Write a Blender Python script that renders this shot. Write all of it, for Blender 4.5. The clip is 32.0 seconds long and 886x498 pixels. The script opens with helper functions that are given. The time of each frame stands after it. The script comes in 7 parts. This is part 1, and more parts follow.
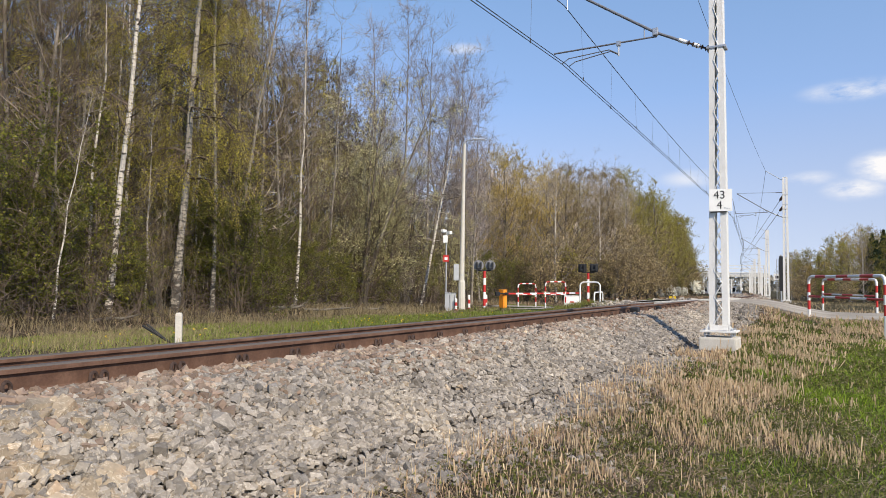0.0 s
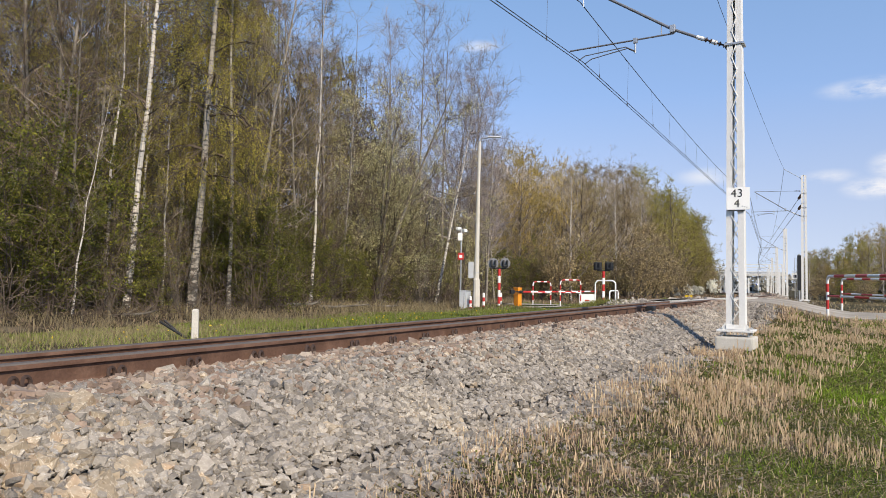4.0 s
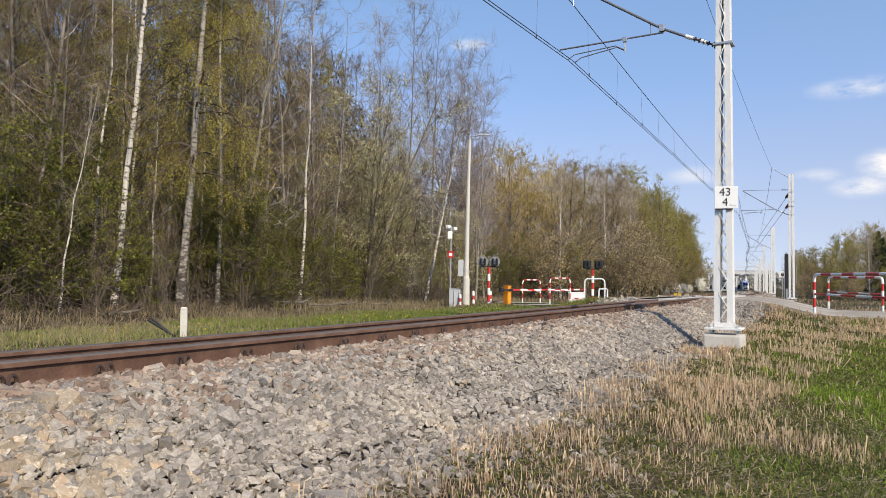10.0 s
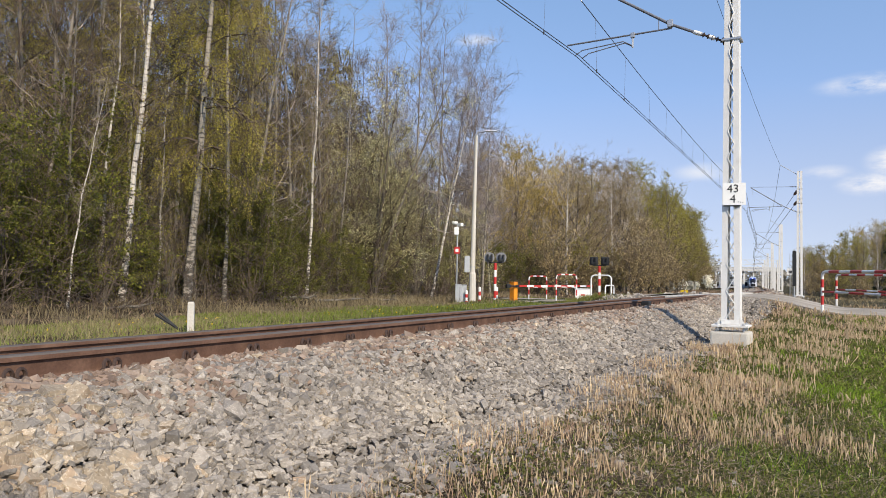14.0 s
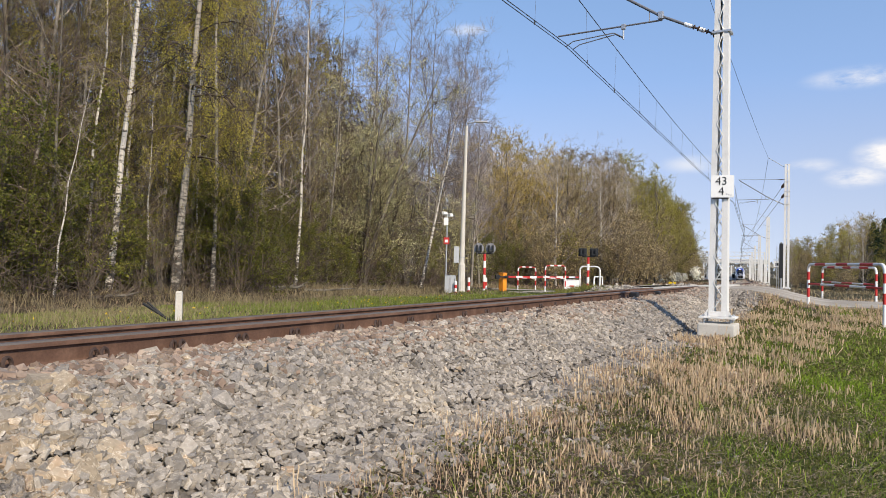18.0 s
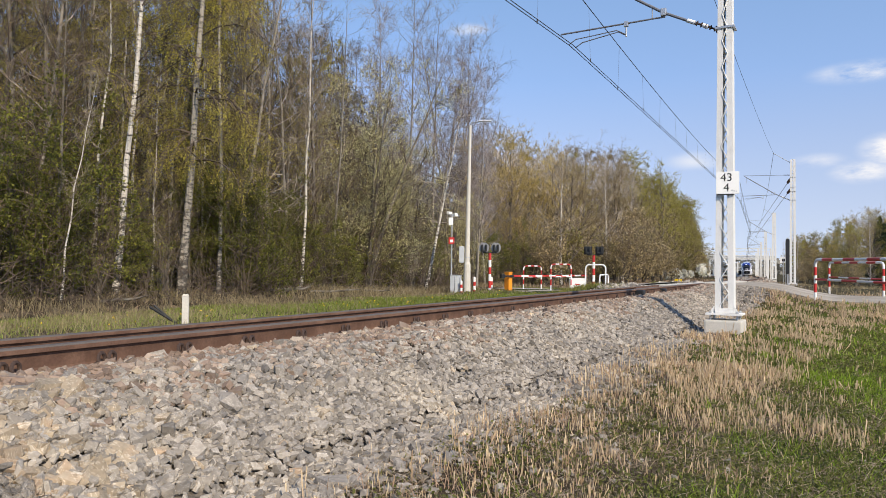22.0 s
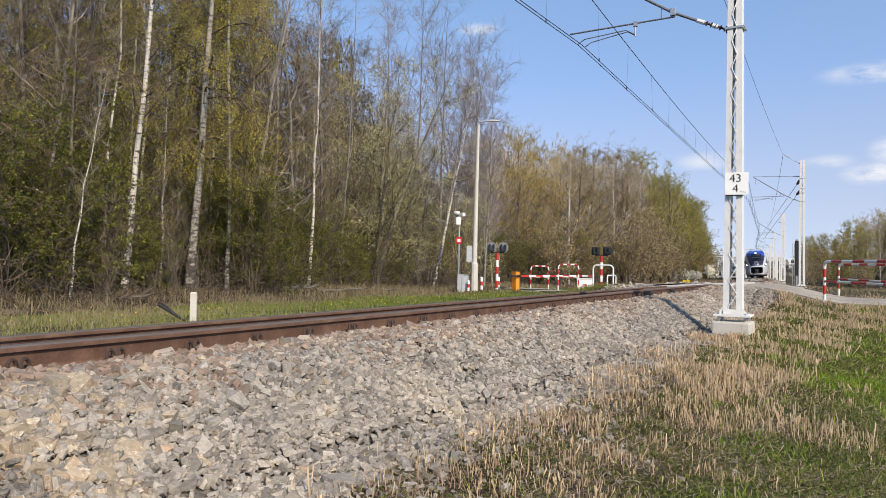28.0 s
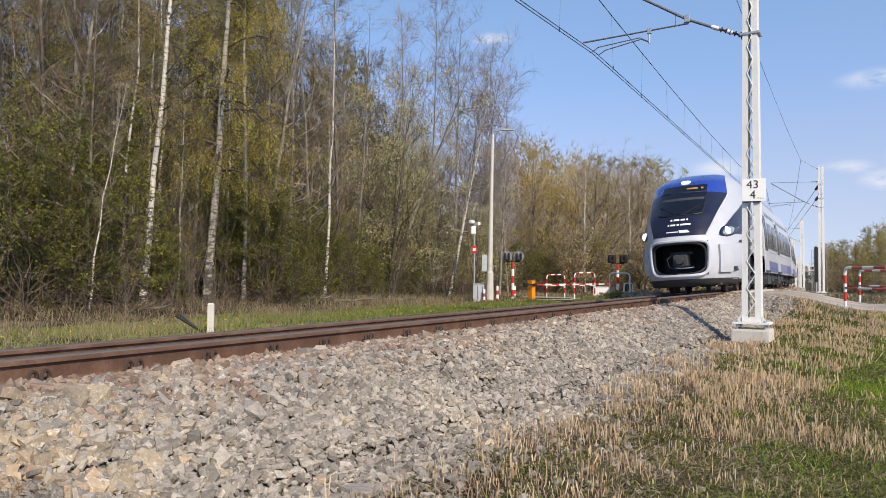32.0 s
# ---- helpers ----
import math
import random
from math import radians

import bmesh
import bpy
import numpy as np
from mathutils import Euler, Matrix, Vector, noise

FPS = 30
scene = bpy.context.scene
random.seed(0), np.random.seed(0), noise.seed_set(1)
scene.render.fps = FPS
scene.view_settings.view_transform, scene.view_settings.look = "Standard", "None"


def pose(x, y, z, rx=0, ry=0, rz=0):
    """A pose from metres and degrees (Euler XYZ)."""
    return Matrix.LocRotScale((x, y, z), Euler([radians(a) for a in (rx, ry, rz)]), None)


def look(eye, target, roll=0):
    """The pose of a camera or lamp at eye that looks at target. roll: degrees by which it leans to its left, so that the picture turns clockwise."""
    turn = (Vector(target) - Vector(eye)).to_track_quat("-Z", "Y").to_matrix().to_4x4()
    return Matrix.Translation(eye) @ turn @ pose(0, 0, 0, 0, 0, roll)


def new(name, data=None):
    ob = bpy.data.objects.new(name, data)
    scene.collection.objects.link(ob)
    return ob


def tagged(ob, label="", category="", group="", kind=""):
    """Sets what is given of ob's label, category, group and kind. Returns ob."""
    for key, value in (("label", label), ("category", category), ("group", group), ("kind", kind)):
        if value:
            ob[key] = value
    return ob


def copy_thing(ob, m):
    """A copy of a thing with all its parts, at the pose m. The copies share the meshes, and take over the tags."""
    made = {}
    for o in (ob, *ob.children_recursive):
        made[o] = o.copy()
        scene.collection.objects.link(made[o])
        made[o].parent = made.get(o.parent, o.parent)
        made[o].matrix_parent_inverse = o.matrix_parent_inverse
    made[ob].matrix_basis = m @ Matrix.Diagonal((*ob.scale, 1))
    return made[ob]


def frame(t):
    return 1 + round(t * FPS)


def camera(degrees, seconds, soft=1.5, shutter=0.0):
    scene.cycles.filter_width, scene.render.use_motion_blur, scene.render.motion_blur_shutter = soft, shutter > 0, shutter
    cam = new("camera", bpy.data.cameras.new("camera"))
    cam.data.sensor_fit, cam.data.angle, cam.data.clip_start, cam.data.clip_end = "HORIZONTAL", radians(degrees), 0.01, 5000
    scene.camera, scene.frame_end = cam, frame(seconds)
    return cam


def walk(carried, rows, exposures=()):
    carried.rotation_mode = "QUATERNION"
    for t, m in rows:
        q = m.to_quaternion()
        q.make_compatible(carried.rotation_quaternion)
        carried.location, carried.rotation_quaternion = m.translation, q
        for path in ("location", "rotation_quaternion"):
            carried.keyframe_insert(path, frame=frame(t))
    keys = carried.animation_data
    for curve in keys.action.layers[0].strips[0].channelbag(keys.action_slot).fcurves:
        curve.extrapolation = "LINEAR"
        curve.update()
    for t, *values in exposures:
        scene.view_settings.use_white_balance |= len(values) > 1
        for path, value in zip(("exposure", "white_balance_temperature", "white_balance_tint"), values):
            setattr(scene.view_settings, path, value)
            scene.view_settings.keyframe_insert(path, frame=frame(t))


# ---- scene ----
# ---- the camera: held by hand on one spot, only its aim wanders ----
EYE = (0.0, 0.0, 1.6)
cam = camera(64.0, 32.0, soft=0.6)
# seconds, yaw, pitch, roll
PATH = [
    (0, 0.00, 2.55, -0.40), (0.5, 0.14, 2.65, -0.66), (1, 0.26, 2.68, -0.74), (1.5, 0.30, 2.45, -0.48), (2, 0.33, 2.24, -0.38),
    (2.5, 0.56, 2.28, -0.42), (3, 0.84, 2.14, -0.45), (3.5, 1.02, 2.19, -0.57), (5.5, 1.49, 2.84, -0.74), (6, 1.14, 2.79, -0.66),
    (6.5, 0.98, 2.69, -0.47), (7, 0.41, 2.36, -0.30), (7.5, 0.31, 2.02, -0.40), (8, 0.61, 2.11, -0.77), (8.5, 0.33, 1.99, -0.99),
    (9, 0.30, 2.13, -1.17), (9.5, 0.32, 2.18, -0.94), (10, 0.36, 2.21, -0.70), (10.5, 0.58, 2.16, -0.59), (11, 0.85, 2.11, -0.84),
    (11.5, 0.89, 1.98, -0.95), (12, 0.92, 2.15, -1.05), (12.5, 1.02, 2.27, -0.99), (13, 1.08, 2.13, -0.98), (13.5, 0.96, 1.91, -0.97),
    (14, 0.87, 1.87, -0.93), (14.5, 0.88, 1.76, -0.90), (16.5, 0.04, 1.50, -1.32), (17, 0.06, 1.36, -1.18), (17.5, -0.14, 1.19, -1.40),
    (18, 0.01, 1.12, -1.23), (18.5, 0.21, 0.99, -1.22), (19, 0.33, 0.98, -1.20), (19.5, 0.06, 1.16, -1.01), (20, 0.19, 1.40, -1.01),
    (20.5, 0.35, 1.69, -0.77), (21, 0.34, 1.63, -0.75), (21.5, 0.30, 1.35, -0.65), (22, 0.44, 1.11, -0.53), (22.5, 0.44, 1.20, -0.71),
    (23, 0.31, 1.06, -0.80), (23.5, 0.30, 1.02, -0.85), (24, 0.41, 1.08, -0.76), (24.5, 0.47, 1.11, -0.98), (25, 0.38, 1.07, -0.91),
    (25.5, 0.36, 1.15, -0.77), (27.5, 0.82, 0.92, -0.63), (28, 1.03, 1.06, -0.88), (28.5, 1.05, 1.18, -0.67), (29, 1.21, 1.33, -0.76),
    (29.5, 1.15, 1.20, -0.73), (30, 1.55, 1.46, -0.53), (30.5, 1.48, 2.03, -0.56), (31, 2.01, 2.07, -0.49), (31.5, 2.08, 1.99, -0.52),
    (32, 2.28, 1.80, -0.43),
]
walk(cam, [(t, pose(*EYE, 90 + pt, rl, yw)) for t, yw, pt, rl in PATH])

# ---- daylight ----
SUN_AZ, SUN_EL = 152.0, 36.0            # compass bearing from +y towards +x, height in degrees
scene.view_settings.exposure = 0.0


def daylight():
    world = bpy.data.worlds.new("sky")
    scene.world = world
    world.use_nodes = True
    nt = world.node_tree
    nt.nodes.clear()
    N, L = nt.nodes.new, nt.links.new
    sky = N("ShaderNodeTexSky")
    sky.sky_type = "NISHITA"
    sky.sun_disc = False
    sky.sun_elevation = radians(SUN_EL)
    sky.sun_rotation = radians(SUN_AZ)
    sky.altitude, sky.air_density, sky.dust_density, sky.ozone_density = 200, 1.0, 0.3, 2.5
    tc = N("ShaderNodeTexCoord")
    rise, norm = N("ShaderNodeVectorMath"), N("ShaderNodeVectorMath")
    rise.operation, norm.operation = "ADD", "NORMALIZE"
    rise.inputs[1].default_value = (0, 0, 0.20)
    L(tc.outputs["Generated"], rise.inputs[0])
    L(rise.outputs[0], norm.inputs[0])
    L(norm.outputs[0], sky.inputs["Vector"])
    # small fair-weather clouds: noise within a few soft patches of sky
    nz = N("ShaderNodeTexNoise")
    nz.inputs["Scale"].default_value, nz.inputs["Detail"].default_value, nz.inputs["Roughness"].default_value = 14.0, 7.0, 0.6
    mp = N("ShaderNodeMapping")
    mp.inputs["Scale"].default_value = (1, 1, 2.6)
    L(tc.outputs["Generated"], mp.inputs["Vector"])
    L(mp.outputs["Vector"], nz.inputs["Vector"])
    total = None
    for az, el, wide, high, gain in CLOUDS:
        d = Vector((math.sin(radians(az)) * math.cos(radians(el)), math.cos(radians(az)) * math.cos(radians(el)), math.sin(radians(el))))
        sub = N("ShaderNodeVectorMath")
        sub.operation = "SUBTRACT"
        sub.inputs[1].default_value = d
        L(tc.outputs["Generated"], sub.inputs[0])
        sc = N("ShaderNodeVectorMath")
        sc.operation = "MULTIPLY"
        sc.inputs[1].default_value = (1 / wide, 1 / wide, 1 / high)
        L(sub.outputs[0], sc.inputs[0])
        ln = N("ShaderNodeVectorMath")
        ln.operation = "LENGTH"
        L(sc.outputs[0], ln.inputs[0])
        mr = N("ShaderNodeMapRange")
        mr.interpolation_type = "SMOOTHSTEP"
        mr.inputs["From Min"].default_value, mr.inputs["From Max"].default_value = 0.0, 1.0
        mr.inputs["To Min"].default_value, mr.inputs["To Max"].default_value = gain, 0.0
        L(ln.outputs["Value"], mr.inputs["Value"])
        if total is None:
            total = mr.outputs[0]
        else:
            mx = N("ShaderNodeMath")
            mx.operation = "MAXIMUM"
            L(total, mx.inputs[0])
            L(mr.outputs[0], mx.inputs[1])
            total = mx.outputs[0]
    mul = N("ShaderNodeMath")
    mul.operation = "MULTIPLY"
    L(total, mul.inputs[0])
    ramp = N("ShaderNodeMapRange")
    ramp.inputs["From Min"].default_value, ramp.inputs["From Max"].default_value = 0.36, 0.60
    L(nz.outputs["Fac"], ramp.inputs["Value"])
    L(ramp.outputs[0], mul.inputs[1])
    mix = N("ShaderNodeMix")
    mix.data_type = "RGBA"
    mix.clamp_factor = True
    L(mul.outputs[0], mix.inputs["Factor"])
    tint, haze = N("ShaderNodeVectorMath"), N("ShaderNodeVectorMath")
    tint.operation, haze.operation = "MULTIPLY", "ADD"
    # lavender haze that thins with height
    sep, thin = N("ShaderNodeSeparateXYZ"), N("ShaderNodeValToRGB")
    L(tc.outputs["Generated"], sep.inputs[0])
    L(sep.outputs["Z"], thin.inputs["Fac"])
    low = N("ShaderNodeValToRGB")
    L(sep.outputs["Z"], low.inputs["Fac"])
    e = low.color_ramp.elements
    e[0].position, e[0].color = 0.02, (0.84, 0.79, 0.76, 1)
    e[1].position, e[1].color = 0.24, (0.82, 0.925, 1.04, 1)
    L(low.outputs[0], tint.inputs[1])
    e = thin.color_ramp.elements
    e[0].position, e[0].color = 0.0, (1.65, 1.15, 0.70, 1)
    e[1].position, e[1].color = 0.9, (0.05, 0.06, 0.08, 1)
    for at_z, c in ((0.13, (1.25, 1.0, 0.72, 1)), (0.25, (0.74, 0.80, 0.84, 1)), (0.45, (0.47, 0.74, 0.90, 1))):
        e.new(at_z).color = c
    L(thin.outputs[0], haze.inputs[1])
    L(sky.outputs[0], tint.inputs[0])
    L(tint.outputs[0], haze.inputs[0])
    L(haze.outputs[0], mix.inputs["A"])
    mix.inputs["B"].default_value = (5.2, 5.1, 5.1, 1)
    bg = N("ShaderNodeBackground")
    bg.inputs["Strength"].default_value = 0.19
    L(mix.outputs["Result"], bg.inputs["Color"])
    L(bg.outputs[0], N("ShaderNodeOutputWorld").inputs[0])
    sun = new("sun", bpy.data.lights.new("sun", "SUN"))
    sun.data.energy, sun.data.angle, sun.data.color = 5.0, radians(0.53), (1.0, 0.865, 0.675)
    a, e = radians(SUN_AZ), radians(SUN_EL)
    d = Vector((math.sin(a) * math.cos(e), math.cos(a) * math.cos(e), math.sin(e)))
    sun.matrix_world = look(d * 50, (0, 0, 0))


# bearing, height, width, depth, strength of each small cloud
CLOUDS = ((30.2, 6.6, 0.045, 0.018, 1.3), (32.0, 8.0, 0.045, 0.026, 1.5), (30.5, 13.4, 0.075, 0.017, 1.0), (1.4, 18.3, 0.04, 0.011, 0.55),
          (29.8, 21.4, 0.09, 0.022, 0.9), (19.2, 7.9, 0.05, 0.016, 0.6), (27.5, 7.5, 0.04, 0.012, 0.6), (44, 12, 0.2, 0.05, 1.2), (60, 20, 0.3, 0.06, 1.2),
          (-70, 25, 0.3, 0.06, 1.2), (150, 30, 0.4, 0.1, 1.2), (200, 18, 0.4, 0.08, 1.2), (95, 14, 0.4, 0.08, 1.2))
daylight()

# ---- materials ----
def material(name, colour, rough=0.8, metal=0.0, vary=0.25, scale=8.0, fine=90.0, bump=0.3, second=None, amount=0.5, edge=0.12, island=0.0, thing=0.0, dist=0.01, spec=0.4, vein=None, vein_scale=(22, 60, 22)):
    """A worn surface: base colour varied at two scales, an optional second colour in patches, fine relief."""
    m = bpy.data.materials.new(name)
    m.use_nodes = True
    nt = m.node_tree
    N, L = nt.nodes.new, nt.links.new
    b = nt.nodes["Principled BSDF"]
    b.inputs["Roughness"].default_value, b.inputs["Metallic"].default_value = rough, metal
    b.inputs["Specular IOR Level"].default_value = spec
    tc = N("ShaderNodeTexCoord")
    big, small = N("ShaderNodeTexNoise"), N("ShaderNodeTexNoise")
    for n, s in ((big, scale), (small, fine)):
        n.inputs["Scale"].default_value, n.inputs["Detail"].default_value = s, 5.0
        L(tc.outputs["Object"], n.inputs["Vector"])

    def rgb(c):
        n = N("ShaderNodeRGB")
        n.outputs[0].default_value = (*c, 1)
        return n.outputs[0]
    col = rgb(colour)
    if second:
        mr = N("ShaderNodeMapRange")
        mr.inputs["From Min"].default_value, mr.inputs["From Max"].default_value = 1 - amount - edge, 1 - amount + edge
        L(big.outputs["Fac"], mr.inputs["Value"])
        mx = N("ShaderNodeMix")
        mx.data_type = "RGBA"
        L(mr.outputs[0], mx.inputs["Factor"])
        L(col, mx.inputs["A"])
        mx.inputs["B"].default_value = (*second, 1)
        col = mx.outputs["Result"]
    if vein:
        # thin broken streaks, as in layered stone
        vm, vn, vd, vr, vx = N("ShaderNodeMapping"), N("ShaderNodeTexNoise"), N("ShaderNodeMath"), N("ShaderNodeMapRange"), N("ShaderNodeMix")
        vm.inputs["Scale"].default_value, vm.inputs["Rotation"].default_value = vein_scale, (0.5, 0.3, 0.4)
        vn.inputs["Scale"].default_value, vn.inputs["Detail"].default_value = 1.0, 3.0
        L(tc.outputs["Object"], vm.inputs["Vector"])
        L(vm.outputs[0], vn.inputs["Vector"])
        vd.operation = "COMPARE"
        vd.inputs[1].default_value, vd.inputs[2].default_value = 0.55, 0.014
        L(vn.outputs["Fac"], vd.inputs[0])
        vr.inputs["To Max"].default_value = 0.5
        L(vd.outputs[0], vr.inputs["Value"])
        vx.data_type = "RGBA"
        L(vr.outputs[0], vx.inputs["Factor"])
        L(col, vx.inputs["A"])
        vx.inputs["B"].default_value = (*vein, 1)
        col = vx.outputs["Result"]
    # brightness: large patches, fine grain, piece by piece
    val = N("ShaderNodeMath")
    val.operation = "ADD"
    L(big.outputs["Fac"], val.inputs[0])
    L(small.outputs["Fac"], val.inputs[1])
    out = val.outputs[0]
    rng = N("ShaderNodeMapRange")
    rng.inputs["From Min"].default_value, rng.inputs["From Max"].default_value = 0.6, 1.4
    rng.inputs["To Min"].default_value, rng.inputs["To Max"].default_value = 1 - vary, 1 + vary
    L(out, rng.inputs["Value"])
    fac = rng.outputs[0]
    for strength, kind in ((island, "geo"), (thing, "ob")):
        if strength:
            src = N("ShaderNodeNewGeometry").outputs["Random Per Island"] if kind == "geo" else N("ShaderNodeObjectInfo").outputs["Random"]
            r2 = N("ShaderNodeMapRange")
            r2.inputs["To Min"].default_value, r2.inputs["To Max"].default_value = 1 - strength, 1 + strength
            L(src, r2.inputs["Value"])
            mm = N("ShaderNodeMath")
            mm.operation = "MULTIPLY"
            L(fac, mm.inputs[0])
            L(r2.outputs[0], mm.inputs[1])
            fac = mm.outputs[0]
    sc = N("ShaderNodeVectorMath")
    sc.operation = "SCALE"
    L(col, sc.inputs[0])
    L(fac, sc.inputs["Scale"])
    L(sc.outputs[0], b.inputs["Base Color"])
    if bump:
        bp = N("ShaderNodeBump")
        bp.inputs["Strength"].default_value, bp.inputs["Distance"].default_value = bump, dist
        L(small.outputs["Fac"], bp.inputs["Height"])
        L(bp.outputs[0], b.inputs["Normal"])
    return m


def leafy(name, colour, second, rough=0.6, glow=0.35):
    """Thin leaves: two greens from leaf to leaf, some light passing through."""
    m = bpy.data.materials.new(name)
    m.use_nodes = True
    nt = m.node_tree
    N, L = nt.nodes.new, nt.links.new
    b = nt.nodes["Principled BSDF"]
    b.inputs["Roughness"].default_value = rough
    b.inputs["Specular IOR Level"].default_value = 0.25
    geo, info = N("ShaderNodeNewGeometry"), N("ShaderNodeObjectInfo")
    mx = N("ShaderNodeMix")
    mx.data_type = "RGBA"
    mx.inputs["A"].default_value, mx.inputs["B"].default_value = (*colour, 1), (*second, 1)
    L(geo.outputs["Random Per Island"], mx.inputs["Factor"])
    r2 = N("ShaderNodeMapRange")
    r2.inputs["To Min"].default_value, r2.inputs["To Max"].default_value = 0.7, 1.3
    L(info.outputs["Random"], r2.inputs["Value"])
    sc = N("ShaderNodeVectorMath")
    sc.operation = "SCALE"
    L(mx.outputs["Result"], sc.inputs[0])
    L(r2.outputs[0], sc.inputs["Scale"])
    L(sc.outputs[0], b.inputs["Base Color"])
    tr = N("ShaderNodeBsdfTranslucent")
    L(sc.outputs[0], tr.inputs["Color"])
    ms = N("ShaderNodeMixShader")
    ms.inputs["Fac"].default_value = glow
    L(b.outputs[0], ms.inputs[1])
    L(tr.outputs[0], ms.inputs[2])
    L(ms.outputs[0], nt.nodes["Material Output"].inputs["Surface"])
    return m


def birch_bark(name, pale=(0.56, 0.51, 0.44)):
    """White bark with dark cross marks, branch scars and a dark, cracked foot."""
    m = bpy.data.materials.new(name)
    m.use_nodes = True
    nt = m.node_tree
    N, L = nt.nodes.new, nt.links.new
    b = nt.nodes["Principled BSDF"]
    b.inputs["Roughness"].default_value = 0.75
    tc, mp, nz = N("ShaderNodeTexCoord"), N("ShaderNodeMapping"), N("ShaderNodeTexNoise")
    mp.inputs["Scale"].default_value = (4.0, 4.0, 9.0)
    nz.inputs["Scale"].default_value, nz.inputs["Detail"].default_value = 1.6, 6.0
    L(tc.outputs["Object"], mp.inputs["Vector"])
    L(mp.outputs[0], nz.inputs["Vector"])
    # the bark cracks and darkens near the root
    sep, foot, add = N("ShaderNodeSeparateXYZ"), N("ShaderNodeMapRange"), N("ShaderNodeMath")
    L(tc.outputs["Object"], sep.inputs[0])
    L(sep.outputs["Z"], foot.inputs["Value"])
    foot.inputs["From Min"].default_value, foot.inputs["From Max"].default_value = 0.0, 3.2
    foot.inputs["To Min"].default_value, foot.inputs["To Max"].default_value = -0.12, 0.03
    L(nz.outputs["Fac"], add.inputs[0])
    L(foot.outputs[0], add.inputs[1])
    cr = N("ShaderNodeValToRGB")
    cr.color_ramp.elements[0].position, cr.color_ramp.elements[0].color = 0.38, (0.06, 0.052, 0.042, 1)
    cr.color_ramp.elements[1].position, cr.color_ramp.elements[1].color = 0.52, (*pale, 1)
    L(add.outputs[0], cr.inputs["Fac"])
    L(cr.outputs[0], b.inputs["Base Color"])
    return m


def glossy(name, colour, rough=0.25, metal=0.0, coat=0.3, glow=0.0):
    m = bpy.data.materials.new(name)
    m.use_nodes = True
    nt = m.node_tree
    N, L = nt.nodes.new, nt.links.new
    b = nt.nodes["Principled BSDF"]
    b.inputs["Metallic"].default_value = metal
    b.inputs["Coat Weight"].default_value = coat
    tc, nz = N("ShaderNodeTexCoord"), N("ShaderNodeTexNoise")
    nz.inputs["Scale"].default_value, nz.inputs["Detail"].default_value = 1.7, 6.0
    L(tc.outputs["Object"], nz.inputs["Vector"])
    rr, rc = N("ShaderNodeMapRange"), N("ShaderNodeMapRange")
    rr.inputs["To Min"].default_value, rr.inputs["To Max"].default_value = rough * 0.7, min(1, rough * 1.5)
    rc.inputs["To Min"].default_value, rc.inputs["To Max"].default_value = 0.88, 1.08
    L(nz.outputs["Fac"], rr.inputs["Value"])
    L(nz.outputs["Fac"], rc.inputs["Value"])
    L(rr.outputs[0], b.inputs["Roughness"])
    sc = N("ShaderNodeVectorMath")
    sc.operation = "SCALE"
    sc.inputs[0].default_value = colour
    L(rc.outputs[0], sc.inputs["Scale"])
    L(sc.outputs[0], b.inputs["Base Color"])
    if glow:
        b.inputs["Emission Color"].default_value = (1, 0.96, 0.88, 1)
        b.inputs["Emission Strength"].default_value = glow
    return m


def turf(name):
    """Soil that passes into mossy turf by the mesh's own grass cover, with clods and blades as relief."""
    m = material(name, (0.062, 0.048, 0.031), 0.95, vary=0.55, scale=0.9, fine=16.0, second=(0.135, 0.105, 0.074), amount=0.42, edge=0.1, bump=1.0, dist=0.06, spec=0.08)
    nt = m.node_tree
    N, L = nt.nodes.new, nt.links.new
    b = nt.nodes["Principled BSDF"]
    link = b.inputs["Base Color"].links[0]
    src = link.from_socket
    cover, nz_, mr, mx = N("ShaderNodeAttribute"), N("ShaderNodeTexNoise"), N("ShaderNodeMapRange"), N("ShaderNodeMix")
    cover.attribute_name = "cover"
    nz_.inputs["Scale"].default_value, nz_.inputs["Detail"].default_value = 5.0, 8.0
    L(N("ShaderNodeTexCoord").outputs["Object"], nz_.inputs["Vector"])
    ad = N("ShaderNodeMath")
    L(cover.outputs["Fac"], ad.inputs[0])
    L(nz_.outputs["Fac"], ad.inputs[1])
    mr.inputs["From Min"].default_value, mr.inputs["From Max"].default_value = 0.7, 1.15
    L(ad.outputs[0], mr.inputs["Value"])
    mx.data_type = "RGBA"
    L(mr.outputs[0], mx.inputs["Factor"])
    L(src, mx.inputs["A"])
    mx.inputs["B"].default_value = (0.046, 0.060, 0.016, 1)
    L(mx.outputs["Result"], b.inputs["Base Color"])
    return m


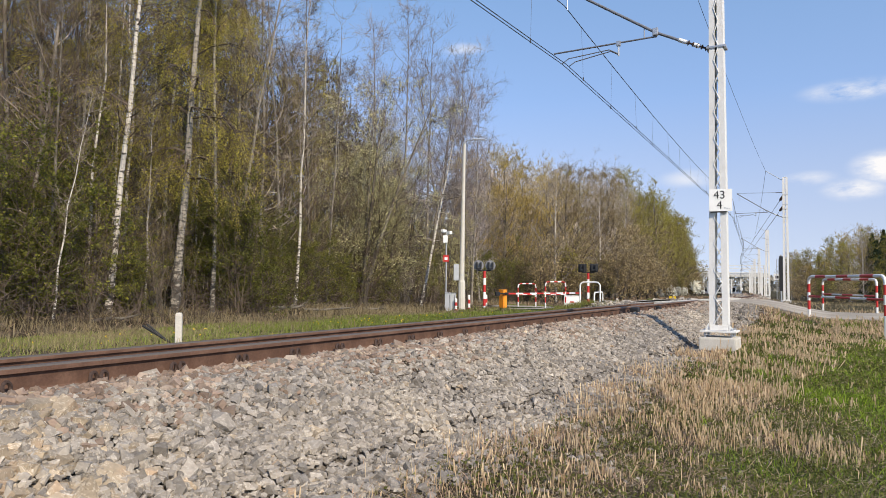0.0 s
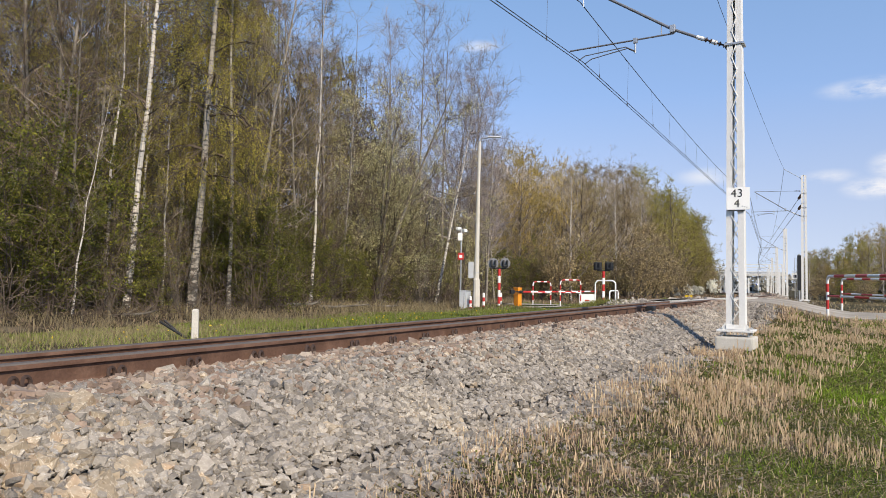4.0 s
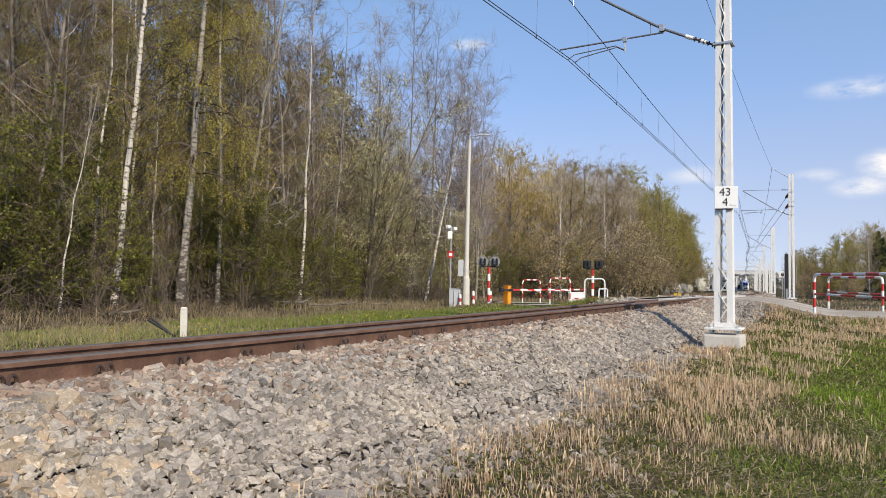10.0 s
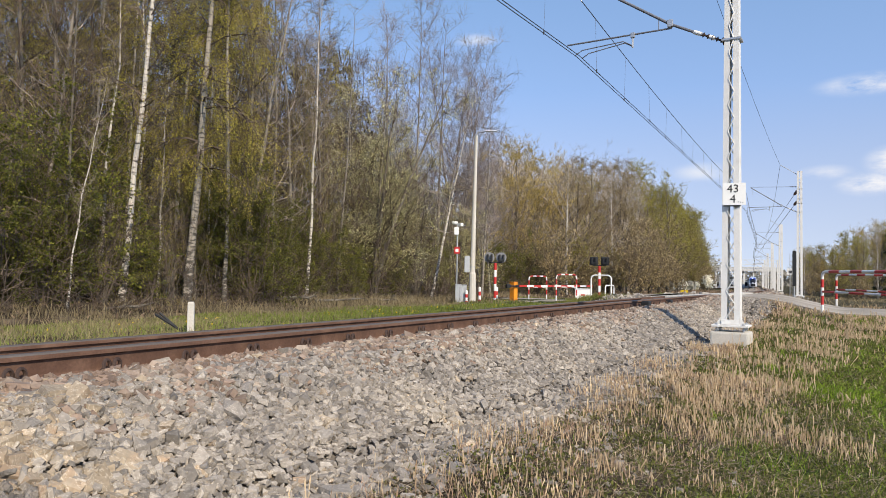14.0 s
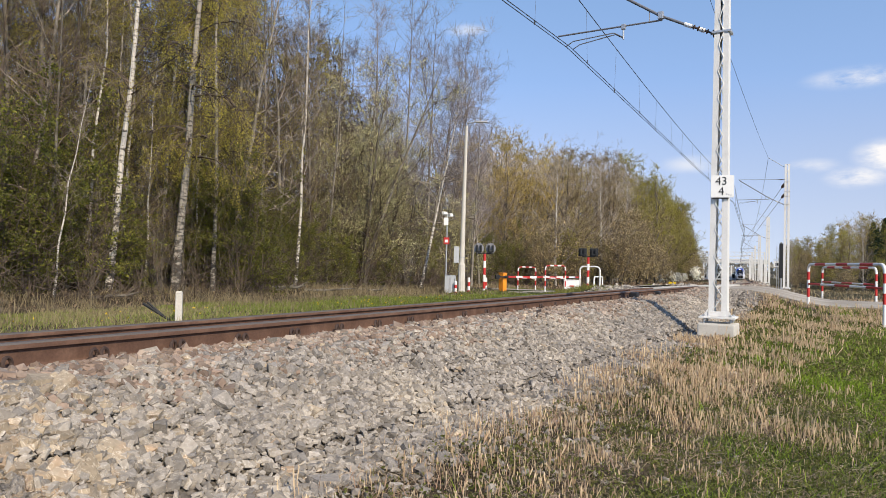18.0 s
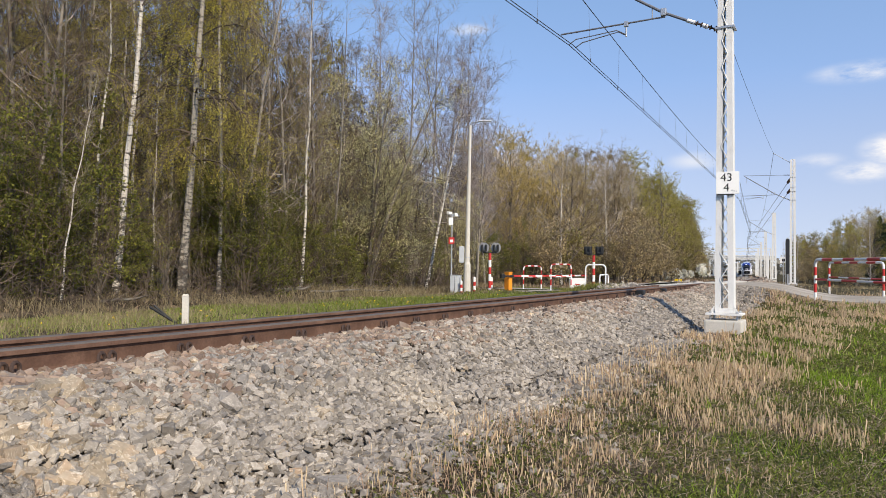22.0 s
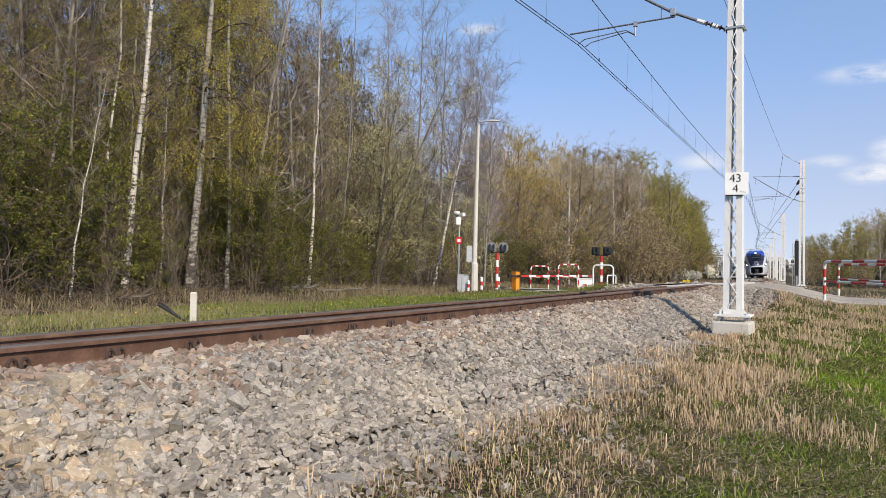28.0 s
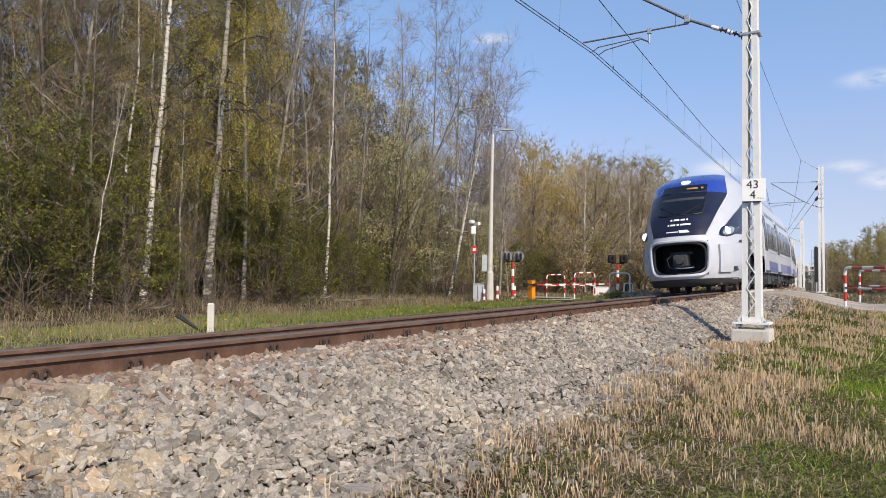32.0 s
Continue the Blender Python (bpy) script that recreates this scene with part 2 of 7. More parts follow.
M = {
    "soil": turf("soil_and_turf"),
    "bed": material("ballast_dust", (0.16, 0.14, 0.12), 0.95, spec=0.1, vary=0.35, scale=2.0, fine=22.0, bump=1.0, dist=0.05),
    "stone": material("grey_crushed_stone", (0.26, 0.232, 0.20), 0.85, vary=0.34, scale=0.9, fine=40.0, island=0.4, bump=0.9, second=(0.30, 0.262, 0.212), amount=0.45, vein=(0.5, 0.46, 0.40)),
    "stone_warm": material("rust_stained_stone", (0.24, 0.172, 0.128), 0.88, vary=0.28, scale=3.0, fine=45.0, island=0.35, bump=0.5, second=(0.32, 0.265, 0.21), amount=0.45),
    "stone_tan": material("tan_layered_stone", (0.34, 0.275, 0.195), 0.85, vary=0.3, scale=7.0, fine=45.0, island=0.25, thing=0.2, bump=0.5, second=(0.31, 0.21, 0.13), amount=0.38, vein=(0.70, 0.62, 0.50), vein_scale=(14, 70, 14)),
    "rail_rust": material("rusty_rail_side", (0.112, 0.060, 0.040), 0.9, vary=0.25, scale=6.0, fine=60.0, second=(0.145, 0.083, 0.056), amount=0.45, bump=0.3),
    "rail_top": material("worn_rail_head", (0.12, 0.103, 0.092), 0.62, 0.1, vary=0.2, scale=4.0, fine=70.0, bump=0.1),
    "clip": material("rusty_spring_clip", (0.07, 0.045, 0.035), 0.7, 0.3, vary=0.3, bump=0.3),
    "sleeper": material("weathered_concrete_sleeper", (0.33, 0.30, 0.26), 0.9, vary=0.25, scale=5.0, fine=60.0, bump=0.4),
    "concrete": material("pale_concrete", (0.56, 0.53, 0.47), 0.9, vary=0.18, scale=3.0, fine=45.0, second=(0.42, 0.40, 0.35), amount=0.35, bump=0.3),
    "road": material("gravelly_road", (0.33, 0.29, 0.235), 0.95, vary=0.2, scale=0.8, fine=30.0, second=(0.41, 0.365, 0.30), amount=0.5, bump=0.6, dist=0.02),
    "mast": material("white_mast_paint", (0.74, 0.73, 0.70), 0.55, vary=0.08, scale=3.0, fine=30.0, second=(0.60, 0.58, 0.54), amount=0.32, bump=0.08),
    "galv": material("galvanised_steel", (0.48, 0.49, 0.50), 0.45, 0.7, vary=0.15, bump=0.1),
    "steel": material("grey_steel_tube", (0.22, 0.22, 0.23), 0.5, 0.5, vary=0.15, bump=0.1),
    "wire": material("dark_wire", (0.06, 0.062, 0.07), 0.6, 0.3, vary=0.1, bump=0),
    "black": material("black_plastic", (0.016, 0.017, 0.019), 0.55, vary=0.2, bump=0.1),
    "grey_box": material("grey_cabinet_paint", (0.42, 0.44, 0.46), 0.5, vary=0.1, bump=0.1),
    "white": material("white_enamel", (0.80, 0.80, 0.78), 0.4, vary=0.06, second=(0.7, 0.69, 0.66), amount=0.3, bump=0.05),
    "red": material("red_enamel", (0.50, 0.035, 0.03), 0.45, vary=0.12, bump=0.05),
    "orange": material("orange_paint", (0.75, 0.27, 0.02), 0.45, vary=0.12, bump=0.1),
    "yellow": material("yellow_paint", (0.75, 0.52, 0.03), 0.45, vary=0.12, bump=0.1),
    "bark": material("grey_brown_bark", (0.105, 0.088, 0.068), 0.95, vary=0.35, scale=2.0, fine=30.0, second=(0.20, 0.18, 0.15), amount=0.45, thing=0.25, bump=0.6),
    "bark_pale": material("pale_aspen_bark", (0.27, 0.24, 0.20), 0.9, vary=0.35, scale=5.0, fine=24.0, second=(0.11, 0.095, 0.08), amount=0.44, thing=0.2, bump=0.4),
    "twig": material("brown_twigs", (0.122, 0.091, 0.067), 0.9, vary=0.3, island=0.35, thing=0.25, bump=0),
    "twig_pale": material("pale_twigs", (0.33, 0.28, 0.225), 0.9, vary=0.3, island=0.35, thing=0.2, bump=0),
    "twig_aspen": material("lavender_grey_twigs", (0.25, 0.215, 0.205), 0.9, vary=0.3, island=0.35, thing=0.2, bump=0),
    # twig brown darkened to stand in for shade deep in the wood
    "twig_shade": material("shade_dark_twigs", (0.038, 0.029, 0.02), 0.9, vary=0.3, island=0.4, bump=0),
    "birch": birch_bark("birch_bark"),
    "birch_grey": birch_bark("old_grey_birch_bark", (0.30, 0.27, 0.225)),
    "leaf_yellow": leafy("young_yellow_green_leaf", (0.34, 0.29, 0.07), (0.20, 0.18, 0.045)),
    "leaf_birch": leafy("young_birch_leaf", (0.64, 0.55, 0.085), (0.40, 0.35, 0.06)),
    "leaf_gold": leafy("golden_buds", (0.66, 0.49, 0.12), (0.44, 0.325, 0.085)),
    "dandelion": leafy("dandelion_yellow", (0.85, 0.62, 0.02), (0.75, 0.50, 0.02), glow=0.1),
    "leaf_green": leafy("fresh_green_leaf", (0.28, 0.275, 0.045), (0.055, 0.068, 0.015)),
    "leaf_pale": leafy("pale_catkin", (0.74, 0.69, 0.37), (0.50, 0.47, 0.21)),
    "leaf_brown": leafy("brown_buds", (0.44, 0.345, 0.17), (0.29, 0.225, 0.12)),
    # the canopy's shade is put into this olive leaf colour
    "leaf_shade": leafy("shade_dark_olive_leaf", (0.048, 0.048, 0.015), (0.026, 0.026, 0.011), glow=0.1),
    "leaf_dark": leafy("dark_needles_and_backing", (0.03, 0.05, 0.025), (0.05, 0.07, 0.03), glow=0.1),
    "blossom": leafy("white_blossom", (0.85, 0.83, 0.76), (0.7, 0.68, 0.6)),
    "grass_green": leafy("green_grass", (0.36, 0.50, 0.04), (0.13, 0.21, 0.02)),
    "grass_field": leafy("trackside_grass", (0.33, 0.37, 0.08), (0.17, 0.22, 0.04)),
    "grass_olive": leafy("olive_grass", (0.22, 0.21, 0.055), (0.14, 0.145, 0.04)),
    "straw": leafy("dry_straw", (0.95, 0.77, 0.52), (0.50, 0.35, 0.21), glow=0.25),
    "leaf_spring": leafy("spring_green_leaf", (0.46, 0.40, 0.075), (0.27, 0.25, 0.05)),
    # leaf colour muted so that it carries the haze of distance
    "leaf_haze": leafy("distant_wood_leaf", (0.25, 0.23, 0.18), (0.17, 0.16, 0.13), glow=0.1),
    "straw_olive": leafy("olive_tussock_grass", (0.40, 0.34, 0.17), (0.17, 0.145, 0.07), glow=0.2),
    "weed": leafy("dark_green_weeds", (0.25, 0.265, 0.06), (0.085, 0.095, 0.024), glow=0.3),
    "straw_grey": leafy("withered_grass", (0.37, 0.30, 0.17), (0.17, 0.135, 0.08), glow=0.2),
    "straw_red": leafy("reddish_dry_stalk", (0.66, 0.45, 0.31), (0.38, 0.25, 0.16), glow=0.2),
    "litter_pale": leafy("pale_straw_litter", (0.66, 0.53, 0.38), (0.22, 0.165, 0.11), glow=0.1),
    "litter": leafy("dead_leaf_litter", (0.32, 0.23, 0.15), (0.13, 0.09, 0.06), glow=0.1),
    "train_white": glossy("white_train_paint", (0.53, 0.54, 0.585), 0.3),
    "train_navy": glossy("navy_train_paint", (0.012, 0.013, 0.034), 0.3, coat=0.0),
    "train_blue": glossy("blue_train_paint", (0.02, 0.05, 0.33), 0.25),
    "train_violet": glossy("violet_blue_train_paint", (0.14, 0.15, 0.38), 0.3),
    "train_glass": glossy("dark_train_glass", (0.008, 0.010, 0.014), 0.12, coat=0.0),
    "train_grey": glossy("grey_train_underframe", (0.045, 0.045, 0.05), 0.6, coat=0.0),
    "train_roof": glossy("grey_train_roof", (0.30, 0.31, 0.33), 0.5, coat=0.0),
    "lamp_on": glossy("lit_headlamp", (0.9, 0.9, 0.85), 0.2, glow=4.0),
    "display": glossy("amber_display", (0.05, 0.03, 0.01), 0.3),
    "amber": glossy("amber_letters", (0.6, 0.25, 0.02), 0.4, glow=0.0),
    "silver": glossy("lamp_reflector", (0.7, 0.72, 0.74), 0.15, metal=0.8),
}
for _name, _tint, _second, _vein in (("stone", (0.25, 0.222, 0.19), (0.29, 0.252, 0.204), (0.48, 0.44, 0.38)), ("stone_warm", (0.26, 0.195, 0.15), (0.32, 0.265, 0.21), (0.45, 0.38, 0.30)), ("stone_tan", (0.34, 0.275, 0.195), (0.28, 0.18, 0.11), (0.62, 0.54, 0.43))):
    # single stones are of unit size in their own space
    M[_name + "_single"] = material(_name + "_single", _tint, 0.86, vary=0.3, scale=0.5, fine=3.0, thing=0.3, bump=0.6, dist=0.15, second=_second, amount=0.45, vein=_vein, vein_scale=(1.2, 5.0, 1.2))

# ---- shapes ----
class Shape:
    """Gathers vertices and faces of one mesh."""

    def __init__(self):
        self.v, self.f, self.m = [], [], []

    def add(self, verts, faces, mat=0):
        k = len(self.v)
        self.v.extend([tuple(p) for p in verts])
        self.f.extend([tuple(i + k for i in q) for q in faces])
        self.m.extend([mat] * len(faces))
        return self

    def box(self, lo, hi, bevel=0.0, mat=0, m=None):
        bm = bmesh.new()
        bmesh.ops.create_cube(bm, size=1)
        for v in bm.verts:
            v.co = Vector([l + (c + 0.5) * (h - l) for c, l, h in zip(v.co, lo, hi)])
        if bevel:
            bmesh.ops.bevel(bm, geom=bm.edges[:], offset=bevel, segments=2, affect="EDGES", profile=0.6)
        return self.take(bm, mat, m)

    def take(self, bm, mat=0, m=None):
        if m is not None:
            bmesh.ops.transform(bm, matrix=m, verts=bm.verts)
        bm.verts.index_update()
        self.add([v.co[:] for v in bm.verts], [[v.index for v in q.verts] for q in bm.faces], mat)
        bm.free()
        return self

    def tube(self, points, radii, sides=8, mat=0, caps=True):
        """A round bar through points, with a radius at each."""
        pts = [Vector(p) for p in points]
        if not hasattr(radii, "__len__"):
            radii = [radii] * len(pts)
        verts, faces = [], []
        side = None
        for i, p in enumerate(pts):
            t = (pts[min(i + 1, len(pts) - 1)] - pts[max(i - 1, 0)]).normalized()
            if side is None:
                side = t.orthogonal().normalized()
            side = (side - t * side.dot(t)).normalized()
            up = t.cross(side)
            for j in range(sides):
                a = 2 * math.pi * j / sides
                verts.append(p + (side * math.cos(a) + up * math.sin(a)) * radii[i])
        for i in range(len(pts) - 1):
            for j in range(sides):
                a, b = i * sides + j, i * sides + (j + 1) % sides
                faces.append((a, b, b + sides, a + sides))
        if caps:
            faces.append(tuple(reversed(range(sides))))
            faces.append(tuple(range((len(pts) - 1) * sides, len(pts) * sides)))
        return self.add(verts, faces, mat)

    def extrude(self, outline, points, mat=0, ups=None, closed=True):
        """Sweeps an outline (side, up) along points, kept upright; side is to the right of the way."""
        pts = [Vector(p) for p in points]
        verts, faces, n = [], [], len(outline)
        for i, p in enumerate(pts):
            t = (pts[min(i + 1, len(pts) - 1)] - pts[max(i - 1, 0)])
            t.z = 0
            t.normalize()
            r = Vector((t.y, -t.x, 0))
            verts += [p + r * a + Vector((0, 0, b)) for a, b in outline]
        last = n if closed else n - 1
        for i in range(len(pts) - 1):
            for j in range(last):
                a, b = i * n + j, i * n + (j + 1) % n
                faces.append((a, a + n, b + n, b))
        if closed:
            faces.append(tuple(range(n)))
            faces.append(tuple(reversed(range((len(pts) - 1) * n, len(pts) * n))))
        return self.add(verts, faces, mat)

    def disc(self, centre, radius, depth, axis="y", sides=20, mat=0, bevel=0.15):
        c = Vector(centre)
        ax = {"x": Vector((1, 0, 0)), "y": Vector((0, 1, 0)), "z": Vector((0, 0, 1))}[axis]
        b = min(bevel * depth, radius * 0.3)
        return self.tube([c - ax * depth / 2, c - ax * (depth / 2 - b), c + ax * (depth / 2 - b), c + ax * depth / 2], [radius - b, radius, radius, radius - b], sides, mat)

    def mesh(self, name, mats, smooth=False):
        me = bpy.data.meshes.new(name)
        me.from_pydata(self.v, [], self.f)
        for m in (mats if isinstance(mats, (list, tuple)) else [mats]):
            me.materials.append(M[m] if isinstance(m, str) else m)
        if any(self.m):
            me.polygons.foreach_set("material_index", self.m)
        if smooth:
            me.polygons.foreach_set("use_smooth", [True] * len(me.polygons))
            me.set_sharp_from_angle(angle=radians(38))
        me.update()
        return me


def part(name, shape, mats, parent=None, label="", smooth=False, at=None):
    """One mesh object, under a thing or a part."""
    me = shape.mesh(name, mats, smooth) if isinstance(shape, Shape) else shape
    ob = new(name, me)
    if parent:
        ob.parent = parent
    if at is not None:
        ob.matrix_basis = at
    if label:
        tagged(ob, label)
    return ob


def thing(name, at, label, category, group="", kind=""):
    ob = new(name)
    ob.empty_display_size = 0.2
    ob.matrix_basis = at
    return tagged(ob, label, category, group, kind)


def raw_mesh(name, verts, faces, mats, index=None, smooth=False):
    """A mesh from arrays of vertices and equal-sided faces."""
    me = bpy.data.meshes.new(name)
    verts = np.asarray(verts, dtype=np.float32)
    faces = np.asarray(faces, dtype=np.int32)
    n, k = faces.shape
    me.vertices.add(len(verts))
    me.vertices.foreach_set("co", verts.ravel())
    me.loops.add(n * k)
    me.loops.foreach_set("vertex_index", faces.ravel())
    me.polygons.add(n)
    me.polygons.foreach_set("loop_start", np.arange(0, n * k, k, dtype=np.int32))
    for m in mats:
        me.materials.append(M[m])
    if index is not None:
        me.polygons.foreach_set("material_index", np.asarray(index, dtype=np.int32))
    me.polygons.foreach_set("use_smooth", np.full(n, smooth, dtype=bool))
    me.update()
    me.validate()
    return me


# ---- the plan: everything is set out along the track ----
AZ, CURVE, ARC_END, AWAY = radians(31.5), 0.0022, 70.0, 5.07
ALONG = Vector((math.sin(AZ), math.cos(AZ), 0))
LEFT = Vector((-math.cos(AZ), math.sin(AZ), 0))
RAIL_Z, CANT, GAUGE = 1.08, 0.105, 0.752


def sink(s):
    """How far the line has dropped at s metres along it."""
    if s < 12:
        return 0.0
    if s < 28:
        return -0.0105 * (s - 12) ** 2 / 32
    return -0.0105 * (min(s, 330.0) - 20) - 0.0035 * max(0.0, min(s, 330.0) - 110)


def heading(s):
    return CURVE * min(max(s, 0.0), ARC_END)


def plan(s, o, z=0.0):
    """A point s metres along the track and o metres to its right (the camera's side), z above the datum of the line."""
    s, o, z = float(s), float(o), float(z)
    th = heading(s)
    if s <= 0:
        p = ALONG * s
    else:
        p = ALONG * (math.sin(th) / CURVE) + LEFT * ((1 - math.cos(th)) / CURVE)
        if s > ARC_END:
            p += (s - ARC_END) * (ALONG * math.cos(th) + LEFT * math.sin(th))
    right = -(LEFT * math.cos(th) - ALONG * math.sin(th))
    q = LEFT * AWAY + p + right * o
    return Vector((q.x, q.y, z + sink(s)))


def turn(s):
    """The angle about z, in degrees, that lays local +y along the track at s."""
    return math.degrees(heading(s) - AZ)


def at(s, o, z=0.0, rz=0.0):
    p = plan(s, o, z)
    return pose(p.x, p.y, p.z, 0, 0, turn(s) + rz)


def step(a, b, x):
    x = min(max((x - a) / (b - a), 0.0), 1.0)
    return x * x * (3 - 2 * x)


# the road right of the track: points of its middle line and half its width there
ROAD = ((plan(27.0, 1.0), 3.9), (plan(26.8, 2.6), 3.5), (Vector((12.0, 23.7, 0)), 2.7), (Vector((15.1, 21.6, 0)), 2.6), (Vector((20.9, 18.9, 0)), 2.6), (Vector((33, 13.5, 0)), 2.5))


def road_gap(s, o):
    """Distance from the road's edge; negative on the road."""
    if o < 1.0:
        k = min(9.0, max(0.0, -o - 3))
        return max(23.0 + 0.95 * k - s, s - 31.0 - 0.45 * k)
    p, best = plan(s, o), 99.0
    for (a, wa), (b, wb) in zip(ROAD, ROAD[1:]):
        d = Vector((b.x - a.x, b.y - a.y))
        q = Vector((p.x - a.x, p.y - a.y))
        u = min(1.0, max(0.0, q.dot(d) / d.length_squared))
        best = min(best, (q - d * u).length - (wa + (wb - wa) * u))
    return best


def road_z(o):
    a = abs(o)
    return 1.06 - 0.03 * step(1.0, 2.0, a) - 0.46 * step(1.9, 4.6, a) - 0.1 * step(7, 16, a)


def ground_z(s, o):
    """Height of the soil above the line's datum."""
    if o > 0:
        z = 0.40 - 0.30 * step(2.2, 5.5, o) - 0.08 * step(5, 12, o) + 0.10 * step(5, 14, s) * step(2, 4, o)
    else:
        z = 0.55 - 0.12 * step(2.6, 5.0, -o) - 0.12 * step(6, 10, -o) + 0.25 * step(11, 15, -o) * (1 - step(20, 30, s))
    t = 1 - step(0.1, 4.5 + 4.5 * step(26, 29, s) * step(2.5, 4, o), road_gap(s, o)) if -30 < o < 34 and -20 < s < 50 else 0
    z = z * (1 - t) + (road_z(o) - 0.06) * t
    q = plan(s, o)
    z += level(s, o) + 0.05 * noise.noise((q.x * 0.35, q.y * 0.35, 0)) + 0.03 * noise.noise((q.x * 1.3, q.y * 1.3, 3)) * (0 if t > 0.8 else 1)
    if abs(o) < 2.3:
        z = min(z, bed_z(o, s) - 0.09)
    return z


def bed_z(o, s=0.0):
    """Top of the ballast above the datum."""
    a = o if o > 0 else -o + 0.1
    lift = RAIL_Z - 0.175 - (CANT if o < -1.2 else CANT * max(0.0, (0.75 - o) / 1.5) if o < 0.75 else 0)
    if 0.8 < o:
        lift += 0.025
    z = lift - 0.02 * step(0.9, 1.45, a) if a < 1.45 else lift - 0.02 - (a - 1.45) * 0.56
    t = step(19.5, 22.8, s) * (1 - step(31.2, 35.0, s))
    if a > 0.85 and t > 0:
        z = z * (1 - t) + (road_z(o) - 0.03 - (CANT * 0.6 if o < 0 else 0)) * t
    return z


def level(s, o):
    """Beside the crossing the road stays level while the line drops."""
    return -sink(s) * step(1.5, 4.0, o) * (1 - step(45, 75, s))


def inverse(x, y):
    """s and o of a point of the plan."""
    rel = Vector((x, y, 0)) - LEFT * AWAY
    a, l, r = rel.dot(ALONG), rel.dot(LEFT), 1 / CURVE
    if a <= 0:
        return a, -l
    th = math.atan2(a, r - l)
    if th < CURVE * ARC_END:
        return th * r, math.hypot(a, r - l) - r
    th = CURVE * ARC_END
    end = ALONG * (math.sin(th) * r) + LEFT * ((1 - math.cos(th)) * r)
    d, right = ALONG * math.cos(th) + LEFT * math.sin(th), -(LEFT * math.cos(th) - ALONG * math.sin(th))
    q = rel - end
    return ARC_END + q.dot(d), q.dot(right)


def height_at(x, y):
    s, o = inverse(x, y)
    return ground_z(s, o) + sink(s)


def nz(p, f, k):
    return noise.noise((p.x * f, p.y * f, k))


def greenness(s, o, p):
    """0 in the dry strip beside the stones, 1 in the lush part."""
    if o < 0:
        return min(1.0, max(0.0, step(2.5, 4.0, -o) * (1 - step(7.5, 11.5, -o + nz(p, 0.3, 2) * 2)) * (0.25 + 0.75 * step(6.5, 12, s)) * (0.55 + 0.6 * step(-0.1, 0.25, nz(p, 0.25, 21) + 0.25 * step(10, 22, s)))))
    return min(1.0, max(0.0, step(3.6, 4.9, o - 0.35 * (1 - step(4, 7, s)) + 0.8 * nz(p, 0.35, 1) + 1.0 * nz(p, 1.1, 9)) * (1 - 0.85 * step(17.5, 21, s + 2 * nz(p, 0.4, 19))) + 0.04 + 0.14 * step(8, 12, s)))


# ---- ground ----
def steps(spans):
    out = []
    for lo, hi, d in spans:
        n = max(1, round((hi - lo) / d))
        out += [lo + (hi - lo) * i / n for i in range(n)]
    return out + [spans[-1][1]]


def ground():
    xs = steps(((-3500, -600, 500), (-600, -120, 60), (-120, -40, 8), (-40, -14, 2), (-14, 20, 0.4), (20, 60, 1.5), (60, 200, 8), (200, 600, 50), (600, 3500, 500)))
    ys = steps(((-3500, -600, 500), (-600, -60, 60), (-60, -6, 6), (-6, 36, 0.4), (36, 80, 1.5), (80, 260, 6), (260, 600, 30), (600, 4500, 400)))
    verts = np.array([(x, y, height_at(x, y)) for y in ys for x in xs])
    w, h = len(xs), len(ys)
    i = np.arange(w * h).reshape(h, w)
    faces = np.stack([i[:-1, :-1], i[:-1, 1:], i[1:, 1:], i[1:, :-1]], -1).reshape(-1, 4)
    me = raw_mesh("ground", verts, faces, ["soil"], smooth=True)
    cover = me.attributes.new("cover", "FLOAT", "POINT")
    cover.data.foreach_set("value", [greenness(*inverse(x, y), Vector((x, y, 0))) for x, y, z in verts])
    ob = new("ground", me)
    tagged(ob, "trampled soil with moss and thin spring grass", "ground", kind="structure")


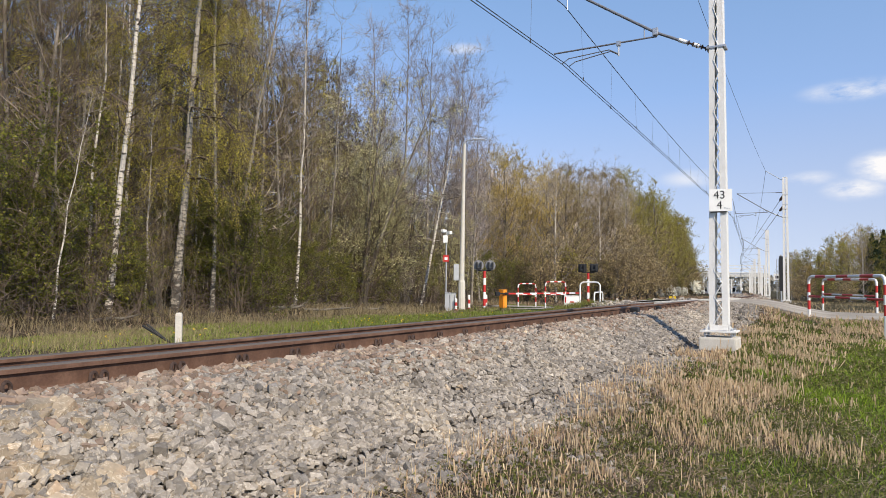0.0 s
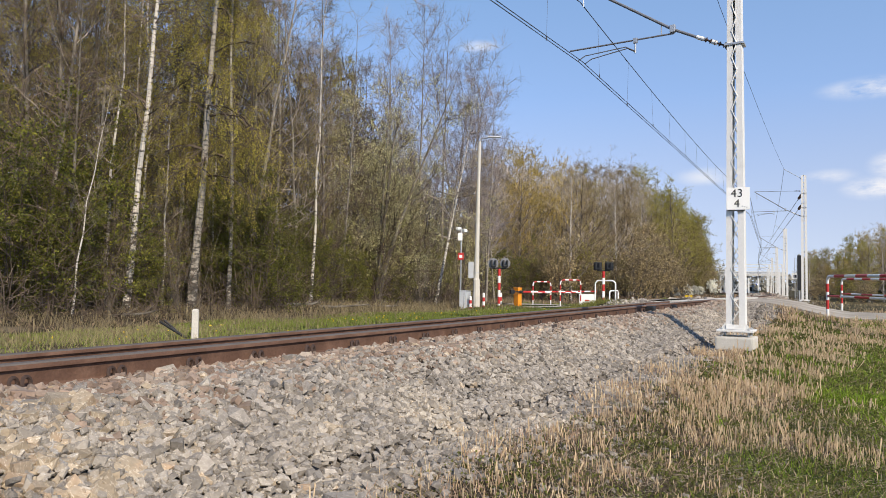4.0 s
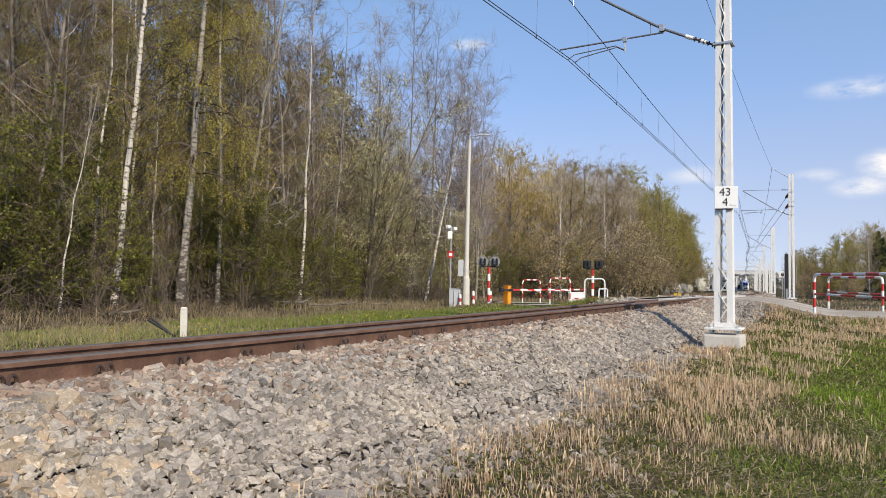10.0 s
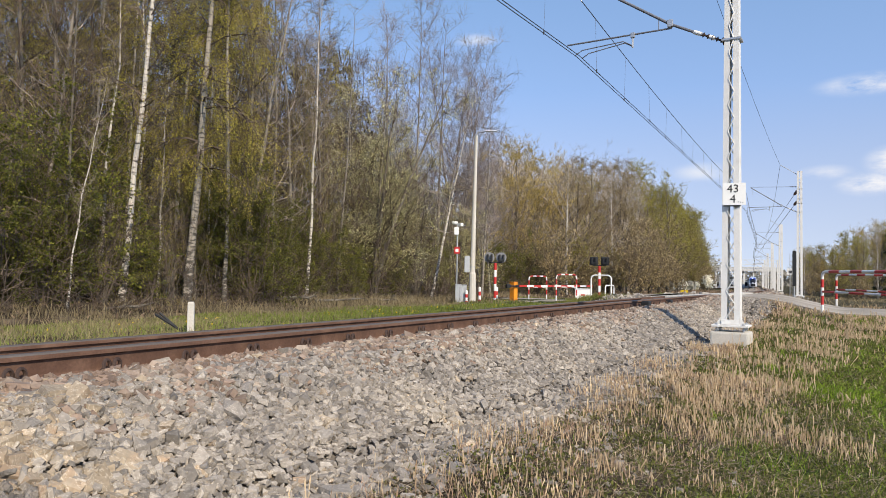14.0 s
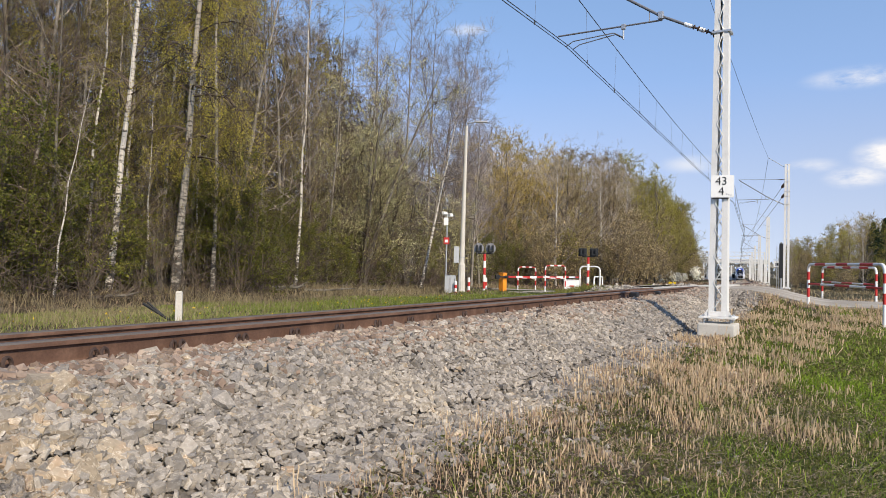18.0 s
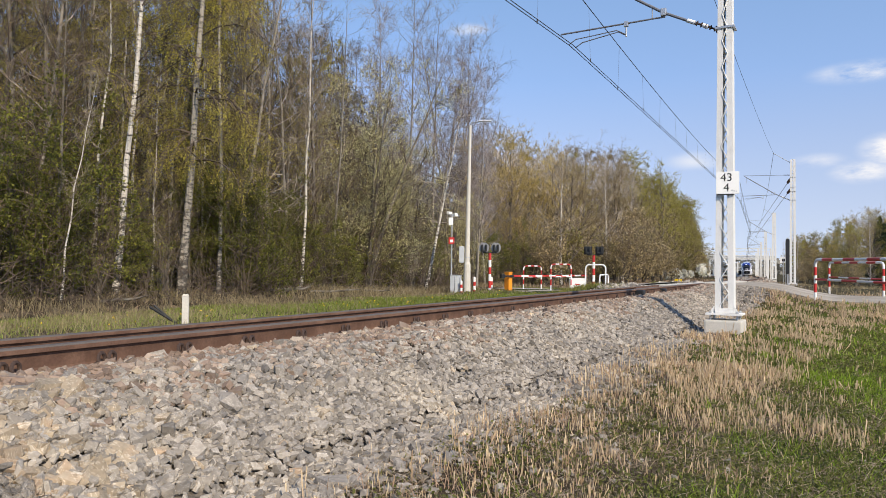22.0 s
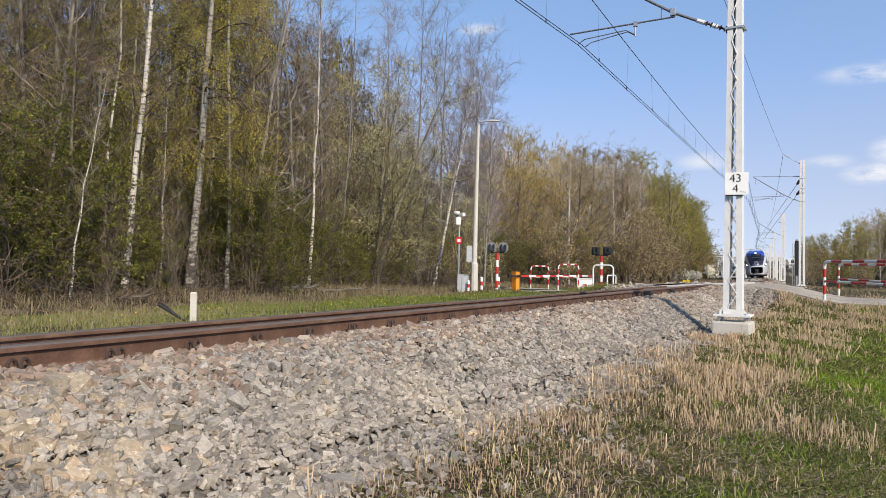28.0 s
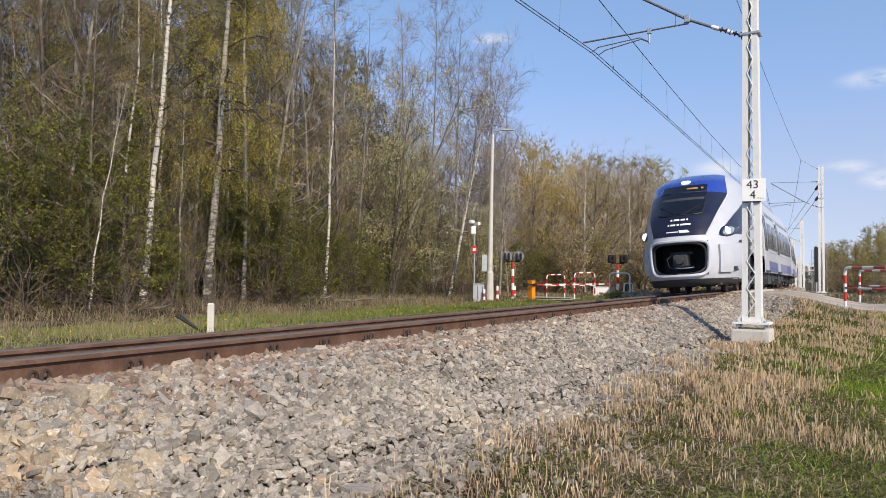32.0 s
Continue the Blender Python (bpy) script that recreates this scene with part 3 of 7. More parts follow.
def road():
    sh = Shape()

    def strip(rows, n):
        k = len(sh.v)
        sh.v.extend(v for row in rows for v in row)
        for i in range(len(rows) - 1):
            for j in range(n - 1):
                sh.f.append((k + i * n + j, k + i * n + j + 1, k + (i + 1) * n + j + 1, k + (i + 1) * n + j))
                sh.m.append(0)

    def top(s, o, edge):
        p = plan(s, o)
        lean = -CANT * 0.6 if o < -1 else 0.0
        return plan(s, o, road_z(o) + level(s, o) + lean + 0.015 * noise.noise((p.x * 0.8, p.y * 0.8, 7)) - (0.4 if edge else 0.0))[:]
    n = 13
    spread = [0.0] + [j / (n - 3) for j in range(n - 2)] + [1.0]
    for os_ in ([-30, -22, -16, -12, -9, -7, -5, -4, -3, -2.4, -1.9, -1.4], [1.4, 1.7]):
        rows = []
        for o in os_:
            k = min(9.0, max(0.0, -o - 3))
            a, b = 23.0 + 0.95 * k, 31.0 + 0.45 * k
            rows.append([top(a + (b - a) * u, o, j in (0, n - 1)) for j, u in enumerate(spread)])
        strip(rows[::-1], n)
    # right of the track, along the middle line
    pts, wid = [], []
    for k in range(len(ROAD) - 1):
        for j in range(8):
            u = j / 8
            pts.append(ROAD[k][0].lerp(ROAD[k + 1][0], u))
            wid.append(ROAD[k][1] + (ROAD[k + 1][1] - ROAD[k][1]) * u)
    for _ in range(3):
        pts = [pts[0]] + [(pts[i - 1] + pts[i] * 2 + pts[i + 1]) / 4 for i in range(1, len(pts) - 1)] + [pts[-1]]
    rows = []
    for i, p in enumerate(pts):
        d = pts[min(i + 1, len(pts) - 1)] - pts[max(i - 1, 0)]
        side = Vector((-d.y, d.x, 0)).normalized()
        row = []
        for j, u in enumerate(spread):
            q = p + side * wid[i] * (2 * u - 1) * (1 + 0.06 * noise.noise((p.x * 0.6, p.y * 0.6, 3)))
            s, o = inverse(q.x, q.y)
            row.append(top(s, max(o, 1.7), j in (0, n - 1)) if o < 1.7 else top(s, o, j in (0, n - 1)))
        rows.append(row)
    strip(rows[::-1], n)
    ob = new("road", sh.mesh("road", "road", True))
    tagged(ob, "pale gravelly road that climbs to the level crossing", "road", kind="structure")


def ballast():
    sh = Shape()
    os_ = [-3.0, -2.4, -1.9, -1.45, -1.0, -0.75, -0.4, 0, 0.4, 0.75, 1.1, 1.45, 1.8, 2.2, 2.6]
    ss = steps(((-30, -8, 2), (-8, 22, 0.5), (22, 60, 2), (60, 340, 10)))
    verts = []
    for s in ss:
        for o in os_:
            verts.append(plan(s, o, bed_z(o, s) - 0.035 + 0.015 * noise.noise((s * 2.1, o * 2.1, 0))))
    n = len(os_)
    faces = [(i * n + j, i * n + j + 1, (i + 1) * n + j + 1, (i + 1) * n + j) for i in range(len(ss) - 1) for j in range(n - 1)]
    ob = new("ballast_bed", sh.add(verts, faces).mesh("ballast_bed", "bed", True))
    return tagged(ob, "shouldered bed of grey crushed stone under the track", "ballast", kind="structure")


# ---- track ----
RAIL = [(-0.075, -0.172), (0.075, -0.172), (0.075, -0.161), (0.02, -0.147), (0.009, -0.135), (0.0085, -0.055), (0.014, -0.045),
        (0.035, -0.039), (0.036, -0.012), (0.030, -0.003), (0.018, 0.0), (-0.018, 0.0), (-0.030, -0.003), (-0.036, -0.012),
        (-0.035, -0.039), (-0.014, -0.045), (-0.0085, -0.055), (-0.009, -0.135), (-0.02, -0.147), (-0.075, -0.161)]


def rail_shape(o, ss, outline=RAIL, dz=0.0):
    sh = Shape()
    drop = CANT * (0.75 - o) / 1.5
    sh.extrude(outline, [plan(s, o, RAIL_Z - drop + dz) for s in ss])
    n = len(outline)
    if outline is RAIL:
        for k in range(len(ss) - 1):
            for j in (8, 9, 10, 11, 12):
                sh.m[k * n + j] = 1
    return sh


def spring_clip():
    """A pair of sprung coils side by side that hold the rail foot, on their iron shoulder."""
    sh = Shape()
    for dy in (-0.036, 0.036):
        pts = []
        for k in range(14):
            a = 2 * math.pi * (0.55 + 1.05 * k / 13)
            pts.append((0.088 + 0.02 * math.cos(a * 0.5) + 0.012 * k / 13, dy + 0.03 * math.cos(a), -0.115 + 0.04 * math.sin(a)))
        sh.tube(pts, 0.0125, 6)
        sh.tube([(0.095, dy, -0.165), (0.06, dy, -0.15), (0.03, dy * 1.2, -0.143)], 0.010, 6)
    sh.box((0.09, -0.052, -0.195), (0.125, 0.052, -0.150), 0.008)
    sh.box((0.03, -0.045, -0.162), (0.085, 0.045, -0.148), 0.004)
    return sh.mesh("rail_clip", "clip", True)


def sleeper():
    sh = Shape()
    w0, w1, top, bot = 0.15, 0.11, 0.0, -0.2
    verts = []
    for x in (-1.3, -0.45, 0.45, 1.3):
        t = top - (0.03 if abs(x) < 1 else 0)
        verts += [(x, -w0, bot), (x, w0, bot), (x, w1, t - 0.02), (x, w1 - 0.02, t), (x, -w1 + 0.02, t), (x, -w1, t - 0.02)]
    faces = [tuple(reversed(range(6))), tuple(range(18, 24))]
    for i in range(3):
        for j in range(6):
            a, b = i * 6 + j, i * 6 + (j + 1) % 6
            faces.append((a, b, b + 6, a + 6))
    return sh.add(verts, faces).mesh("sleeper", "sleeper")


def track():
    root = thing("railway_track", Matrix(), "single railway track of rusty rails on concrete sleepers", "track", kind="structure")
    ss = steps(((-25, 60, 1.0), (60, 120, 3.0), (120, 340, 20.0)))
    for o in (GAUGE, -GAUGE):
        part("rail", rail_shape(o, ss), ["rail_rust", "rail_top"], root, smooth=True)
    me, clip = sleeper(), spring_clip()
    tilt = math.degrees(math.atan2(CANT, 2 * GAUGE))
    for k in range(-14, 120):
        s = 2.13 + 0.6 * k
        if 23.2 < s < 30.8:
            continue
        m = at(s, 0, RAIL_Z - CANT / 2 - 0.180) @ pose(0, 0, 0, 0, -tilt, 0)
        part("sleeper", me, "", root, at=m)
        if s < 42:
            part("rail_clip", clip, "", root, at=at(s, GAUGE, RAIL_Z))
            if s < 16:
                part("rail_clip", clip, "", root, at=at(s, -GAUGE, RAIL_Z - CANT, 180))
    # check rails and the deck of the level crossing
    flat = [(-0.03, -0.15), (0.03, -0.15), (0.03, -0.006), (-0.03, -0.006)]
    for o in (GAUGE - 0.115, -GAUGE + 0.115):
        part("check_rail", rail_shape(o, [20.5, 21, 21.4] + steps(((22, 32, 1.0),)), flat), "rail_rust", root)
    deck = [(-0.26, -0.16), (0.26, -0.16), (0.26, -0.012), (0.24, 0.0), (-0.24, 0.0), (-0.26, -0.012)]
    for o in (-0.27, 0.27):
        for k in range(4):
            part("crossing_panel", rail_shape(o, [23.2 + 1.9 * k, 25.07 + 1.9 * k], deck, -0.012), "concrete", root, "worn concrete crossing panel")
    for o in (GAUGE + 0.36, -GAUGE - 0.36):
        for k in range(4):
            part("crossing_panel", rail_shape(o, [23.2 + 1.9 * k, 25.07 + 1.9 * k], deck, -0.012), "concrete", root)
    sh = Shape().box((-0.09, -0.1, -0.16), (0.12, 0.1, 0.0), 0.03).tube([(0.1, 0, -0.1), (0.2, 0.05, -0.2), (0.35, 0.1, -0.26)], 0.02, 8)
    part("rail_bond", sh, "black", root, "black bond clamp on the rail", at=at(15.2, GAUGE + 0.07, RAIL_Z - 0.02))
    part("rail_bond", sh, "black", root, at=at(17.5, GAUGE + 0.02, RAIL_Z - 0.05))
    return root


ground()
road()
BED = ballast()
TRACK = track()


# ---- overhead line ----
def lattice(height, foot, top, gap=0.12, w=0.065):
    """Two tapered channels joined by zigzag bars on both faces; width along x, depth along y."""
    chan = []
    for sx in (-1, 1):
        sh = Shape()
        verts, faces = [], []
        d, t = gap, 0.008
        for z, half in ((0.0, foot / 2), (height, top / 2)):
            x0, x1 = sx * half, sx * (half - w)
            xi = sx * (half - t)
            verts += [(x0, -d, z), (x1, -d, z), (x1, -d + t, z), (xi, -d + t, z), (xi, d - t, z), (x1, d - t, z), (x1, d, z), (x0, d, z)]
        for j in range(8):
            q = (j, (j + 1) % 8, (j + 1) % 8 + 8, j + 8)
            faces.append(q if sx < 0 else tuple(reversed(q)))
        faces += [tuple(range(8, 16)), tuple(reversed(range(8)))]
        chan.append(sh.add(verts, faces))
    bars = []
    z, side, k = 0.12, -1, 0
    while z < height - 0.35:
        rise = 0.235
        for dy in (-gap - 0.004, gap + 0.004):
            h0, h1 = foot / 2 + (top - foot) / 2 * z / height - w * 0.82, foot / 2 + (top - foot) / 2 * (z + rise) / height - w * 0.82
            s0 = side if dy < 0 else -side
            bars.append(Shape().tube([(s0 * h0, dy, z), (-s0 * h1, dy, z + rise)], 0.010, 5))
        z += rise
        side = -side
    return chan, bars


def mast(s, o=2.9, base=0.66, height=8.15, near=False, rz=0.0, foundation=True, label="white lattice mast of the overhead line on a concrete foot"):
    root = thing("catenary_mast", at(s, o, 0, rz), label, "mast", "overhead line masts")
    chan, bars = lattice(height, 0.315 if s < 40 else 0.38 if s < 80 else 0.56, 0.20 if s < 40 else 0.32 if s < 80 else 0.42, 0.12 if s < 40 else 0.15, 0.098 if s < 40 else 0.135 if s < 80 else 0.2)
    up = pose(0, 0, base)
    for c in chan:
        part("channel", c, "mast", root, at=up)
    if s < 300:
        for b in bars:
            part("lattice_bar", b, "mast", root, at=up)
    else:
        sh = Shape()
        for b in bars:
            sh.add(b.v, b.f)
        tagged(part("lattice_bars", sh, "mast", root, at=up), kind="stuff")
    cap = Shape().box((-0.12, -0.13, height), (0.12, 0.13, height + 0.02), 0.005)
    part("cap", cap, "mast", root, at=up)
    if foundation:
        part("foundation", Shape().box((-0.31, -0.31, -0.5), (0.31, 0.31, base - 0.12), 0.03), "concrete", root, "pale concrete foundation block")
        sh = Shape().box((-0.30, -0.24, base - 0.035), (0.30, 0.24, base), 0.006)
        part("base_plate", sh, "mast", root)
        for x in (-0.22, 0.22):
            for y in (-0.17, 0.17):
                b = Shape().tube([(x, y, base - 0.125), (x, y, base + 0.035)], 0.016, 8)
                b.disc((x, y, base + 0.012), 0.032, 0.022, "z", 6)
                b.disc((x, y, base - 0.075), 0.032, 0.022, "z", 6)
                part("anchor_bolt", b, "galv", root)
        for x in (-1, 1):
            g = Shape().add([(x * 0.165, -0.13, 0.0), (x * 0.25, -0.13, 0.0), (x * 0.165, -0.13, 0.13), (x * 0.165, -0.115, 0.0), (x * 0.25, -0.115, 0.0), (x * 0.165, -0.115, 0.13)],
                            [(0, 1, 2), (5, 4, 3), (0, 3, 4, 1), (1, 4, 5, 2), (2, 5, 3, 0)])
            part("gusset", g, "mast", root, at=up)
        part("base_channel", Shape().box((-0.15, -0.15, 0.004), (0.15, -0.125, 0.09), 0.004), "mast", root, at=up)
    return root


def insulator(a, b, discs=4, r=0.05):
    a, b = Vector(a), Vector(b)
    sh = Shape().tube([a, b], 0.018, 8)
    for k in range(discs):
        c = a.lerp(b, (k + 0.5) / discs)
        d = (b - a).normalized() * 0.012
        sh.tube([c - d * 1.5, c, c + d * 1.5], [0.022, r, 0.022], 12)
    return sh


ARM_TOP = 7.15      # height of the messenger wire at a mast
WIRE_Z = 5.95       # height of the contact wires


def cantilever(s, root, lift=0.0, o=2.86):
    """Hinged bracket of tubes that holds the wires, in the mast's space: +x away from the track."""
    X = lambda q: q - o
    Z = lambda z: z + lift
    part("bracket_insulator", insulator((X(2.72), 0, Z(5.83)), (X(2.33), 0, Z(6.02)), 5), "clip", root, "brown ribbed insulator")
    for a, b in (((2.33, 6.02), (2.20, 6.083)), ((2.56, 5.908), (2.47, 5.952))):
        part("insulator_cap", Shape().tube([(X(a[0]), 0, Z(a[1])), (X(b[0]), 0, Z(b[1]))], 0.04, 10), "white", root, "white insulator cap")
    part("bracket_hinge", Shape().box((X(2.70), -0.05, Z(5.77)), (X(2.80), 0.05, Z(5.89)), 0.012), "black", root)
    part("bracket_tube", Shape().tube([(X(2.36), 0, Z(6.0)), (X(1.77), 0, Z(6.30)), (X(-0.1), 0, Z(7.55))], 0.027, 10), "steel", root)
    part("top_insulator", insulator((X(2.76), 0, Z(7.50)), (X(2.3), 0, Z(7.52)), 5), "clip", root)
    part("tie_rod", Shape().tube([(X(2.3), 0, Z(7.52)), (X(-0.1), 0, Z(7.58))], 0.013, 8), "steel", root)
    part("registration_tube", Shape().tube([(X(1.80), 0, Z(6.22)), (X(-0.25), 0, Z(6.20))], 0.017, 8), "steel", root)
    part("drop_bracket", Shape().tube([(X(1.07), 0, Z(6.24)), (X(1.07), 0, Z(5.96))], 0.018, 8).box((X(1.03), -0.03, Z(6.15)), (X(1.11), 0.03, Z(6.25)), 0.008), "galv", root)
    for dy, end, z in ((-0.05, -0.06, 6.0), (0.05, 0.04, 5.95)):
        part("steady_arm", Shape().tube([(X(1.07), dy, Z(5.99)), (X(0.9), dy, Z(6.09)), (X(end + 0.14), dy, Z(z + 0.04)), (X(end), dy, Z(z - 0.04))], 0.010, 6), "steel", root)
    part("hanger", Shape().tube([(X(1.56), 0, Z(6.47)), (X(1.56), 0, Z(6.22))], 0.010, 6), "steel", root)
    part("clamp", Shape().box((X(1.72), -0.04, Z(6.24)), (X(1.82), 0.04, Z(6.38)), 0.01), "galv", root)
    part("wire_clamp", Shape().tube([(X(0.03), 0, Z(7.46)), (X(0.03), 0, Z(7.05))], 0.012, 6), "galv", root)


MASTS = (-27.0, 13.25, 51.75, 96.25, 137.0, 178.0, 219.0, 260.0)
STAGGER = (-0.08, -0.06, -0.40, 0.15, -0.2, 0.2, -0.2, 0.2)


def overhead():
    lift = [0.0 if s < 20 else 0.45 for s in MASTS]
    for s, up in zip(MASTS, lift):
        near = s == 13.25
        root = mast(s, 2.86, 0.76, 8.0 if s < 20 else 8.2, near=near, label="white lattice mast of the overhead line on a concrete foot" if s < 60 else "distant white lattice mast of the overhead line")
        cantilever(s, root, up)
        if near:
            hectometre_plate(root)
            part("strap", Shape().box((-0.165, -0.14, 5.80), (0.165, 0.14, 5.84), 0.004), "galv", root, "steel strap round the mast")
        elif s > 0:
            for z in (6.24, 6.8, 7.1, 7.75):
                part("clamp", Shape().box((-0.17, -0.15, z), (0.17, 0.15, z + 0.07), 0.01), "galv", root)
    line = thing("overhead_line", Matrix(), "twin contact wires hung from a sagging messenger wire", "wires", kind="structure")
    for k in range(len(MASTS) - 1):
        a, b = MASTS[k], MASTS[k + 1]
        thick = 1.0 if b < 60 else 1.6
        ends = lambda o0, o1, z: (plan(a, STAGGER[k] + o0, z + lift[k]), plan(b, STAGGER[k + 1] + o1, z + lift[k + 1]))
        c0, c1 = ends(0.0, 0.0, WIRE_Z)
        d0, d1 = ends(0.07, 0.07, WIRE_Z)
        m0, m1 = ends(0.03, 0.03, ARM_TOP)
        part("contact_wire", Shape().tube([c0, c1], 0.0075 * thick, 6), "wire", line)
        part("contact_wire", Shape().tube([d0, d1], 0.0075 * thick, 6), "wire", line)

        def hung(u, p=m0, q=m1, sag=0.34):
            r = p.lerp(q, u)
            return Vector((r.x, r.y, r.z - sag * 4 * u * (1 - u)))
        part("messenger_wire", Shape().tube([hung(j / 20) for j in range(21)], 0.009 * thick, 6), "wire", line)
        for j in range(14):
            u = (j + 0.45) / 14
            foot = (c0 if j % 2 else d0).lerp(c1 if j % 2 else d1, u)
            part("dropper", Shape().tube([hung(u), foot], 0.003 * thick, 4), "wire", line)
            if b < 60:
                part("wire_clip", Shape().tube([foot - Vector((0, 0, 0.02)), foot + Vector((0, 0, 0.06))], 0.012, 6), "wire", line)
        f0, f1 = plan(a, FEED_O, FEED_Z), plan(b, FEED_O, FEED_Z)
        part("feeder_wire", Shape().tube([hung(j / 16, f0, f1, 0.3) for j in range(17)], 0.007 * thick, 6), "wire", line)
        part("feeder_insulator", insulator(plan(b, FEED_O, FEED_Z), plan(b, 2.75, 8.75), 6, 0.035), "grey_box", line)
    # tensioned wires that end at the second mast
    for z, o1, z1 in ((7.75, 0.3, 7.9), (7.05, 0.2, 6.6)):
        p, q = plan(51.75, 2.75, z), plan(137.0, o1, z1)
        part("anchor_wire", Shape().tube([p, q], 0.016, 6), "wire", line)
        part("anchor_insulator", insulator(p.lerp(q, 0.008), p.lerp(q, 0.03), 6, 0.09), "clip", line)


FEED_O, FEED_Z = 1.70, 9.46


def text_curve(body, size, name):
    c = bpy.data.curves.new(name, "FONT")
    c.body, c.size, c.extrude = body, size, 0.002
    c.align_x, c.align_y = "CENTER", "CENTER"
    return c


def letters(body, size, mat, parent, m, name="lettering", bold=0.0):
    c = text_curve(body, size, name)
    c.offset = bold
    tmp = new(name, c)
    me = bpy.data.meshes.new_from_object(tmp.evaluated_get(bpy.context.evaluated_depsgraph_get()))
    bpy.data.objects.remove(tmp)
    me.materials.clear()
    me.materials.append(M[mat])
    ob = new(name, me)
    ob.parent = parent
    ob.matrix_basis = m
    return ob


def hectometre_plate(root):
    """White plate that carries the distance along the line, facing the camera's side."""
    m = pose(0.06, -0.17, 3.05, 0, 0, PLATE_TURN)
    plate = part("distance_plate", Shape().box((-0.19, -0.006, -0.195), (0.19, 0.006, 0.195), 0.004), "white", root, "white distance plate lettered 43 over 4", at=m)
    for body, x, z, size in (("43", -0.02, 0.088, 0.20), ("4", -0.02, -0.09, 0.20)):
        letters(body, size, "black", plate, pose(x, -0.009, z, 90, 0, 0), "numeral", 0.0)
    sh = Shape()
    for k in range(3):
        sh.box((0.06 + 0.035 * k, -0.009, -0.15 - 0.006 * k), (0.08 + 0.035 * k, -0.0065, -0.125 - 0.01 * k))
    part("faded_mark", sh, "grey_box", plate)
    part("bracket", Shape().box((-0.17, -0.002, -0.215), (0.11, 0.03, -0.197), 0.003), "black", plate)


PLATE_TURN = 12.0
overhead()


# ---- crushed stone, piece by piece ----
def stone_kinds(rng, n=20):
    """Angular broken stones of about unit size: hulls of a few scattered corners."""
    out = []
    for _ in range(n):
        bm = bmesh.new()
        # a split block: skewed corners, two or three of them knocked off
        box = np.array([(x, y, z) for x in (-1, 1) for y in (-1, 1) for z in (-1, 1)], float)
        off = rng.permutation(8)[:rng.integers(1, 3)]
        pts = [c for k, c in enumerate(box) if k not in off]
        for k in off:
            for ax in range(3):
                c = box[k].copy()
                c[ax] *= rng.uniform(-0.1, 0.6)
                pts.append(c)
        pts = np.array(pts) * rng.uniform(0.5, 1.0, (len(pts), 3))
        pts[:, 0] += pts[:, 1] * rng.uniform(-0.4, 0.4)
        pts *= np.array([1.0, rng.uniform(0.6, 0.9), rng.uniform(0.38, 0.66)])
        for p in pts:
            bm.verts.new(p)
        hull = bmesh.ops.convex_hull(bm, input=bm.verts)
        junk = list({g for g in hull["geom_interior"] + hull["geom_unused"] if isinstance(g, bmesh.types.BMVert)})
        bmesh.ops.delete(bm, geom=junk, context="VERTS")
        bmesh.ops.triangulate(bm, faces=bm.faces)
        bmesh.ops.recalc_face_normals(bm, faces=bm.faces)
        bm.verts.index_update()
        out.append((np.array([v.co[:] for v in bm.verts]), np.array([[v.index for v in f.verts] for f in bm.faces])))
        bm.free()
    return out


def turns(rng, n, tip=0.5):
    """Random rotation matrices, mostly lying flat."""
    a, b, c = rng.uniform(0, 6.283, n), rng.normal(0, tip, n), rng.normal(0, tip, n)
    z, o = np.zeros(n), np.ones(n)
    rz = np.stack([np.cos(a), -np.sin(a), z, np.sin(a), np.cos(a), z, z, z, o], 1).reshape(n, 3, 3)
    rx = np.stack([o, z, z, z, np.cos(b), -np.sin(b), z, np.sin(b), np.cos(b)], 1).reshape(n, 3, 3)
    ry = np.stack([np.cos(c), z, np.sin(c), z, o, z, -np.sin(c), z, np.cos(c)], 1).reshape(n, 3, 3)
    return rz @ rx @ ry


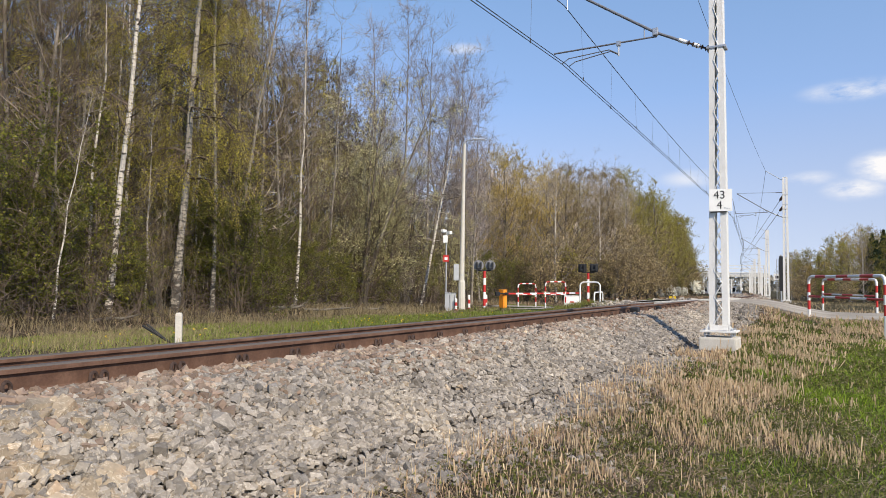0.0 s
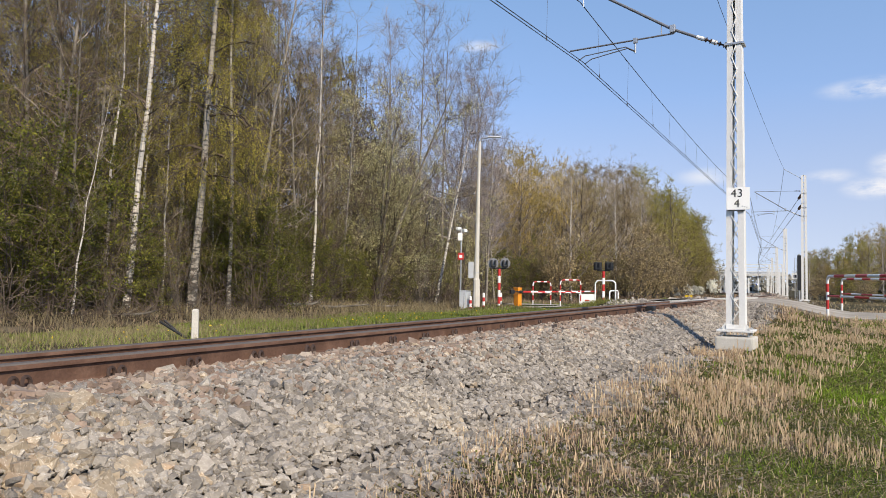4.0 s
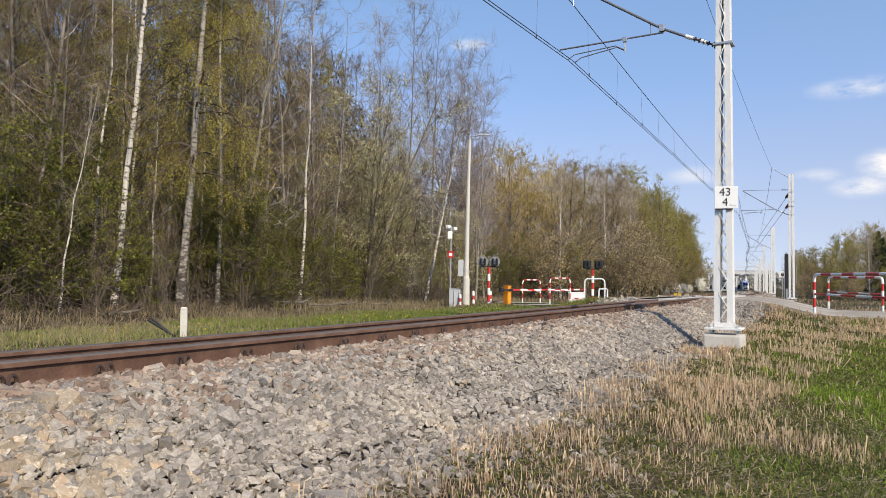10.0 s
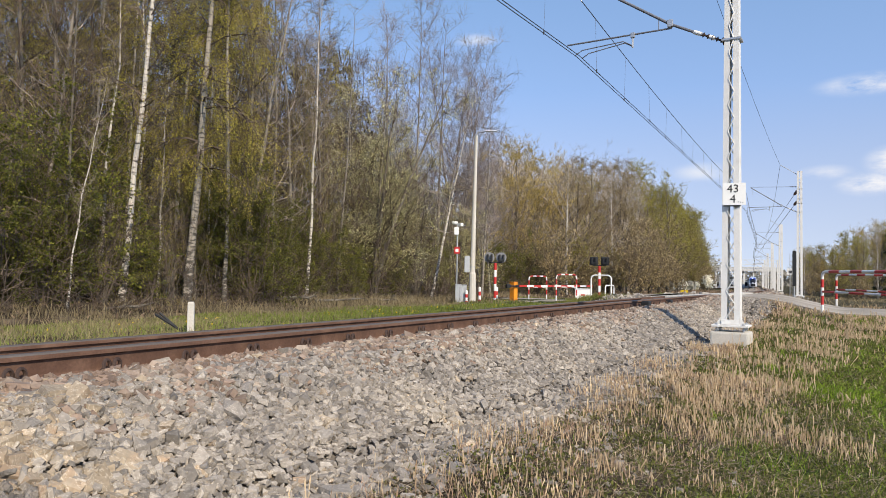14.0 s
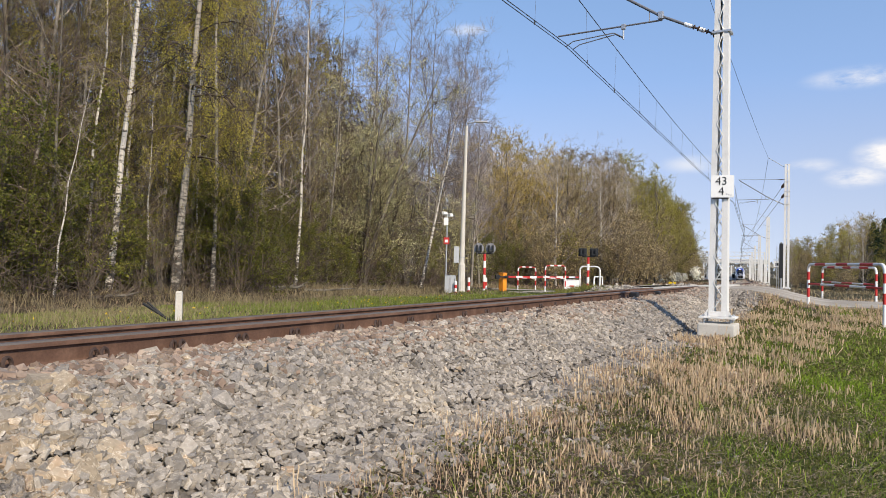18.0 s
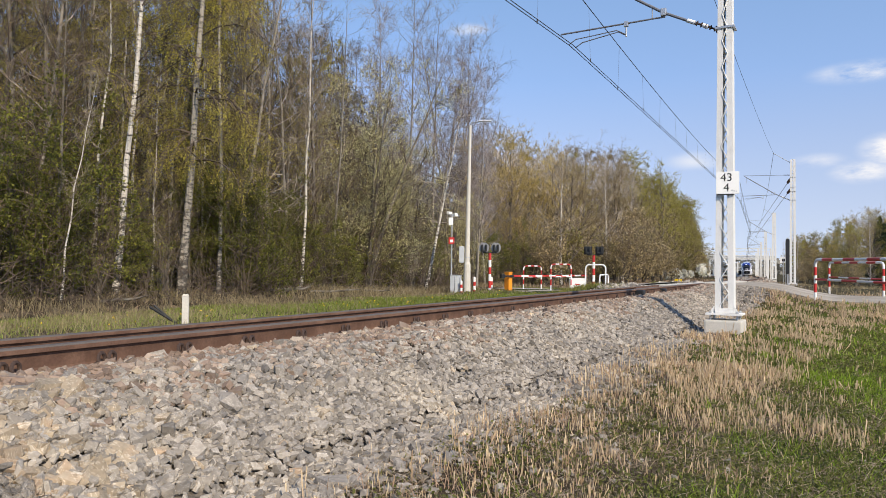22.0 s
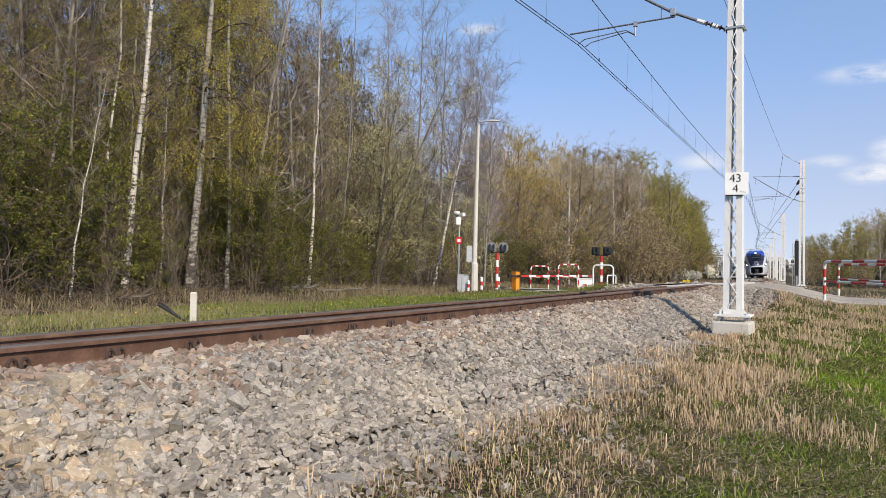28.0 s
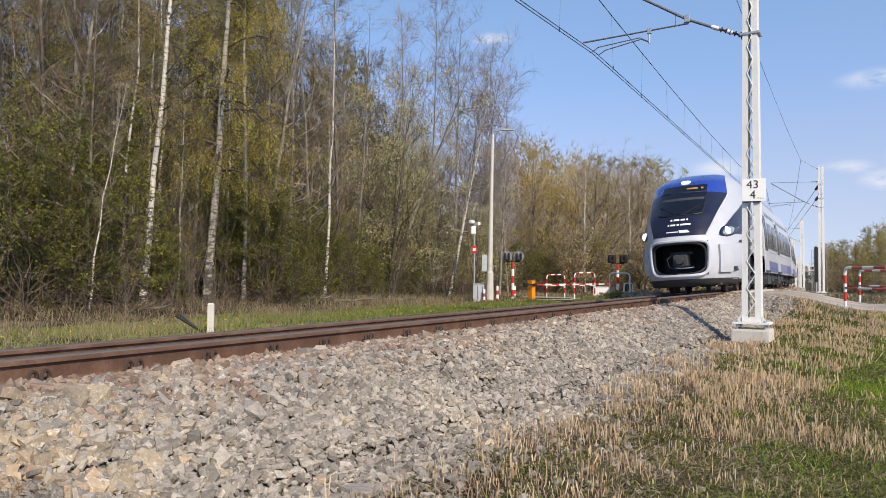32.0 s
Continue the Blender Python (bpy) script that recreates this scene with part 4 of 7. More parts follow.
def stones():
    rng = np.random.default_rng(21)
    shapes = stone_kinds(rng)
    spread = []
    # along, across, how many, size
    for s0, s1, o0, o1, n, size in ((0.8, 5, 0.86, 2.55, 15000, 0.029), (5, 12, 0.86, 2.6, 16500, 0.030), (12, 23, 0.86, 2.6, 14500, 0.031), (-3, 16, -1.9, -0.86, 1200, 0.05), (-7, 0.8, 0.86, 2.6, 3200, 0.036), (-7, 22, -0.68, 0.68, 3600, 0.042),
                                    (31, 60, 0.86, 2.6, 3000, 0.08), (60, 140, -2.4, 2.4, 3000, 0.09), (31, 60, -2.4, -0.8, 1500, 0.09), (14, 23, -2.4, -0.9, 1200, 0.07)):
        s, o = rng.uniform(s0, s1, n), rng.uniform(o0, o1, n)
        o = o + np.where(o > 2.2, rng.exponential(0.12, n), 0)
        spread += list(zip(s, o, size * rng.lognormal(0, 0.3, n)))
    # strays at the foot of the slope and in the grass
    for _ in range(700):
        spread.append((rng.uniform(0, 14), 2.5 + rng.exponential(0.4), 0.034 * rng.lognormal(0, 0.35)))
    for _ in range(2200):
        spread.append((rng.uniform(1.5, 10), 2.3 + rng.exponential(0.8), 0.016 * rng.lognormal(0, 0.4)))
    for _ in range(16):
        spread.append((rng.uniform(1.5, 2.5), rng.uniform(1.3, 2.1), rng.uniform(0.04, 0.07)))
    n = len(spread)
    rot = turns(rng, n, 0.5)
    kind = rng.integers(0, len(shapes), n)
    tone = np.zeros(n, int)
    centre = np.empty((n, 3))
    size = 0.92 * np.array([q[2] for q in spread])
    near = []
    for i, (s, o, sz) in enumerate(spread):
        z = bed_z(o, s) if o < 2.45 else -9
        g = ground_z(s, o) if o > 2.1 else -9
        centre[i] = plan(s, o, max(z, g) + rng.uniform(-0.4, 0.3) * sz)
        r = rng.uniform()
        if 0 < o < 1.75 and r < 0.75 * (1 - step(1.0, 1.75, o + 0.35 * noise.noise((s * 1.3, o, 3)))) + 0.06:
            tone[i] = 1
        elif r > 0.975 or i >= n - 16:
            tone[i] = 2
        if 1.2 < o < 2.7 and 1.2 < s < 4.6:
            near.append(((s - 1.4) ** 2 + (o - 2.0) ** 2 * 3, i))
            if r < 0.26 * (1 - step(1.7, 2.3, s + 0.5 * noise.noise((s * 2, o * 2, 8)))):
                tone[i] = 2
                size[i] *= 1.45
    near = [i for _, i in sorted(near)[:290]]
    rest = np.ones(n, bool)
    rest[near] = False
    vs, fs, ms, k = [], [], [], 0
    for q, (v, f) in enumerate(shapes):
        i = np.where(rest & (kind == q))[0]
        w = np.einsum("nij,kj->nki", rot[i], v) * size[i][:, None, None] + centre[i][:, None, :]
        vs.append(w.reshape(-1, 3))
        fs.append(((np.arange(len(i)) * len(v))[:, None, None] + f[None]).reshape(-1, 3) + k)
        ms.append(np.repeat(tone[i], len(f)))
        k += len(i) * len(v)
    mats = ("stone", "stone_warm", "stone_tan")
    ob = new("ballast_stones", raw_mesh("ballast_stones", np.concatenate(vs), np.concatenate(fs), mats, np.concatenate(ms)))
    ob.parent = BED
    tagged(ob, "angular grey crushed stones, rusty near the rail", kind="stuff")
    shared = {}
    for i in near:
        key = (int(kind[i]), int(tone[i]))
        if key not in shared:
            shared[key] = raw_mesh("stone", *shapes[key[0]], [mats[key[1]] + "_single"])
        part("stone", shared[key], "", BED, at=Matrix.Translation(centre[i]) @ Matrix(rot[i].tolist()).to_4x4() @ Matrix.Scale(float(size[i]), 4))


# ---- things at the level crossing ----
def stand(x, y, rz=0.0, dz=0.0):
    return pose(x, y, height_at(x, y) + dz, 0, 0, rz)


def banded(p0, p1, r, bands, root, name="post", start=0, sides=10):
    """A tube in alternating red and white lengths, each a part."""
    p0, p1 = Vector(p0), Vector(p1)
    for k in range(bands):
        a, b = p0.lerp(p1, k / bands), p0.lerp(p1, (k + 1) / bands)
        part(name, Shape().tube([a, b], r, sides), "red" if (k + start) % 2 == 0 else "white", root)


def guard_rail(m, length, height=1.1, bands=8, r=0.032, white=False, mid=True, group="guard rails at the crossing", bars=1):
    """A hooped tube barrier along local x, with round upper corners."""
    label = "white tube guard rail with round corners" if white else "red and white banded tube guard rail"
    root = thing("guard_rail", m, label, "barrier", group)
    c = 0.16
    path = [Vector((0, 0, -0.3)), Vector((0, 0, height - c))]
    path += [Vector((c - c * math.cos(a), 0, height - c + c * math.sin(a))) for a in (math.pi / 8, math.pi / 4, 3 * math.pi / 8, math.pi / 2)]
    path += [Vector((length - c + c * math.sin(a), 0, height - c + c * math.cos(a))) for a in (0, math.pi / 8, math.pi / 4, 3 * math.pi / 8, math.pi / 2)]
    path += [Vector((length, 0, -0.3))]
    if white:
        part("hoop", Shape().tube(path, r, 10), "white", root, smooth=True)
    else:
        # cut the hoop into bands of equal length
        d = [0.0]
        for a, b in zip(path, path[1:]):
            d.append(d[-1] + (b - a).length)
        n = bands // 2 * 2 + 3
        foot = [0.0] + [0.3 + height * q for q in (0.2, 0.42, 0.62, 0.82)]
        cuts = foot + [foot[-1] + (d[-1] - 2 * foot[-1]) * k / n for k in range(1, n)] + [d[-1] - q for q in reversed(foot)]
        n = len(cuts) - 1

        def on(u):
            for k in range(len(d) - 1):
                if u <= d[k + 1] + 1e-6:
                    return path[k].lerp(path[k + 1], (u - d[k]) / max(1e-6, d[k + 1] - d[k]))
            return path[-1]
        for k in range(n):
            pts = [on(cuts[k])] + [path[j] for j in range(len(d)) if cuts[k] + 1e-4 < d[j] < cuts[k + 1] - 1e-4] + [on(cuts[k + 1])]
            part("hoop_band", Shape().tube(pts, r, 10), "white" if k % 2 == 0 else "red", root, smooth=True)
    if mid:
        for k in range(bars):
            z = height * (0.52 if bars == 1 else 0.35 + 0.3 * k)
            if white:
                part("cross_tube", Shape().tube([(0, 0, z), (length, 0, z)], r * 0.75, 8), "white", root)
            else:
                banded((0, 0, z), (length, 0, z), r * 0.75, bands, root, "cross_band")
    return root


def line_of(a, b):
    """Pose at plan point a with local x towards plan point b, and the distance."""
    d = Vector((b[0] - a[0], b[1] - a[1], 0))
    return stand(a[0], a[1], math.degrees(math.atan2(d.y, d.x))), d.length


def street_lamp(x, y):
    root = thing("street_lamp", stand(x, y), "tall grey concrete street lamp with one small flat head", "lamp")
    part("foot", Shape().tube([(0, 0, -0.3), (0, 0, 1.2), (0, 0, 1.32)], [0.165, 0.15, 0.11], 10), "concrete", root)
    part("pole", Shape().tube([(0, 0, 1.3), (0.03, 0, 4.0), (0.08, 0, 7.3)], [0.115, 0.09, 0.06], 10), "concrete", root, smooth=True)
    part("arm", Shape().tube([(0.08, 0, 7.28), (0.14, -0.02, 7.42), (0.45, -0.08, 7.45)], 0.028, 8), "galv", root)
    head = Shape().box((0.42, -0.17, 7.45), (1.0, 0.02, 7.50), 0.02)
    part("lamp_head", head, "galv", root, "flat grey lamp head")
    part("switch_box", Shape().box((-0.36, -0.1, 1.28), (-0.13, 0.1, 2.0), 0.015), "grey_box", root, "grey switch box strapped to the pole")
    part("band", Shape().tube([(0, 0, 1.5), (0, 0, 1.54)], 0.118, 10), "galv", root)


def camera_pole(x, y):
    root = thing("camera_pole", stand(x, y), "thin steel pole with camera heads and a red notice", "pole")
    part("pole", Shape().tube([(0, 0, -0.3), (0, 0, 3.45)], 0.035, 8), "galv", root)
    part("camera_head", Shape().box((0.0, -0.25, 3.32), (0.13, 0.12, 3.46), 0.02, m=pose(0.05, 0, 0, 0, 0, 20)), "white", root)
    part("camera_head", Shape().box((-0.14, -0.25, 3.42), (-0.02, 0.1, 3.54), 0.02, m=pose(0, 0, 0, 0, 0, -25)), "white", root)
    part("bracket", Shape().tube([(-0.2, 0, 3.4), (0.35, 0, 3.36)], 0.02, 6), "galv", root)
    part("box", Shape().box((-0.14, -0.1, 2.95), (0.06, 0.1, 3.28), 0.02), "white", root)
    n = part("notice", Shape().box((-0.13, -0.06, 2.12), (0.12, -0.045, 2.42), 0.004), "red", root, "red notice with a pale field")
    part("notice_field", Shape().box((-0.07, -0.066, 2.2), (0.06, -0.061, 2.32)), "white", n)


def cabinet(x, y, h=0.75, w=0.24):
    root = thing("trackside_cabinet", stand(x, y, -8), "narrow grey trackside cabinet with a flat lid", "cabinet", "grey cabinets")
    part("body", Shape().box((-w / 2, -0.14, -0.1), (w / 2, 0.14, h), 0.012), "grey_box", root)
    part("lid", Shape().box((-w / 2 - 0.015, -0.155, h), (w / 2 + 0.015, 0.155, h + 0.03), 0.008), "galv", root)
    part("door_seam", Shape().box((w / 2 - 0.05, -0.146, 0.1), (w / 2 - 0.035, -0.141, h - 0.08)), "black", root)


def marker_post(x, y, h=0.5):
    root = thing("marker_post", stand(x, y), "short red and white banded marker post", "post", "marker posts")
    banded((0, 0, -0.1), (0, 0, h), 0.055, 4, root, "post_band", 0)
    part("cap", Shape().tube([(0, 0, h), (0, 0, h + 0.03)], [0.055, 0.02], 10), "white", root)


def crossing_signal(x, y, rz=0.0, h=1.62, discs=True):
    """Warning signal seen from behind: two hooded lamps on a banded post."""
    root = thing("crossing_signal", stand(x, y, rz), "crossing signal with two dark round lamps on a banded post", "signal", "crossing signals")
    banded((0, 0, -0.2), (0, 0, h), 0.062, 6, root, "post_band", 1, 12)
    part("cross_arm", Shape().box((-0.3, -0.025, h), (0.3, 0.025, h + 0.05), 0.008), "black", root)
    for sx in (-0.26, 0.26):
        lamp = part("lamp_box", Shape().box((sx - 0.19, -0.02, h + 0.04), (sx + 0.19, 0.03, h + 0.42), 0.03), "black", root, "dark square lamp box") if not discs else part("backing_disc", Shape().disc((sx, 0.03, h + 0.24), 0.23, 0.02, "y", 24), "steel", root, "dark round backing plate")
        part("lamp_housing", Shape().box((sx - 0.11, -0.14, h + 0.07), (sx + 0.11, 0.02, h + 0.16), 0.02), "black", lamp)
        for k in (-1, 1):
            part("side_plate", Shape().box((sx + 0.085 * k - 0.035, -0.16, h + 0.1), (sx + 0.085 * k + 0.035, 0.02, h + 0.38), 0.012), "black", lamp)
    return root


def barrier_gate(x, y, end):
    d = Vector((end[0] - x, end[1] - y, 0))
    root = thing("barrier_gate", stand(x, y, math.degrees(math.atan2(d.y, d.x))), "lowered red and white barrier boom on an orange drive cabinet", "barrier")
    part("cabinet", Shape().box((-0.11, -0.14, -0.05), (0.11, 0.14, 0.78), 0.02), "orange", root, "orange painted drive cabinet")
    part("cabinet_lid", Shape().box((-0.12, -0.15, 0.78), (0.12, 0.15, 0.81), 0.008), "orange", root)
    part("hinge", Shape().disc((0.0, -0.18, 0.63), 0.06, 0.08, "y", 14), "black", root)
    part("counterweight_arm", Shape().box((-0.6, -0.25, 0.60), (0.1, -0.20, 0.66), 0.01), "black", root)
    part("counterweight", Shape().box((-0.68, -0.28, 0.55), (-0.45, -0.18, 0.71), 0.015), "black", root)
    n, ln = 11, d.length
    for k in range(n):
        a, b = 0.12 + (ln - 0.12) * k / n, 0.12 + (ln - 0.12) * (k + 1) / n
        part("boom_band", Shape().box((a, -0.245, 0.595), (b, -0.215, 0.665), 0.006), "white" if k % 2 else "red", root)


def white_box(x, y):
    root = thing("drive_box", stand(x, y, -10), "white low barrier drive box with a small red mark", "box")
    part("body", Shape().box((-0.36, -0.2, 0.05), (0.36, 0.2, 0.52), 0.03), "white", root)
    part("lid", Shape().box((-0.38, -0.22, 0.52), (0.38, 0.22, 0.56), 0.012), "white", root)
    for k in range(3):
        part("foot", Shape().box((-0.3 + 0.26 * k, -0.15, -0.1), (-0.24 + 0.26 * k, 0.15, 0.05), 0.006), "galv", root)
    part("mark", Shape().box((-0.1, -0.206, 0.24), (0.1, -0.201, 0.3)), "red", root)


def concrete_post(x, y):
    root = thing("concrete_post", stand(x, y, 14), "squat whitewashed concrete line-side post", "post")
    w = 0.058
    body = Shape().box((-w, -w, -0.3), (w, w, 0.52), 0.016)
    part("shaft", body, "concrete", root)
    part("head", Shape().add([(-w, -w, 0.521), (w, -w, 0.521), (w, w, 0.521), (-w, w, 0.521), (-0.04, -0.04, 0.56), (0.04, -0.04, 0.56), (0.04, 0.04, 0.56), (-0.04, 0.04, 0.56)],
                             [(0, 1, 5, 4), (1, 2, 6, 5), (2, 3, 7, 6), (3, 0, 4, 7), (4, 5, 6, 7)]), "concrete", root)
    lean = thing("fallen_pole", pose(x - 0.55, y + 0.1, height_at(x - 0.5, y) + 0.02), "two dark rotten sticks leaning from the grass", "stick")
    part("stick", Shape().tube([(0.35, 0, 0), (-0.15, 0.05, 0.28)], 0.025, 6), "black", lean)
    part("stick", Shape().tube([(0.28, 0.1, 0), (-0.10, 0.12, 0.30)], 0.02, 6), "black", lean)


def rail_signal(x, y):
    root = thing("railway_signal", stand(x, y, -20), "black backplate of a tall railway light signal", "signal")
    part("mast", Shape().tube([(0, 0, -0.3), (0, 0, 3.5)], 0.06, 10), "galv", root)
    part("backplate", Shape().box((-0.12, -0.08, 0.9), (0.12, 0.08, 3.40), 0.03), "black", root)
    for k in range(5):
        part("hood", Shape().tube([(0, 0.08, 1.2 + 0.46 * k), (0, 0.28, 1.2 + 0.46 * k)], [0.11, 0.12], 10), "black", root)
    for sx in (-0.3, -0.16):
        part("ladder_rail", Shape().tube([(sx, -0.12, -0.1), (sx, -0.12, 3.2)], 0.015, 6), "galv", root)
    for k in range(9):
        part("rung", Shape().tube([(-0.3, -0.12, 0.25 + 0.3 * k), (-0.16, -0.12, 0.25 + 0.3 * k)], 0.01, 6), "galv", root)


def yellow_marker(x, y):
    root = thing("track_magnet_marker", stand(x, y, -25), "pair of small yellow trackside plates on stakes", "marker")
    for sx in (-0.16, 0.16):
        part("plate", Shape().box((sx - 0.13, -0.02, 0.14), (sx + 0.13, 0.02, 0.42), 0.01), "yellow", root)
        part("stake", Shape().tube([(sx, 0.035, -0.2), (sx, 0.035, 0.3)], 0.02, 6), "black", root)
        part("dark_mark", Shape().box((sx - 0.06, -0.027, 0.16), (sx + 0.06, -0.022, 0.24)), "black", root)


def crossing():
    street_lamp(0.82, 31.0)
    camera_pole(0.13, 31.0)
    cabinet(0.22, 30.6)
    cabinet(0.44, 30.8, 0.72)
    for x, y, h in ((0.56, 30.5, 0.48), (1.14, 30.9, 0.60), (1.90, 31.2, 0.55)):
        marker_post(x, y, h)
    crossing_signal(1.81, 31.0, 4)
    barrier_gate(2.62, 31.0, (6.5, 34.3))
    crossing_signal(6.75, 33.0, -12, discs=False)
    for a, b, h, white in (((3.60, 34.0), (4.50, 34.4), 1.10, False), ((4.62, 32.0), (5.58, 32.3), 1.18, False), ((5.66, 29.3), (6.42, 29.0), 1.15, True), ((6.5, 30.5), (7.2, 32.0), 0.72, True)):
        m, ln = line_of(a, b)
        guard_rail(m, ln, h, 4, 0.03, white, mid=not white)
    white_box(6.0, 33.0)
    m, ln = line_of((10.82, 21.0), (10.59, 17.0))
    guard_rail(m, ln, 1.2, 5, 0.042)
    m, ln = line_of((15.51, 29.0), (15.15, 24.8))
    guard_rail(Matrix.Translation((0, 0, 0.06)) @ m, ln, 1.22, 5, 0.042)
    concrete_post(-4.66, 12.57)
    rail_signal(24.3, 51.0)
    yellow_marker(19.4, 60.0)


crossing()


# ---- trees ----
def spikes(p0, p1, r):
    """Three-sided tapered twigs from p0 to p1."""
    p0, p1 = np.asarray(p0, float), np.asarray(p1, float)
    n = len(p0)
    r = np.broadcast_to(np.asarray(r, float), (n,))
    d = p1 - p0
    d /= np.linalg.norm(d, axis=1, keepdims=True) + 1e-9
    ref = np.where(np.abs(d[:, 2:3]) < 0.9, np.array([[0, 0, 1.0]]), np.array([[1.0, 0, 0]]))
    a = np.cross(d, ref)
    a /= np.linalg.norm(a, axis=1, keepdims=True)
    b = np.cross(d, a)
    v = np.empty((n, 4, 3))
    for k in range(3):
        t = 2 * math.pi * k / 3
        v[:, k] = p0 + (a * math.cos(t) + b * math.sin(t)) * r[:, None]
    v[:, 3] = p1
    base = (np.arange(n) * 4)[:, None]
    f = np.concatenate([base + np.array([[k, (k + 1) % 3, 3]]) for k in range(3)])
    return v.reshape(-1, 3), f


def limbs3(p0, p1, r0, r1):
    """Three-sided prisms from p0 to p1."""
    p0, p1 = np.asarray(p0, float), np.asarray(p1, float)
    n = len(p0)
    d = p1 - p0
    d /= np.linalg.norm(d, axis=1, keepdims=True) + 1e-9
    ref = np.where(np.abs(d[:, 2:3]) < 0.9, np.array([[0, 0, 1.0]]), np.array([[1.0, 0, 0]]))
    a = np.cross(d, ref)
    a /= np.linalg.norm(a, axis=1, keepdims=True)
    b = np.cross(d, a)
    v = np.empty((n, 6, 3))
    for k in range(3):
        t = 2 * math.pi * k / 3
        c = a * math.cos(t) + b * math.sin(t)
        v[:, k] = p0 + c * np.asarray(r0)[:, None]
        v[:, k + 3] = p1 + c * np.asarray(r1)[:, None]
    base = (np.arange(n) * 6)[:, None]
    f = []
    for k in range(3):
        j = (k + 1) % 3
        f += [base + np.array([[k, j, j + 3]]), base + np.array([[k, j + 3, k + 3]])]
    return v.reshape(-1, 3), np.concatenate(f)


def leaves(centres, size, rng, flat=0.5, single=True):
    """Small pointed leaves: a triangle each, or a bent pair close by."""
    c = np.asarray(centres, float)
    n = len(c)
    a = rng.normal(size=(n, 3))
    a /= np.linalg.norm(a, axis=1, keepdims=True)
    b = rng.normal(size=(n, 3))
    b -= a * (a * b).sum(1, keepdims=True)
    b /= np.linalg.norm(b, axis=1, keepdims=True)
    s = size * rng.uniform(0.6, 1.4, (n, 1))
    if single:
        v = np.stack([c - a * s, c + a * s * 0.6 + b * s * flat * 1.25, c + a * s * 0.6 - b * s * flat * 1.25], 1)
        return v.reshape(-1, 3), np.arange(n * 3).reshape(n, 3)
    up = np.cross(a, b) * s * 0.15
    v = np.stack([c - a * s, c + b * s * flat + up, c + a * s, c - b * s * flat + up], 1)
    base = (np.arange(n) * 4)[:, None]
    f = np.concatenate([base + np.array([[0, 1, 2]]), base + np.array([[0, 2, 3]])])
    return v.reshape(-1, 3), f


def stack(*pairs):
    vs, fs, k = [], [], 0
    for v, f in pairs:
        vs.append(v)
        fs.append(f + k)
        k += len(v)
    return np.concatenate(vs), np.concatenate(fs)


def unit(v):
    return v / (np.linalg.norm(v, axis=-1, keepdims=True) + 1e-9)


